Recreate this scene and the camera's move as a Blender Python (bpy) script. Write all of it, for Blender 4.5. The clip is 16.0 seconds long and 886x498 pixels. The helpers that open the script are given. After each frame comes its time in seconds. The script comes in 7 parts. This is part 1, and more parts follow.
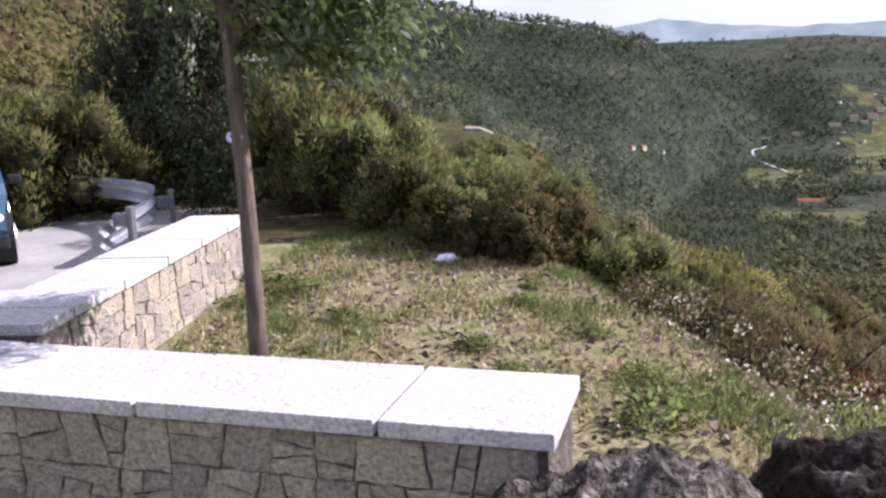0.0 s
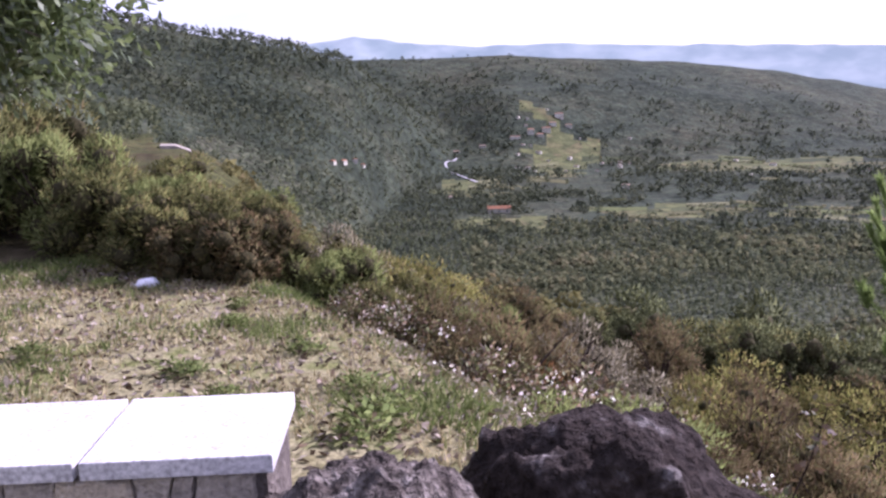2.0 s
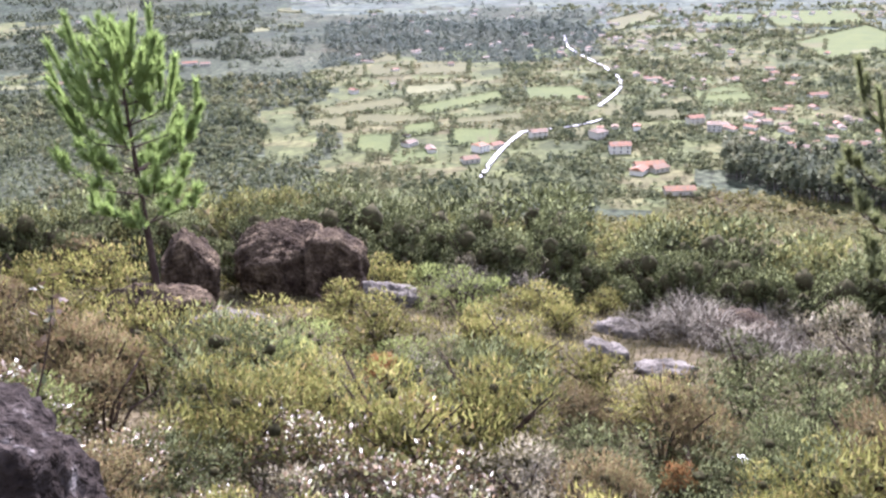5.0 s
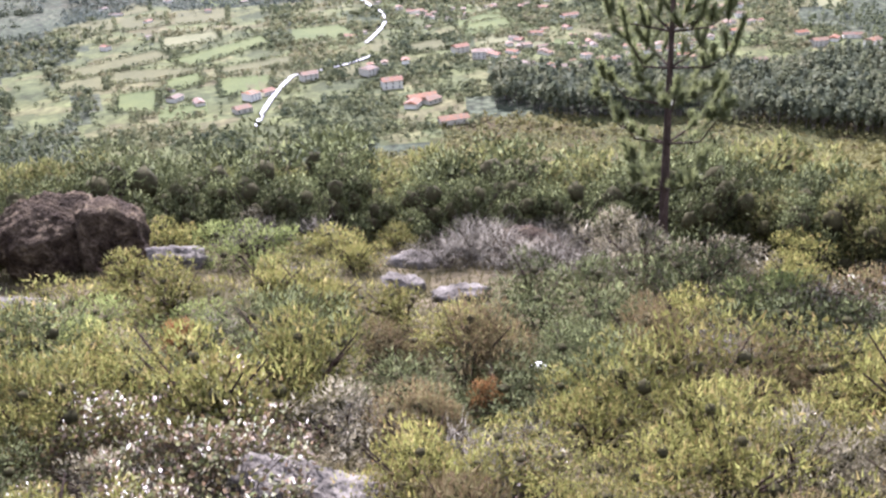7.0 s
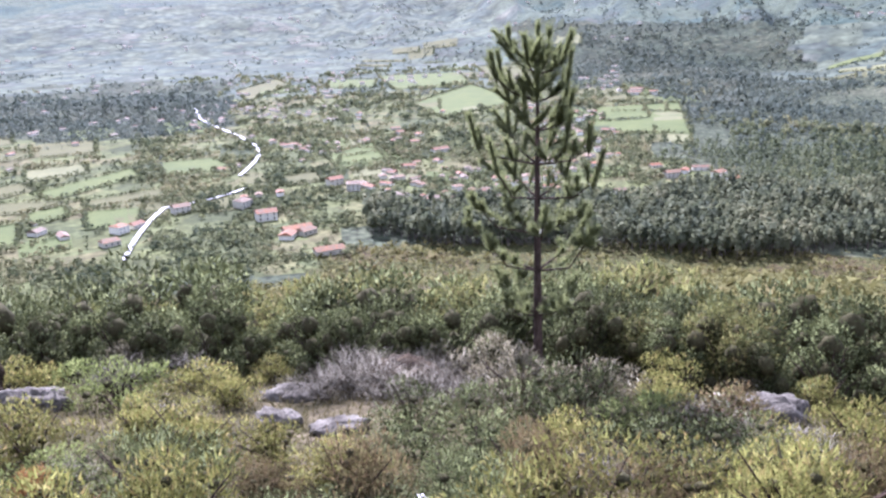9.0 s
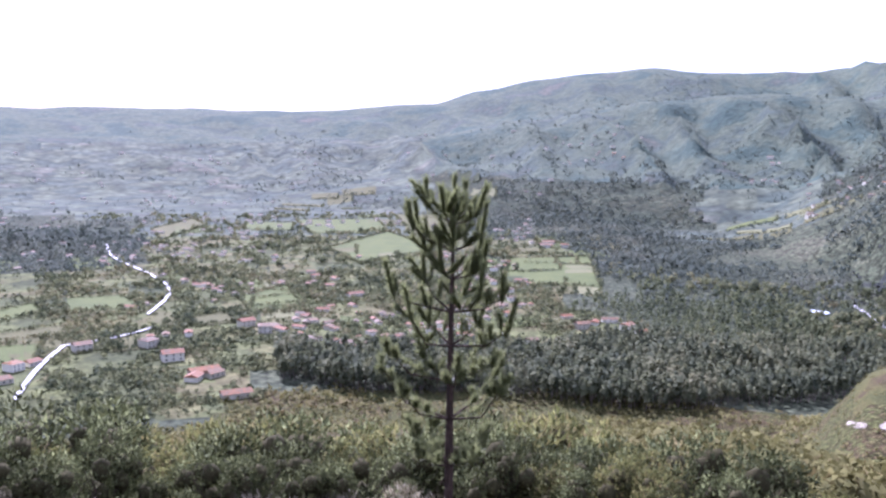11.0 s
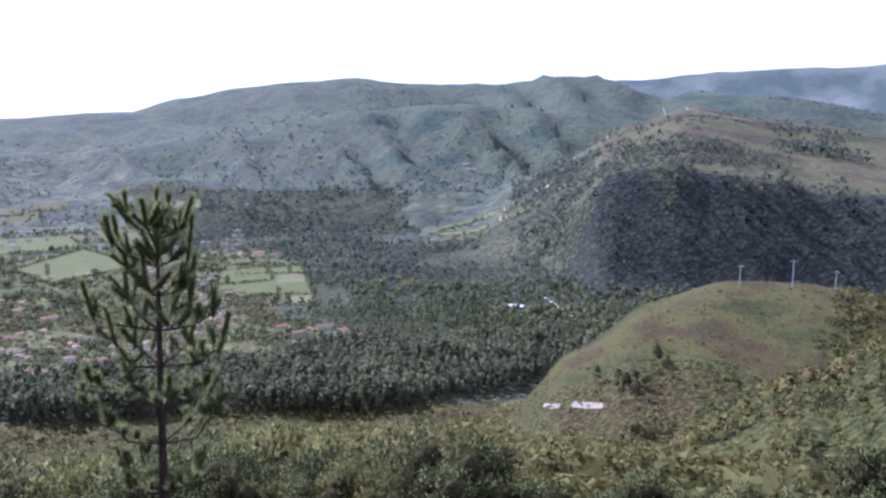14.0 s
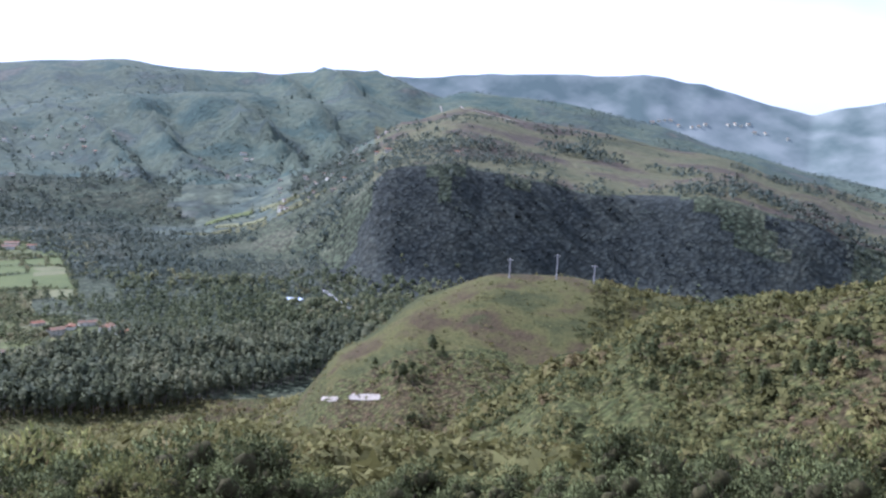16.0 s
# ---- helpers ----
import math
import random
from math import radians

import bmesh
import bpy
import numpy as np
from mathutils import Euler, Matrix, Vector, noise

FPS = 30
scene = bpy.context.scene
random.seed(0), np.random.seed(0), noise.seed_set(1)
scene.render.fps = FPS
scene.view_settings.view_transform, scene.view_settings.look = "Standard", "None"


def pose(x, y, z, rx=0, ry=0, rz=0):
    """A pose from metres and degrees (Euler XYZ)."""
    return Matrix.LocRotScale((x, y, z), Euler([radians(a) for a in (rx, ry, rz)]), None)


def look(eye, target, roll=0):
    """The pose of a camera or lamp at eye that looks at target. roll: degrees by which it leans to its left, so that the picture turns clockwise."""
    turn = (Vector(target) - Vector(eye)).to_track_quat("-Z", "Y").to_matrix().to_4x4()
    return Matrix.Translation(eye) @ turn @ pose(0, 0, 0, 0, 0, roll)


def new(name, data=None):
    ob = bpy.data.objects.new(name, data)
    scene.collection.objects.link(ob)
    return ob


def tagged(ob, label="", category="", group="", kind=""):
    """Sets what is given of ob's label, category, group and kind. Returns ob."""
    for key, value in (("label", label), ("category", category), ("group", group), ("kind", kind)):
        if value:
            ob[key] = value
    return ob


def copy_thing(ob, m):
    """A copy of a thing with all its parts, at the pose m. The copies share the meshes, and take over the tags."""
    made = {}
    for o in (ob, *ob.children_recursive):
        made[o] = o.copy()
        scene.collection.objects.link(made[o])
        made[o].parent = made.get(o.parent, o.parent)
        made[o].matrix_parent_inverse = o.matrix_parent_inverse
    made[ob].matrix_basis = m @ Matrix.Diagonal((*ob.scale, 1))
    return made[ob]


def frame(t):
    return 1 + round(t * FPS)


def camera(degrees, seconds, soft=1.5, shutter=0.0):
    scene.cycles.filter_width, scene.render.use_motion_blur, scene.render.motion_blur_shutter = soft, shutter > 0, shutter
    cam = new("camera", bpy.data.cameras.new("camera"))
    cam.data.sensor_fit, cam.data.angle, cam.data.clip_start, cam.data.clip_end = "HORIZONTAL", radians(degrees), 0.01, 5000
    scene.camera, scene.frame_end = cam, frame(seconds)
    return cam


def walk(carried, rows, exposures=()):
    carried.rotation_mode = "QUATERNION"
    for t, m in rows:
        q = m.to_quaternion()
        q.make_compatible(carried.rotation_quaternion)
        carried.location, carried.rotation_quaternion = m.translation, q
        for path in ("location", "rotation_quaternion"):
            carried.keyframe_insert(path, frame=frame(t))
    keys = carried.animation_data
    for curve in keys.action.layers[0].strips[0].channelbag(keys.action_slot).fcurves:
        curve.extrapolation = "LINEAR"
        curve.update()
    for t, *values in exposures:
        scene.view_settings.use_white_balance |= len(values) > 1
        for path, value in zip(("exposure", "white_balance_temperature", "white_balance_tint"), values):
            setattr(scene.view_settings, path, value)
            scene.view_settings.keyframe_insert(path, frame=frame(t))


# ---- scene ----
cam = camera(53.2, 16.0, soft=2.5)
EYE = (0.0, 0.0, 1.65)
TURNS = [
    (0.0, 79.08, 2.08, -0.4),
    (0.5, 78.91, 2.38, -3.78),
    (1.0, 78.96, 1.71, -9.74),
    (1.5, 79.45, 1.15, -15.78),
    (2.0, 79.44, 1.73, -19.47),
    (2.5, 76.5, 1.82, -26.99),
    (3.0, 72.43, 2.48, -37.43),
    (3.5, 69.66, 1.09, -45.51),
    (4.0, 68.43, 0.61, -55.74),
    (4.5, 69.35, 0.29, -63.86),
    (4.7, 69.6, 0.93, -66.43),
    (6.8, 64.45, 3.32, -83.13),
    (7.0, 64.92, 3.38, -84.93),
    (7.5, 66.76, 3.22, -85.88),
    (8.0, 68.06, 1.7, -87.58),
    (8.5, 70.79, 1.93, -89.82),
    (9.0, 72.92, 1.79, -92.83),
    (9.2, 73.72, 1.76, -94.11),
    (11.3, 83.58, -0.65, -98.41),
    (11.5, 84.35, -0.21, -99.03),
    (12.0, 85.16, -0.86, -102.93),
    (12.5, 84.42, -0.26, -105.79),
    (13.0, 83.76, -0.14, -110.12),
    (13.5, 83.44, -0.75, -113.63),
    (14.0, 83.17, -0.71, -116.6),
    (14.5, 82.64, -0.92, -119.8),
    (15.0, 82.68, -1.57, -122.99),
    (15.5, 82.92, -1.98, -126.41),
    (16.0, 83.16, -2.85, -130.69),
]
walk(cam, [(t, pose(*EYE, rx, ry, rz)) for t, rx, ry, rz in TURNS], [(0.0, 0.96, 5750, 32), (2.0, 1.12, 5450, 48), (3.2, 1.72, 5450, 45), (4.5, 2.24, 5450, 36), (8.0, 2.12, 5500, 34), (9.0, 2.13, 5200, 36), (11.3, 1.56, 5120, 44), (12.3, 1.17, 5050, 43), (14.0, 1.2, 5020, 37), (16.0, 1.25, 4980, 29)])

# ---- light ----
SUN_AZ, SUN_EL = 78.0, 38.0


def bearing(az, r, z=0.0):
    """A place r metres from the eye at a bearing clockwise from +y."""
    a = radians(az)
    return Vector((r * math.sin(a), r * math.cos(a), z))


def make_world():
    w = bpy.data.worlds.new("sky")
    scene.world = w
    w.use_nodes = True
    nt = w.node_tree
    nt.nodes.clear()
    out = nt.nodes.new("ShaderNodeOutputWorld")
    bg = nt.nodes.new("ShaderNodeBackground")
    sky = nt.nodes.new("ShaderNodeTexSky")
    sky.sky_type, sky.sun_disc = "NISHITA", False
    sky.sun_elevation, sky.sun_rotation = radians(SUN_EL), radians(SUN_AZ)
    sky.altitude, sky.dust_density, sky.air_density = 350, 1.2, 1.0
    tc = nt.nodes.new("ShaderNodeTexCoord")
    mp = nt.nodes.new("ShaderNodeMapping")
    mp.inputs["Scale"].default_value = (1.6, 1.6, 6.0)
    nz = nt.nodes.new("ShaderNodeTexNoise")
    nz.inputs["Scale"].default_value, nz.inputs["Detail"].default_value, nz.inputs["Roughness"].default_value = 1.2, 5, 0.5
    rp = nt.nodes.new("ShaderNodeValToRGB")
    rp.color_ramp.elements[0].position, rp.color_ramp.elements[1].position = 0.33, 0.66
    rp.color_ramp.elements[0].color = (0.22, 0.22, 0.22, 1)
    mx = nt.nodes.new("ShaderNodeMix")
    mx.data_type = "RGBA"
    mx.inputs["B"].default_value = (9.5, 9.7, 10, 1)
    ml = nt.nodes.new("ShaderNodeMath")
    ml.operation = "MULTIPLY"
    ml.inputs[1].default_value = 0.85
    nt.links.new(tc.outputs["Generated"], mp.inputs["Vector"])
    nt.links.new(mp.outputs["Vector"], nz.inputs["Vector"])
    nt.links.new(nz.outputs["Fac"], rp.inputs["Fac"])
    nt.links.new(rp.outputs["Color"], ml.inputs[0])
    nt.links.new(ml.outputs[0], mx.inputs["Factor"])
    nt.links.new(sky.outputs["Color"], mx.inputs["A"])
    nt.links.new(mx.outputs["Result"], bg.inputs["Color"])
    bg.inputs["Strength"].default_value = 0.07
    nt.links.new(bg.outputs["Background"], out.inputs["Surface"])


make_world()
sun_lamp = bpy.data.lights.new("sun", "SUN")
sun_lamp.energy, sun_lamp.angle, sun_lamp.color = 5.0, radians(0.6), (1.0, 0.95, 0.86)
new("sun", sun_lamp).matrix_world = look(bearing(SUN_AZ, 10 * math.cos(radians(SUN_EL)), 10 * math.sin(radians(SUN_EL))), (0, 0, 0))

# ---- materials ----
def material(name, colors, scale=4.0, rough=0.85, bump=0.3, detail_scale=40.0, translucent=0.0, by="noise", metal=0.0, vary=0.25, spec=0.3, stretch=(1, 1, 1), bump_dist=0.02, grain=0.75, stand=0.9):
    """A procedural surface: a ramp of colours driven by broad noise (or by random per piece), fine grain and relief on top."""
    if spec == 0.3 and (rough >= 0.9 or translucent):
        spec = 0.05
    m = bpy.data.materials.new(name)
    m.use_nodes = True
    nt = m.node_tree
    n, ln = nt.nodes, nt.links
    bsdf = n["Principled BSDF"]
    tc = n.new("ShaderNodeTexCoord")
    mp = n.new("ShaderNodeMapping")
    mp.inputs["Scale"].default_value = stretch
    ln.new(tc.outputs["Object"], mp.inputs["Vector"])
    broad = n.new("ShaderNodeTexNoise")
    broad.inputs["Scale"].default_value, broad.inputs["Detail"].default_value, broad.inputs["Roughness"].default_value = scale, 6, 0.62
    fine = n.new("ShaderNodeTexNoise")
    fine.inputs["Scale"].default_value, fine.inputs["Detail"].default_value = detail_scale, 5
    ln.new(mp.outputs["Vector"], broad.inputs["Vector"])
    ln.new(mp.outputs["Vector"], fine.inputs["Vector"])
    ramp = n.new("ShaderNodeValToRGB")
    el = ramp.color_ramp.elements
    lo, hi = (0.0, 1.0) if by != "noise" else (0.3, 0.7)
    while len(el) < len(colors):
        el.new(0.5)
    for i, c in enumerate(colors):
        el[i].position = lo + (hi - lo) * i / max(1, len(colors) - 1)
        el[i].color = (*c, 1)
    if by == "noise":
        ln.new(broad.outputs["Fac"], ramp.inputs["Fac"])
    else:
        src = n.new({"object": "ShaderNodeObjectInfo", "tree": "ShaderNodeAttribute", "island": "ShaderNodeNewGeometry"}[by])
        if by == "tree":
            src.attribute_name = "tree"
        rnd = src.outputs[{"object": "Random", "tree": "Fac", "island": "Random Per Island"}[by]]
        mixv = n.new("ShaderNodeMath")
        mixv.operation = "MULTIPLY_ADD"
        mixv.inputs[1].default_value = grain
        sub = n.new("ShaderNodeMath")
        sub.operation = "MULTIPLY_ADD"
        sub.inputs[1].default_value, sub.inputs[2].default_value = stand, 0.5 - 0.5 * stand - 0.5 * grain + 0.005
        ln.new(broad.outputs["Fac"], sub.inputs[0])
        ln.new(rnd, mixv.inputs[0])
        ln.new(sub.outputs[0], mixv.inputs[2])
        ln.new(mixv.outputs[0], ramp.inputs["Fac"])
    hsv = n.new("ShaderNodeHueSaturation")
    val = n.new("ShaderNodeMapRange")
    val.inputs["From Min"].default_value, val.inputs["From Max"].default_value = 0.3, 0.7
    val.inputs["To Min"].default_value, val.inputs["To Max"].default_value = 1 - vary, 1 + vary
    ln.new(fine.outputs["Fac"], val.inputs["Value"])
    if translucent and by == "island":
        info = n.new("ShaderNodeObjectInfo")
        each = n.new("ShaderNodeMapRange")
        each.inputs["To Min"].default_value, each.inputs["To Max"].default_value = 0.72, 1.25
        both = n.new("ShaderNodeMath")
        both.operation = "MULTIPLY"
        ln.new(info.outputs["Random"], each.inputs["Value"])
        ln.new(each.outputs["Result"], both.inputs[0])
        ln.new(val.outputs["Result"], both.inputs[1])
        ln.new(both.outputs[0], hsv.inputs["Value"])
    else:
        ln.new(val.outputs["Result"], hsv.inputs["Value"])
    ln.new(ramp.outputs["Color"], hsv.inputs["Color"])
    ln.new(hsv.outputs["Color"], bsdf.inputs["Base Color"])
    bsdf.inputs["Roughness"].default_value, bsdf.inputs["Metallic"].default_value = rough, metal
    bsdf.inputs["Specular IOR Level"].default_value = spec
    if bump:
        bp = n.new("ShaderNodeBump")
        bp.inputs["Strength"].default_value, bp.inputs["Distance"].default_value = bump, bump_dist
        ln.new(fine.outputs["Fac"], bp.inputs["Height"])
        ln.new(bp.outputs["Normal"], bsdf.inputs["Normal"])
    if translucent:
        tr = n.new("ShaderNodeBsdfTranslucent")
        mixs = n.new("ShaderNodeMixShader")
        mixs.inputs["Fac"].default_value = translucent
        ln.new(hsv.outputs["Color"], tr.inputs["Color"])
        ln.new(bsdf.outputs["BSDF"], mixs.inputs[1])
        ln.new(tr.outputs["BSDF"], mixs.inputs[2])
        ln.new(mixs.outputs["Shader"], n["Material Output"].inputs["Surface"])
    return m


M_GROUND = material("hill_ground", [(0.032, 0.03, 0.013), (0.058, 0.05, 0.024), (0.1, 0.082, 0.048)], 1.3, 0.95, 0.6, 6.0, bump_dist=0.2, spec=0.05)
# Dark colour stands in for the shade inside bushes.
M_TWIG_SHADE = material("twig_shade", [(0.03, 0.028, 0.013), (0.055, 0.05, 0.022)], 6.0, 0.95, 0.5, 40.0)
M_DRY_GRASS = material("dry_grass_ground", [(0.085, 0.09, 0.034), (0.155, 0.142, 0.065), (0.215, 0.195, 0.105), (0.12, 0.13, 0.044), (0.18, 0.175, 0.068)], 2.2, 0.95, 0.7, 30.0, vary=0.4, spec=0.05)
M_GRANITE = material("granite_slab", [(0.38, 0.372, 0.355), (0.47, 0.46, 0.44)], 3.0, 0.8, 0.25, 70.0, vary=0.35, bump_dist=0.004)
M_STONE = material("wall_stone", [(0.198, 0.174, 0.1381), (0.282, 0.2496, 0.193), (0.372, 0.324, 0.234), (0.24, 0.216, 0.1778), (0.348, 0.312, 0.2398), (0.252, 0.204, 0.1404)], 6.0, 0.92, 1.0, 55.0, by="object", vary=0.34, bump_dist=0.016, stand=0.35)
M_MORTAR = material("mortar", [(0.07, 0.06, 0.05), (0.16, 0.14, 0.115)], 8.0, 0.95, 0.9, 50.0, vary=0.35)
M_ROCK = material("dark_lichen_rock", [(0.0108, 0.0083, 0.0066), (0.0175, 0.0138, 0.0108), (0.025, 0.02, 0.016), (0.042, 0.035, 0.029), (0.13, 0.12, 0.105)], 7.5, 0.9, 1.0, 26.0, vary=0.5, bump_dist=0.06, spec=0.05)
M_ROCK_GREY = material("grey_lichen_rock", [(0.0245, 0.02, 0.0166), (0.0612, 0.052, 0.0423), (0.1275, 0.112, 0.092), (0.2448, 0.225, 0.1904)], 9.0, 0.9, 1.0, 30.0, vary=0.6, bump_dist=0.1)
M_ROCK_BROWN = material("brown_rock", [(0.0185, 0.012, 0.0074), (0.037, 0.027, 0.0162), (0.0772, 0.058, 0.0353), (0.1646, 0.13, 0.0773)], 4.0, 0.9, 1.0, 20.0, vary=0.5, bump_dist=0.1)
M_ROCK_PALE = material("pale_rock", [(0.045, 0.04, 0.031), (0.095, 0.086, 0.068), (0.185, 0.17, 0.138)], 3.0, 0.9, 0.9, 20.0, vary=0.4, bump_dist=0.04)
M_BARK = material("grey_bark", [(0.09, 0.07, 0.055), (0.17, 0.14, 0.11)], 6.0, 0.9, 0.9, 30.0, stretch=(1, 1, 0.15), vary=0.4)
M_PINE_BARK = material("pine_bark", [(0.03, 0.022, 0.017), (0.075, 0.053, 0.038)], 8.0, 0.9, 1.0, 40.0, stretch=(1, 1, 0.3), vary=0.4)
M_OAK_LEAF = material("oak_leaves", [(0.05, 0.072, 0.024), (0.095, 0.13, 0.042), (0.18, 0.22, 0.085)], 2.0, 0.3, 0, 30.0, 0.4, by="island", spec=0.8)
M_PINE_LEAF = material("pine_needles", [(0.1, 0.15, 0.04), (0.16, 0.22, 0.06), (0.24, 0.31, 0.095)], 2.0, 0.5, 0, 30.0, 0.6, by="island", spec=0.2)
M_PINE_OLD_LEAF = material("olive_pine_needles", [(0.1105, 0.13, 0.0494), (0.1755, 0.1976, 0.0754), (0.26, 0.2795, 0.117)], 2.0, 0.5, 0, 30.0, 0.65, by="island", spec=0.4)
M_GORSE = material("gorse_green", [(0.044, 0.053, 0.022), (0.084, 0.097, 0.038), (0.15, 0.163, 0.064)], 1.2, 0.8, 0, 30.0, 0.2, by="island", vary=0.35)
M_HEATH = material("heather_green", [(0.1152, 0.0964, 0.0338), (0.1514, 0.1573, 0.0413), (0.1976, 0.1993, 0.0545), (0.2195, 0.1908, 0.0619), (0.1921, 0.1154, 0.0545)], 0.9, 0.8, 0, 30.0, 0.34, by="island")
M_HEATH_DRY = material("heather_dry", [(0.113, 0.1037, 0.0565), (0.1777, 0.1577, 0.0929), (0.2503, 0.2365, 0.1696)], 1.5, 0.7, 0, 30.0, 0.3, by="island")
# Kept dark so the gaps between bushes look like shaded hollows.
M_UNDER = material("undergrowth", [(0.042, 0.0385, 0.0154), (0.077, 0.07, 0.0294), (0.1225, 0.1015, 0.0525), (0.0665, 0.0735, 0.0252)], 0.9, 0.8, 0, 30.0, 0.4, by="island")
M_BROOM = material("broom_green", [(0.09, 0.115, 0.035), (0.165, 0.195, 0.06), (0.25, 0.275, 0.095)], 1.0, 0.8, 0, 30.0, 0.45, by="island")
M_BUSH_DARK = material("shady_bush_leaves", [(0.0515, 0.0559, 0.021), (0.0973, 0.1058, 0.035), (0.1717, 0.1715, 0.056), (0.1259, 0.0784, 0.043)], 0.8, 0.8, 0, 30.0, 0.4, by="island")
M_DARK_LEAF = material("dark_leaves", [(0.042, 0.0517, 0.023), (0.078, 0.0978, 0.0403), (0.132, 0.1552, 0.0633)], 0.6, 0.5, 0, 20.0, 0.3, by="island", spec=0.4)
M_BRAMBLE = material("bramble_leaves", [(0.07, 0.08, 0.028), (0.14, 0.13, 0.05), (0.11, 0.13, 0.042), (0.15, 0.1, 0.05), (0.1, 0.07, 0.04), (0.28, 0.25, 0.19)], 1.5, 0.42, 0, 30.0, 0.25, by="island", spec=0.34)
M_TREES_NEAR = material("valley_trees", [(0.0477, 0.06, 0.0324), (0.0848, 0.097, 0.048), (0.1272, 0.135, 0.0648), (0.1696, 0.158, 0.0816)], 0.012, 0.85, 0, 0.7, 0.45, by="tree", grain=0.7, stand=2.0, vary=0.25)
# Haze over the far woods is put into these bluish tones.
M_TREES_FAR = material("haze_blue_trees", [(0.0437, 0.06, 0.0482), (0.0624, 0.079, 0.0605), (0.0853, 0.099, 0.0717), (0.1165, 0.118, 0.084)], 0.007, 0.9, 0, 0.4, 0.3, by="tree", grain=0.25, stand=1.6, vary=0.1)
M_ASPHALT = material("pale_asphalt", [(0.27, 0.26, 0.24), (0.38, 0.36, 0.33)], 1.5, 0.9, 0.4, 60.0, vary=0.25)


def cells(name, colors, cell, fine, stands, gap, bump_dist, shade=0.35):
    """Land seen from afar, as cells of about the given width: tree crowns or garden plots, each of its own tone, in broad stands."""
    m = bpy.data.materials.new(name)
    m.use_nodes = True
    n, ln = m.node_tree.nodes, m.node_tree.links
    bsdf = n["Principled BSDF"]
    bsdf.inputs["Roughness"].default_value, bsdf.inputs["Specular IOR Level"].default_value = 0.95, 0.04
    tc = n.new("ShaderNodeTexCoord")
    warp = n.new("ShaderNodeTexNoise")
    warp.inputs["Scale"].default_value = 0.6 / cell
    bend = n.new("ShaderNodeVectorMath")
    bend.operation = "MULTIPLY_ADD"
    bend.inputs[1].default_value = (cell * 0.9,) * 3
    vo = n.new("ShaderNodeTexVoronoi")
    vo.inputs["Scale"].default_value = 1 / cell
    broad = n.new("ShaderNodeTexNoise")
    broad.inputs["Scale"].default_value, broad.inputs["Detail"].default_value = stands, 5
    grain = n.new("ShaderNodeTexNoise")
    grain.inputs["Scale"].default_value, grain.inputs["Detail"].default_value = fine, 4
    ln.new(tc.outputs["Object"], warp.inputs["Vector"])
    ln.new(warp.outputs["Color"], bend.inputs[0])
    ln.new(tc.outputs["Object"], bend.inputs[2])
    ln.new(bend.outputs["Vector"], vo.inputs["Vector"])
    ln.new(tc.outputs["Object"], broad.inputs["Vector"])
    ln.new(tc.outputs["Object"], grain.inputs["Vector"])
    sep = n.new("ShaderNodeSeparateColor")
    ln.new(vo.outputs["Color"], sep.inputs["Color"])
    mix = n.new("ShaderNodeMath")
    mix.operation = "MULTIPLY_ADD"
    mix.inputs[1].default_value = shade
    ln.new(sep.outputs["Red"], mix.inputs[0])
    scaled = n.new("ShaderNodeMapRange")
    scaled.inputs["From Min"].default_value, scaled.inputs["From Max"].default_value = 0.3, 0.7
    scaled.inputs["To Max"].default_value = 1 - shade
    ln.new(broad.outputs["Fac"], scaled.inputs["Value"])
    ln.new(scaled.outputs["Result"], mix.inputs[2])
    ramp = n.new("ShaderNodeValToRGB")
    el = ramp.color_ramp.elements
    while len(el) < len(colors):
        el.new(0.5)
    for i, c in enumerate(colors):
        el[i].position, el[i].color = i / (len(colors) - 1), (*c, 1)
    ln.new(mix.outputs[0], ramp.inputs["Fac"])
    # Shade between crowns is painted: cell centres lighter, rims darker.
    edge = n.new("ShaderNodeMapRange")
    edge.inputs["From Min"].default_value, edge.inputs["From Max"].default_value = 0.25, 0.75
    edge.inputs["To Min"].default_value, edge.inputs["To Max"].default_value = 1.2, 1.0 - gap
    ln.new(vo.outputs["Distance"], edge.inputs["Value"])
    tone = n.new("ShaderNodeMapRange")
    tone.inputs["From Min"].default_value, tone.inputs["From Max"].default_value = 0.3, 0.7
    tone.inputs["To Min"].default_value, tone.inputs["To Max"].default_value = 0.65, 1.35
    ln.new(grain.outputs["Fac"], tone.inputs["Value"])
    both = n.new("ShaderNodeMath")
    both.operation = "MULTIPLY"
    ln.new(edge.outputs["Result"], both.inputs[0])
    ln.new(tone.outputs["Result"], both.inputs[1])
    hsv = n.new("ShaderNodeHueSaturation")
    ln.new(both.outputs[0], hsv.inputs["Value"])
    ln.new(ramp.outputs["Color"], hsv.inputs["Color"])
    ln.new(hsv.outputs["Color"], bsdf.inputs["Base Color"])
    bp = n.new("ShaderNodeBump")
    bp.inputs["Strength"].default_value, bp.inputs["Distance"].default_value = 0.8, bump_dist
    ln.new(both.outputs[0], bp.inputs["Height"])
    ln.new(bp.outputs["Normal"], bsdf.inputs["Normal"])
    return m


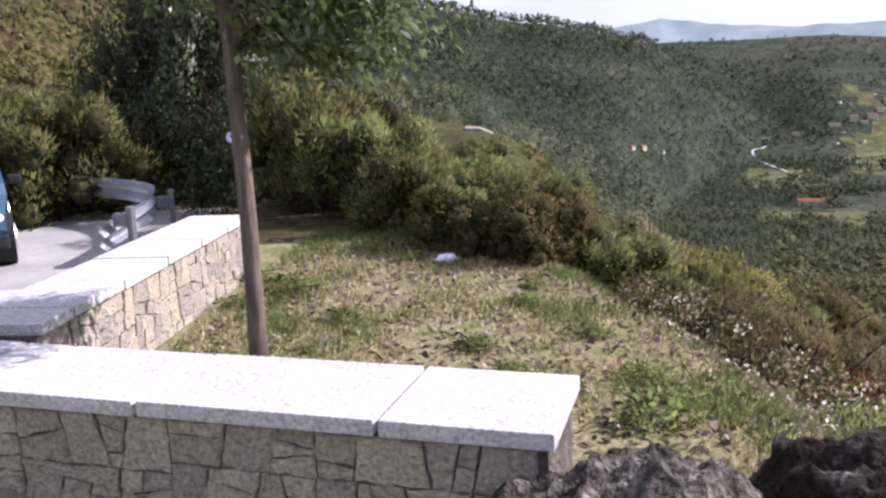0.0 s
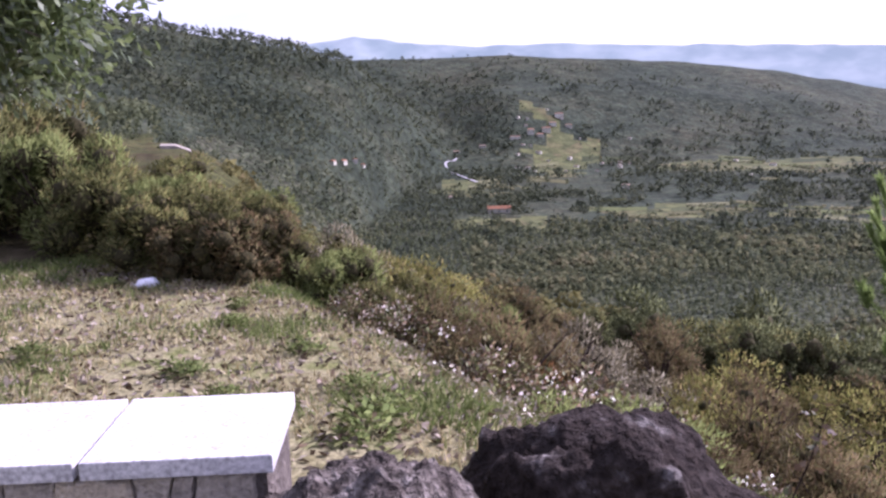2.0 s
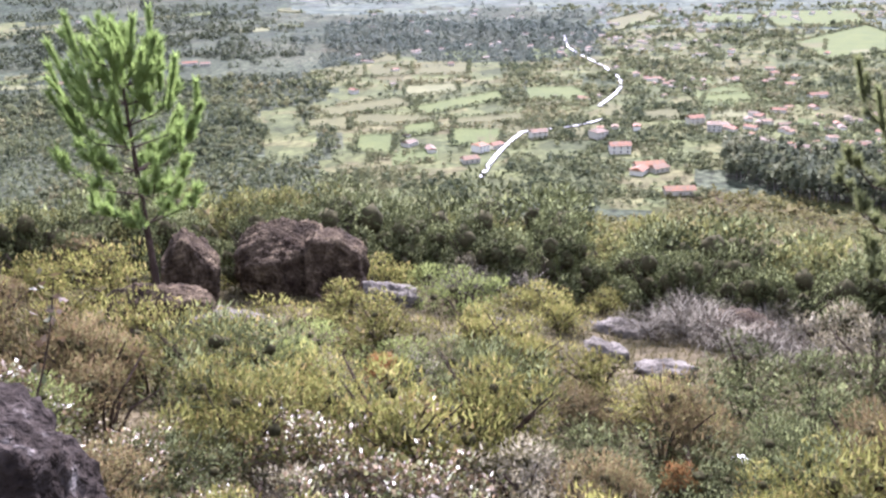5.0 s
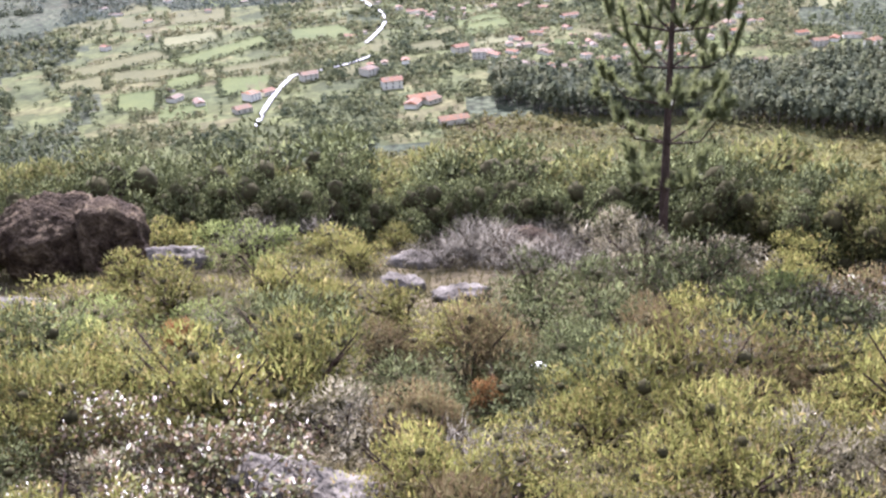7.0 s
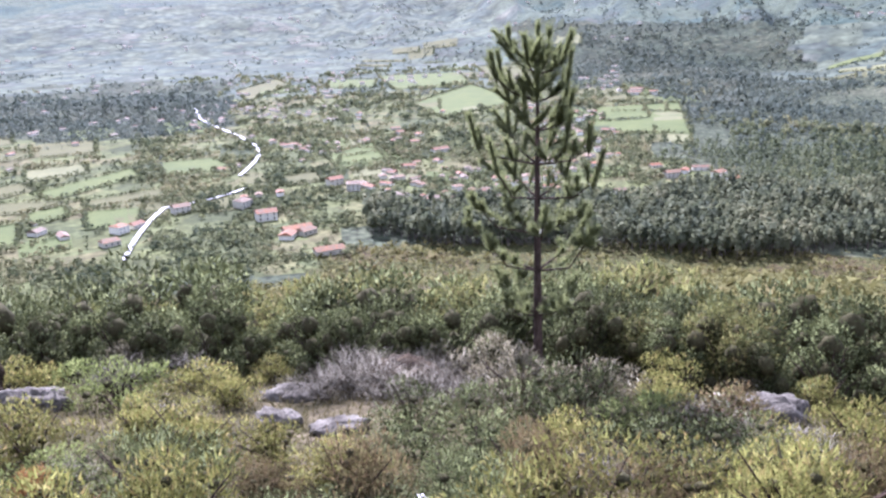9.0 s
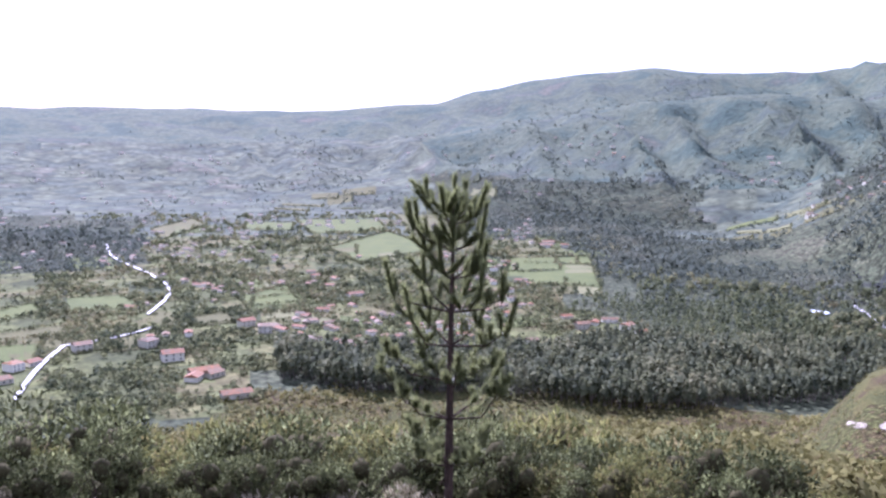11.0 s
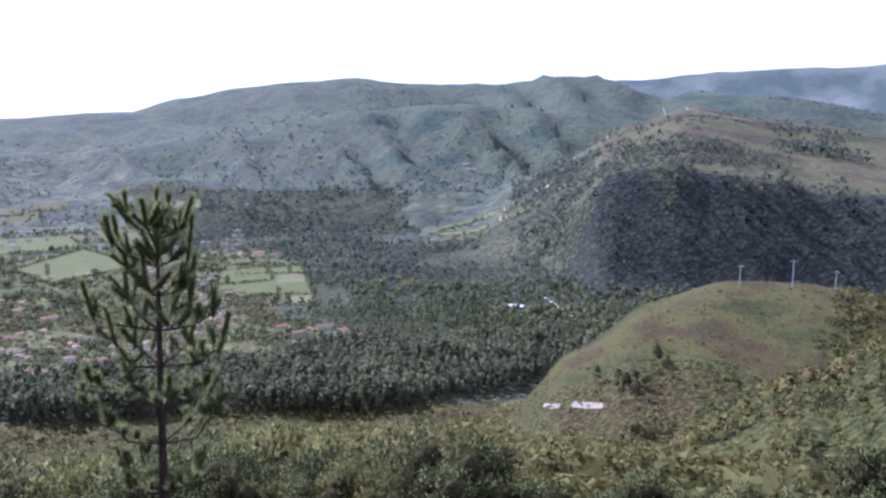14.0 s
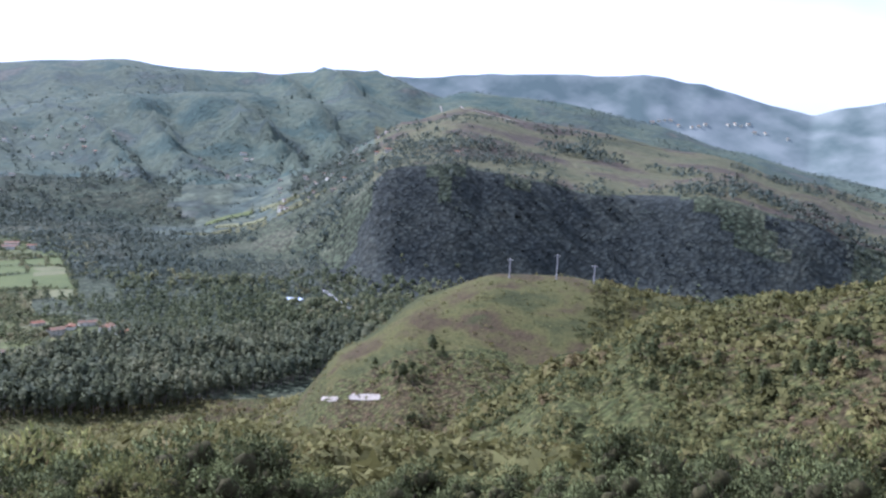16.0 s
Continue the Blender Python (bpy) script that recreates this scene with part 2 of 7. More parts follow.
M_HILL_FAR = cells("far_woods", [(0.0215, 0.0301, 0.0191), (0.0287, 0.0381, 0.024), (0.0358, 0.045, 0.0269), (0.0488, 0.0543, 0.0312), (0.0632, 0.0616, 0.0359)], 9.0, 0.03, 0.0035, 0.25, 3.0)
M_FOREST_FLOOR = cells("canopy_floor", [(0.0318, 0.04, 0.0245), (0.0478, 0.0575, 0.0331), (0.0663, 0.075, 0.0432), (0.0821, 0.0825, 0.0518)], 6.0, 0.2, 0.01, 0.5, 1.0)
M_MEADOW = cells("village_land", [(0.0424, 0.0504, 0.0229), (0.0594, 0.0679, 0.0289), (0.0869, 0.0951, 0.0374), (0.0975, 0.0892, 0.0425), (0.0509, 0.0582, 0.0255)], 22.0, 0.2, 0.012, 0.2, 0.4, 0.5)
# Distance haze is mixed into the colour of these plots.
M_FAR_PLOTS = cells("haze_blue_plots", [(0.0371, 0.052, 0.0414), (0.0509, 0.065, 0.0493), (0.0796, 0.092, 0.0591), (0.053, 0.066, 0.0512), (0.1114, 0.108, 0.0769)], 42.0, 0.06, 0.006, 0.2, 0.2, 0.6)

M_SCRUB_GROUND = cells("scrub_ground", [(0.0268, 0.0325, 0.0125), (0.0418, 0.048, 0.0167), (0.0669, 0.0697, 0.0243), (0.0602, 0.0433, 0.0225), (0.0836, 0.082, 0.0301)], 1.7, 1.2, 0.02, 0.5, 0.5, 0.35)
# Bluish tones carry the haze in front of the far hills.
M_MOOR = material("haze_blue_moor", [(0.0352, 0.0564, 0.0454), (0.0469, 0.0687, 0.0526), (0.0725, 0.0885, 0.0579), (0.0489, 0.0659, 0.0526), (0.0861, 0.0847, 0.0632)], 0.006, 0.95, 0.8, 0.07, vary=0.2, bump_dist=5.0, spec=0.04)
# Shade on the hill foot, painted as a very dark ground colour.
M_SHADE_FOOT = cells("shade_dark_foot", [(0.025, 0.03, 0.0264), (0.03, 0.035, 0.03), (0.0375, 0.0425, 0.0336), (0.05, 0.0537, 0.0396)], 5.0, 0.12, 0.012, 0.3, 1.2)
M_SHOULDER = material("brown_moor", [(0.042, 0.0459, 0.0269), (0.063, 0.0672, 0.0353), (0.084, 0.082, 0.042), (0.0588, 0.0476, 0.0361), (0.0521, 0.059, 0.0319)], 0.007, 0.95, 0.8, 0.09, vary=0.22, bump_dist=4.0, spec=0.04)
M_HILL_GRASS = material("hill_grass", [(0.0295, 0.0335, 0.0136), (0.041, 0.0445, 0.0168), (0.064, 0.0624, 0.0216), (0.0492, 0.0367, 0.02), (0.0377, 0.0413, 0.016)], 0.03, 0.95, 0.6, 0.8, vary=0.3, bump_dist=0.5, spec=0.04)

# ---- terrain ----
def span(a, xs, ys):
    """Smooth run through a few given heights."""
    t = np.interp(a, xs, np.arange(len(xs)))
    i = np.clip(t.astype(int), 0, len(xs) - 2)
    f = t - i
    f = 0.35 * f + 0.65 * f * f * (3 - 2 * f)
    y = np.asarray(ys, float)
    return y[i] * (1 - f) + y[i + 1] * f


def wobble(x, y, s, seed):
    """Cheap smooth unevenness from a few crossed waves, about -1 to 1."""
    v = 0
    for k in range(5):
        q = seed * 1.7 + k * 2.1
        c, d = math.cos(q * 2.3), math.sin(q * 2.3)
        w = s * (0.6 + 0.37 * k)
        v = v + np.sin((x * c + y * d) * w + q * 5 + 1.3 * np.sin((x * d - y * c) * w * 0.7 + q))
    return v / 3.2


FLOOR = -150.0
EDGE_Y = (-40, -6, 0, 2.5, 4, 5.8, 8, 12, 30, 60, 150)
EDGE_X = (0.0, 0.5, 0.6, 0.95, 1.6, 1.3, 0.9, 1.0, 2.0, 4.0, 9.0)


def ridge(az, r, a, el, dist, front, back):
    """A long hill: its crest seen at the elevations el over the bearings a, at the distances dist, falling to both sides."""
    d = np.interp(az, a, dist)
    top = 1.65 + d * np.tan(np.radians(span(az, a, el)))
    u = np.where(r < d, (d - r) / front, (r - d) / back)
    drop = np.sqrt(u * u + 0.01) - 0.1
    return top - np.maximum(top - FLOOR + 20, 8) * drop


LONG_CREST = (-2.5, 0.6, 0.86, 1.0, 0.98, 1.25, 1.6, 2.55, 3.2, 3.75, 3.98, 3.78, 3.72, 3.95, 4.52, 3.9, 2.7, 0.4, -2.0)


def land(x, y):
    """Height of the ground."""
    x, y = np.asarray(x, float), np.asarray(y, float)
    r = np.hypot(x, y) + 1e-6
    az = np.degrees(np.arctan2(x, y))
    az = np.where(az < -100, az + 360, az)
    # terrace and the slope under its edge
    d = x - np.interp(y, EDGE_Y, EDGE_X)
    terrace = -0.055 * np.clip(y - 16, 0, 200) - 0.06 * np.clip(-3 - y, 0, 300)
    slope = np.interp(d, (0, 0.5, 1.1, 2.2, 4.4, 9.6, 13, 17), (0, -0.3, -0.8, -1.45, -2.25, -3.56, -4.64, -6.9))
    side = -0.12 * np.clip(-2 - y, 0, 10)
    low = -0.35 * np.clip((-2.45 - x) / 0.7, 0, 1) * np.clip((y - 1.5) / 2, 0, 1)
    close = terrace + low + np.where(d > 0, slope + side, 0) + 0.05 * wobble(x, y, 1.1, 3) * np.clip(d, 0, 1)
    # the long hillside down to the valley
    steep = np.interp(r, (17, 40, 100, 300, 430, 520, 5000), (-7.2, -17, -40, -112, -147, FLOOR, FLOOR))
    easy = np.interp(r, (17, 40, 100, 300, 450, 560, 5000), (-6.7, -14.4, -34.6, -102, -147, FLOOR, FLOOR))
    k = np.clip((az - 101) / 12, 0, 1)
    far = steep * (1 - k) + easy * k
    far = np.where(d > 0, far, np.maximum(terrace, far))
    k = np.clip((r - 14) / 8, 0, 1)
    k = np.where(d > 0, k, np.clip(-(az + 1) / 3, -1, 0) + 1) * (d > 0)
    z = close * (1 - k) + far * k
    # the spur with its track, ahead
    spur = ridge(az, r, (-25, -6, 4, 10.4, 18.4, 27, 36, 42, 48), (1.5, -1.5, -3.7, -8.9, -12.2, -14.5, -18, -32, -55), (110, 120, 130, 110, 90, 75, 60, 60, 60), 700, 150)
    z = np.where(r > 24, np.maximum(z, spur), z)
    # hill above the road, on the left
    z = np.maximum(z, ridge(az, r, (-95, -30, -16, -8, -3, 2, 9), (15, 12.5, 9, 4, 0, -8, -28), (180, 200, 260, 300, 320, 330, 330), 210, 500) - 2)
    # wooded hill beyond the valley, its spur running down, and the long ridge behind
    z = np.maximum(z, ridge(az, r, (-40, -12, 0.6, 6.1, 9.5, 13, 16.5, 18.6, 20.3, 24), (7.3, 6.0, 4.0, 3.1, 2.5, 1.65, -0.15, -1.8, -3.3, -7), (1300, 1350, 1450, 1480, 1500, 1540, 1660, 1800, 1860, 1900), np.interp(az, (0, 12, 17, 24), (1000, 800, 420, 220)), 900))
    z = np.maximum(z, ridge(az, r, (-10, 8, 13, 16.5, 19.4, 23.7, 27, 30, 33, 36.5, 39.5, 42.5, 46, 52, 58), (0.5, 1.45, 1.6, 1.6, 1.65, 1.65, 1.5, 1.3, 0.95, 0.6, 0.2, -0.35, -1.1, -2.3, -4), (2300, 2350, 2400, 2450, 2500, 2500, 2550, 2600, 2650, 2700, 2750, 2800, 2850, 2900, 2950), 900, 1500))
    # long hill across the valley
    z = np.maximum(z, ridge(az, r, (44, 60, 71.7, 82, 87, 92, 97, 100.5, 103.5, 107.5, 111, 114.5, 118, 121.5, 125, 127.5, 132, 140, 160), LONG_CREST, (3700, 3600, 3500, 3500, 3450, 3400, 3400, 3350, 3300, 3250, 3200, 3150, 3100, 3050, 3000, 3000, 3000, 3000, 3000), 1500, 1200))
    # a lower line of spurs in front of it, under the row of trees
    z = np.maximum(z, ridge(az, r, (86, 92, 98, 104, 108.5, 113, 118, 122, 126, 130), (-2.5, -1.2, -0.2, 0.77, 1.6, 2.2, 2.5, 2.3, 0.6, -3), (2600, 2560, 2520, 2480, 2450, 2430, 2400, 2350, 2300, 2300), 900, 700))
    fold = np.clip((r - 1500) / 350, 0, 1) * np.clip((z + 130) / 80, 0, 1) * np.clip((az - 70) / 15, 0, 1) * np.clip((135 - az) / 6, 0, 1)
    crest = np.clip(np.abs(r - np.interp(az, (86, 104, 118, 130), (2600, 2480, 2400, 2300))) / 300, 0.12, 1) * np.clip((3150 - r) / 500, 0, 1)
    lean = az + (r - 2000) * 0.0075 + 1.9 * wobble(az * 60, r * 0.35, 0.0055, 6) + 0.4 * wobble(az * 60, r * 0.5, 0.02, 37)
    spur_line = 1 - np.abs(np.sin(lean * math.pi / 5.2)) ** 0.8
    z = z + fold * crest * ((58 + 26 * wobble(az * 60, r * 0.1, 0.004, 38)) * (spur_line - 0.55) + 12 * (0.5 - np.abs(np.sin(lean * math.pi / 1.9 + 0.4))) + 7 * wobble(az * 60, r * 0.6, 0.03, 7))
    # the brown shoulder with the church village: a wooded foot, made steep so it darkens, then an easy slope to the
    # crest
    rim_d = 1090 + np.interp(az, (120, 126), (120, 0))
    rim_z = 1.65 + rim_d * np.tan(np.radians(span(az, (118, 122, 125, 127.4, 131.4, 137, 139, 144, 147.4, 152.5, 157, 166), (-7.6, -6.2, -4.4, -2.1, -1.6, -2.2, -2.8, -3.0, -2.7, -3.5, -5, -6.5))))
    top_d = np.interp(az, (112, 122, 132, 140, 158), (1700, 1750, 2000, 1900, 1750))
    top_z = 1.65 + top_d * np.tan(np.radians(span(az, (112, 118, 122, 125.5, 128.3, 132.1, 138.4, 147, 153, 158, 175), (-7, -3.5, -2.0, -0.2, 1.2, 2.4, 1.35, 0.2, -1.2, -2.4, -3))))
    foot = rim_z - (rim_d - r) * 0.85
    rise = rim_z + (top_z - rim_z) * np.clip((r - rim_d) / (top_d - rim_d), 0, 1) ** 0.9
    shoulder = np.where(r < rim_d, foot, np.where(r < top_d, rise, top_z - (r - top_d) * 0.25))
    gully = (np.abs(np.sin(az * math.pi / 3.1 + 0.8 * wobble(az * 30, r * 0.2, 0.02, 8))) - 0.5) * 2 * np.clip((r - 900) / 120, 0, 1) * np.clip((1500 - r) / 300, 0, 1)
    z = np.where((az > 112) & (az < 200), np.maximum(z, shoulder + gully), z)
    # dark hill behind it
    z = np.maximum(z, ridge(az, r, (112, 122, 127, 132.2, 138.3, 143.6, 148.8, 153.7, 160), (-30, -9, 1.6, 3.3, 2.95, 1.9, 0.45, -0.85, -1.8), (2700, 2700, 2700, 2700, 2650, 2600, 2550, 2500, 2450), 900, 900))
    # low green hill with the masts, and the slope beside it
    z = np.maximum(z, ridge(az, r, (116, 121, 125, 130, 135, 140, 146, 152, 165), (-32, -20, -14, -10.6, -9.1, -8.9, -9.5, -11, -12), (300, 300, 330, 360, 380, 385, 380, 370, 350), 520, 260))
    z = np.maximum(z, ridge(az, r, (127, 134, 140, 145.5, 152, 158.6, 168, 180, 259), (-34, -19, -14, -9.6, -7.6, -6.0, -4, -2, 2), (170, 170, 180, 200, 200, 190, 170, 150, 150), 420, 400) - 0.5)
    # folds of the wooded hills
    back_d = np.interp(az, (-40, 0, 9.5, 12, 13, 52), (1320, 1440, 1500, 1450, 2400, 2900))
    hill = np.clip((r - 350) / 500, 0, 1) * np.clip((60 - az) / 12, 0, 1) * np.clip(np.abs(r - back_d) / 450, 0.08, 1) * np.clip((z + 135) / 60, 0, 1) * np.clip((3000 - r) / 900, 0, 1)
    z = z + hill * (16 * wobble(x, y, 0.0065, 35) + 7 * wobble(x, y, 0.017, 36))
    rough = np.clip((r - 20) / 400, 0, 1)
    z = z + rough * (5 * wobble(x, y, 0.011, 1) + 1.5 * wobble(x, y, 0.05, 2)) * np.clip((z - FLOOR) / 30, 0.12, 1)
    return z


def height(x, y):
    return float(land(np.array([x]), np.array([y]))[0])


def mesh_object(name, verts, faces, mats, mat_index=None, smooth=True, parent=None):
    me = bpy.data.meshes.new(name)
    me.from_pydata(verts if isinstance(verts, list) else verts.tolist(), [], faces if isinstance(faces, list) else faces.tolist())
    for m in mats:
        me.materials.append(m)
    if mat_index is not None:
        me.polygons.foreach_set("material_index", np.asarray(mat_index, np.int32))
    if smooth:
        me.polygons.foreach_set("use_smooth", np.ones(len(me.polygons), bool))
    ob = new(name, me)
    if parent is not None:
        ob.parent = parent
    return ob


# farmed and built-up land, and woods inside it: bearings and distances
OPEN = ((57.5, 60.5, 600, 760), (61.5, 79, 470, 1010), (79, 87, 460, 1550), (87, 100, 585, 1550), (99, 106.5, 590, 1260), (105, 112, 665, 720), (29, 38, 1010, 1110), (40, 45, 980, 1050), (25, 29, 1500, 1850), (34, 44, 1500, 1700), (19.5, 23.5, 1250, 1440), (113, 122.5, 1290, 1480), (60, 97, 1550, 2700), (114, 121.5, 1480, 1720), (21, 26, 920, 1000))
WOODED = ((60, 101, 458, 506), (61, 77.5, 1010, 1230), (107, 127, 520, 668), (84, 92, 1180, 1260), (93.5, 98, 730, 800))


def within(boxes, x, y):
    """Whether places lie in one of the stretches, with uneven borders."""
    r, az = np.hypot(x, y), np.degrees(np.arctan2(x, y))
    a = az + 1.5 * wobble(x, y, 0.016, 12)
    q = r * (1 + 0.05 * wobble(x, y, 0.02, 13))
    inside = np.zeros(len(x), bool)
    for a0, a1, r0, r1 in boxes:
        inside |= (a > a0) & (a < a1) & (q > r0) & (q < r1)
    return inside


def build_ground():
    a = np.radians(np.r_[np.arange(-42, 172, 0.85), np.arange(172, 318, 4.0)])
    rr = np.r_[0.0, np.arange(0.4, 12, 0.16), 12 * 1.025 ** np.arange(0, 136), 348 * 1.016 ** np.arange(0, 125), 2560 * 1.03 ** np.arange(0, 22)]
    A, Rr = np.meshgrid(a, rr, indexing="ij")
    X, Y = Rr * np.sin(A), Rr * np.cos(A)
    Z = land(X, Y)
    n, m = A.shape
    v = np.stack([X, Y, Z], -1).reshape(-1, 3)
    i, j = np.meshgrid(np.arange(n), np.arange(m - 1), indexing="ij")
    i2 = (i + 1) % n
    f = np.stack([i * m + j, i * m + j + 1, i2 * m + j + 1, i2 * m + j], -1).reshape(-1, 4)
    c = v[f].mean(1)
    r = np.hypot(c[:, 0], c[:, 1])
    d = c[:, 0] - np.interp(c[:, 1], EDGE_Y, EDGE_X)
    idx = np.zeros(len(f), int)
    idx[(d < 0.45 + 0.3 * wobble(c[:, 0], c[:, 1], 2.2, 31)) & (r < 60) & (c[:, 1] < 9.5 + 0.6 * wobble(c[:, 0], c[:, 1], 1.0, 4))] = 1
    idx[r > 150] = 2
    az = np.degrees(np.arctan2(c[:, 0], c[:, 1]))
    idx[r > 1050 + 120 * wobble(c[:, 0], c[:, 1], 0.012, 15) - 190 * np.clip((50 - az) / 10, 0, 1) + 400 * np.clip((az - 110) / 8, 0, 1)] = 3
    farmed = within(OPEN, c[:, 0], c[:, 1])
    idx[(r > 1650) & (az > 57 + 5 * wobble(c[:, 0], c[:, 1], 0.0045, 58)) & (c[:, 2] > -95)] = 7
    idx[(r > 1100) & (az > 126)] = 8
    idx[(r > 2150) & (az > 126)] = 7
    # stretch of hill foot painted dark for the shade lying on it
    idx[(az > 125 + 1.8 * wobble(c[:, 0], c[:, 1], 0.02, 57)) & (az < 162) & (r > 845) & (r < 1080 + 45 * wobble(c[:, 0], c[:, 1], 0.03, 50))] = 10
    idx[farmed & (r < 2500)] = 4
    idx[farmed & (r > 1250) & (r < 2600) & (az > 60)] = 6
    idx[(az > 55) & (r > 16) & (r < 430 + 75 * np.clip((az - 82) / 3, 0, 1)) | (az < 34) & (az > -40) & (r > 20) & (r < 300)] = 5
    idx[(az > 124) & (az < 175) & (r > 285 + 20 * wobble(c[:, 0], c[:, 1], 0.03, 56)) & (r < 440)] = 9
    ob = mesh_object("ground", v, f, [M_GROUND, M_DRY_GRASS, M_FOREST_FLOOR, M_HILL_FAR, M_MEADOW, M_SCRUB_GROUND, M_FAR_PLOTS, M_MOOR, M_SHOULDER, M_HILL_GRASS, M_SHADE_FOOT], idx)
    tagged(ob, "hillside and valley ground of dry grass, scrub soil and fields", "ground", kind="structure")


build_ground()

# ---- tools for things ----
def thing(name, label, category, at=(0, 0, 0), turn=0.0, group=""):
    ob = new(name)
    ob.empty_display_size = 0.1
    ob.matrix_basis = pose(*at, 0, 0, turn)
    return tagged(ob, label, category, group)


def part(name, bm, mat, parent, label="", smooth=False):
    me = bpy.data.meshes.new(name)
    bm.normal_update()
    bm.to_mesh(me)
    bm.free()
    me.materials.append(mat)
    if smooth:
        me.polygons.foreach_set("use_smooth", np.ones(len(me.polygons), bool))
    ob = new(name, me)
    ob.parent = parent
    return tagged(ob, label)


def fast_mesh(name, verts, faces, mat, smooth=False):
    """A mesh from arrays of vertices and of equal-sided faces."""
    verts, faces = np.asarray(verts, np.float32), np.asarray(faces, np.int32)
    k = faces.shape[1]
    me = bpy.data.meshes.new(name)
    me.vertices.add(len(verts))
    me.vertices.foreach_set("co", verts.ravel())
    me.loops.add(len(faces) * k)
    me.loops.foreach_set("vertex_index", faces.ravel())
    me.polygons.add(len(faces))
    me.polygons.foreach_set("loop_start", np.arange(0, len(faces) * k, k, dtype=np.int32))
    if smooth:
        me.polygons.foreach_set("use_smooth", np.ones(len(faces), bool))
    me.update(calc_edges=True)
    me.materials.append(mat)
    return me


def add_box(bm, x0, y0, z0, x1, y1, z1, bevel=0.0):
    g = bmesh.ops.create_cube(bm, size=1.0, matrix=Matrix.Translation(((x0 + x1) / 2, (y0 + y1) / 2, (z0 + z1) / 2)) @ Matrix.Diagonal((x1 - x0, y1 - y0, z1 - z0, 1)))
    if bevel:
        edges = list({e for v in g["verts"] for e in v.link_edges})
        bmesh.ops.bevel(bm, geom=edges, offset=bevel, segments=2, affect="EDGES", profile=0.6)
    return bm


def tube(bm, pts, radii, sides=8):
    """A tapered tube through points."""
    rings = []
    pts = [Vector(p) for p in pts]
    for i, p in enumerate(pts):
        d = (pts[min(i + 1, len(pts) - 1)] - pts[max(i - 1, 0)]).normalized()
        u = d.orthogonal().normalized() if i == 0 else (u - d * u.dot(d)).normalized()
        w = d.cross(u)
        rings.append([bm.verts.new(p + (u * math.cos(2 * math.pi * k / sides) + w * math.sin(2 * math.pi * k / sides)) * radii[i]) for k in range(sides)])
    for a, b in zip(rings, rings[1:]):
        for k in range(sides):
            bm.faces.new((a[k], a[(k + 1) % sides], b[(k + 1) % sides], b[k]))
    bm.faces.new(rings[-1])
    bm.faces.new(rings[0][::-1])
    return bm


# ---- stone walls ----
def clip_cell(poly, px, py, qx, qy, gap):
    """The part of a polygon on p's side of the line midway to q, less half the joint."""
    nx, ny = qx - px, qy - py
    ln = math.hypot(nx, ny)
    nx, ny = nx / ln, ny / ln
    c = nx * (px + qx) / 2 + ny * (py + qy) / 2 - gap
    out = []
    for i, (x, y) in enumerate(poly):
        x2, y2 = poly[(i + 1) % len(poly)]
        d1, d2 = nx * x + ny * y - c, nx * x2 + ny * y2 - c
        if d1 <= 0:
            out.append((x, y))
        if d1 * d2 < 0:
            t = d1 / (d1 - d2)
            out.append((x + (x2 - x) * t, y + (y2 - y) * t))
    return out


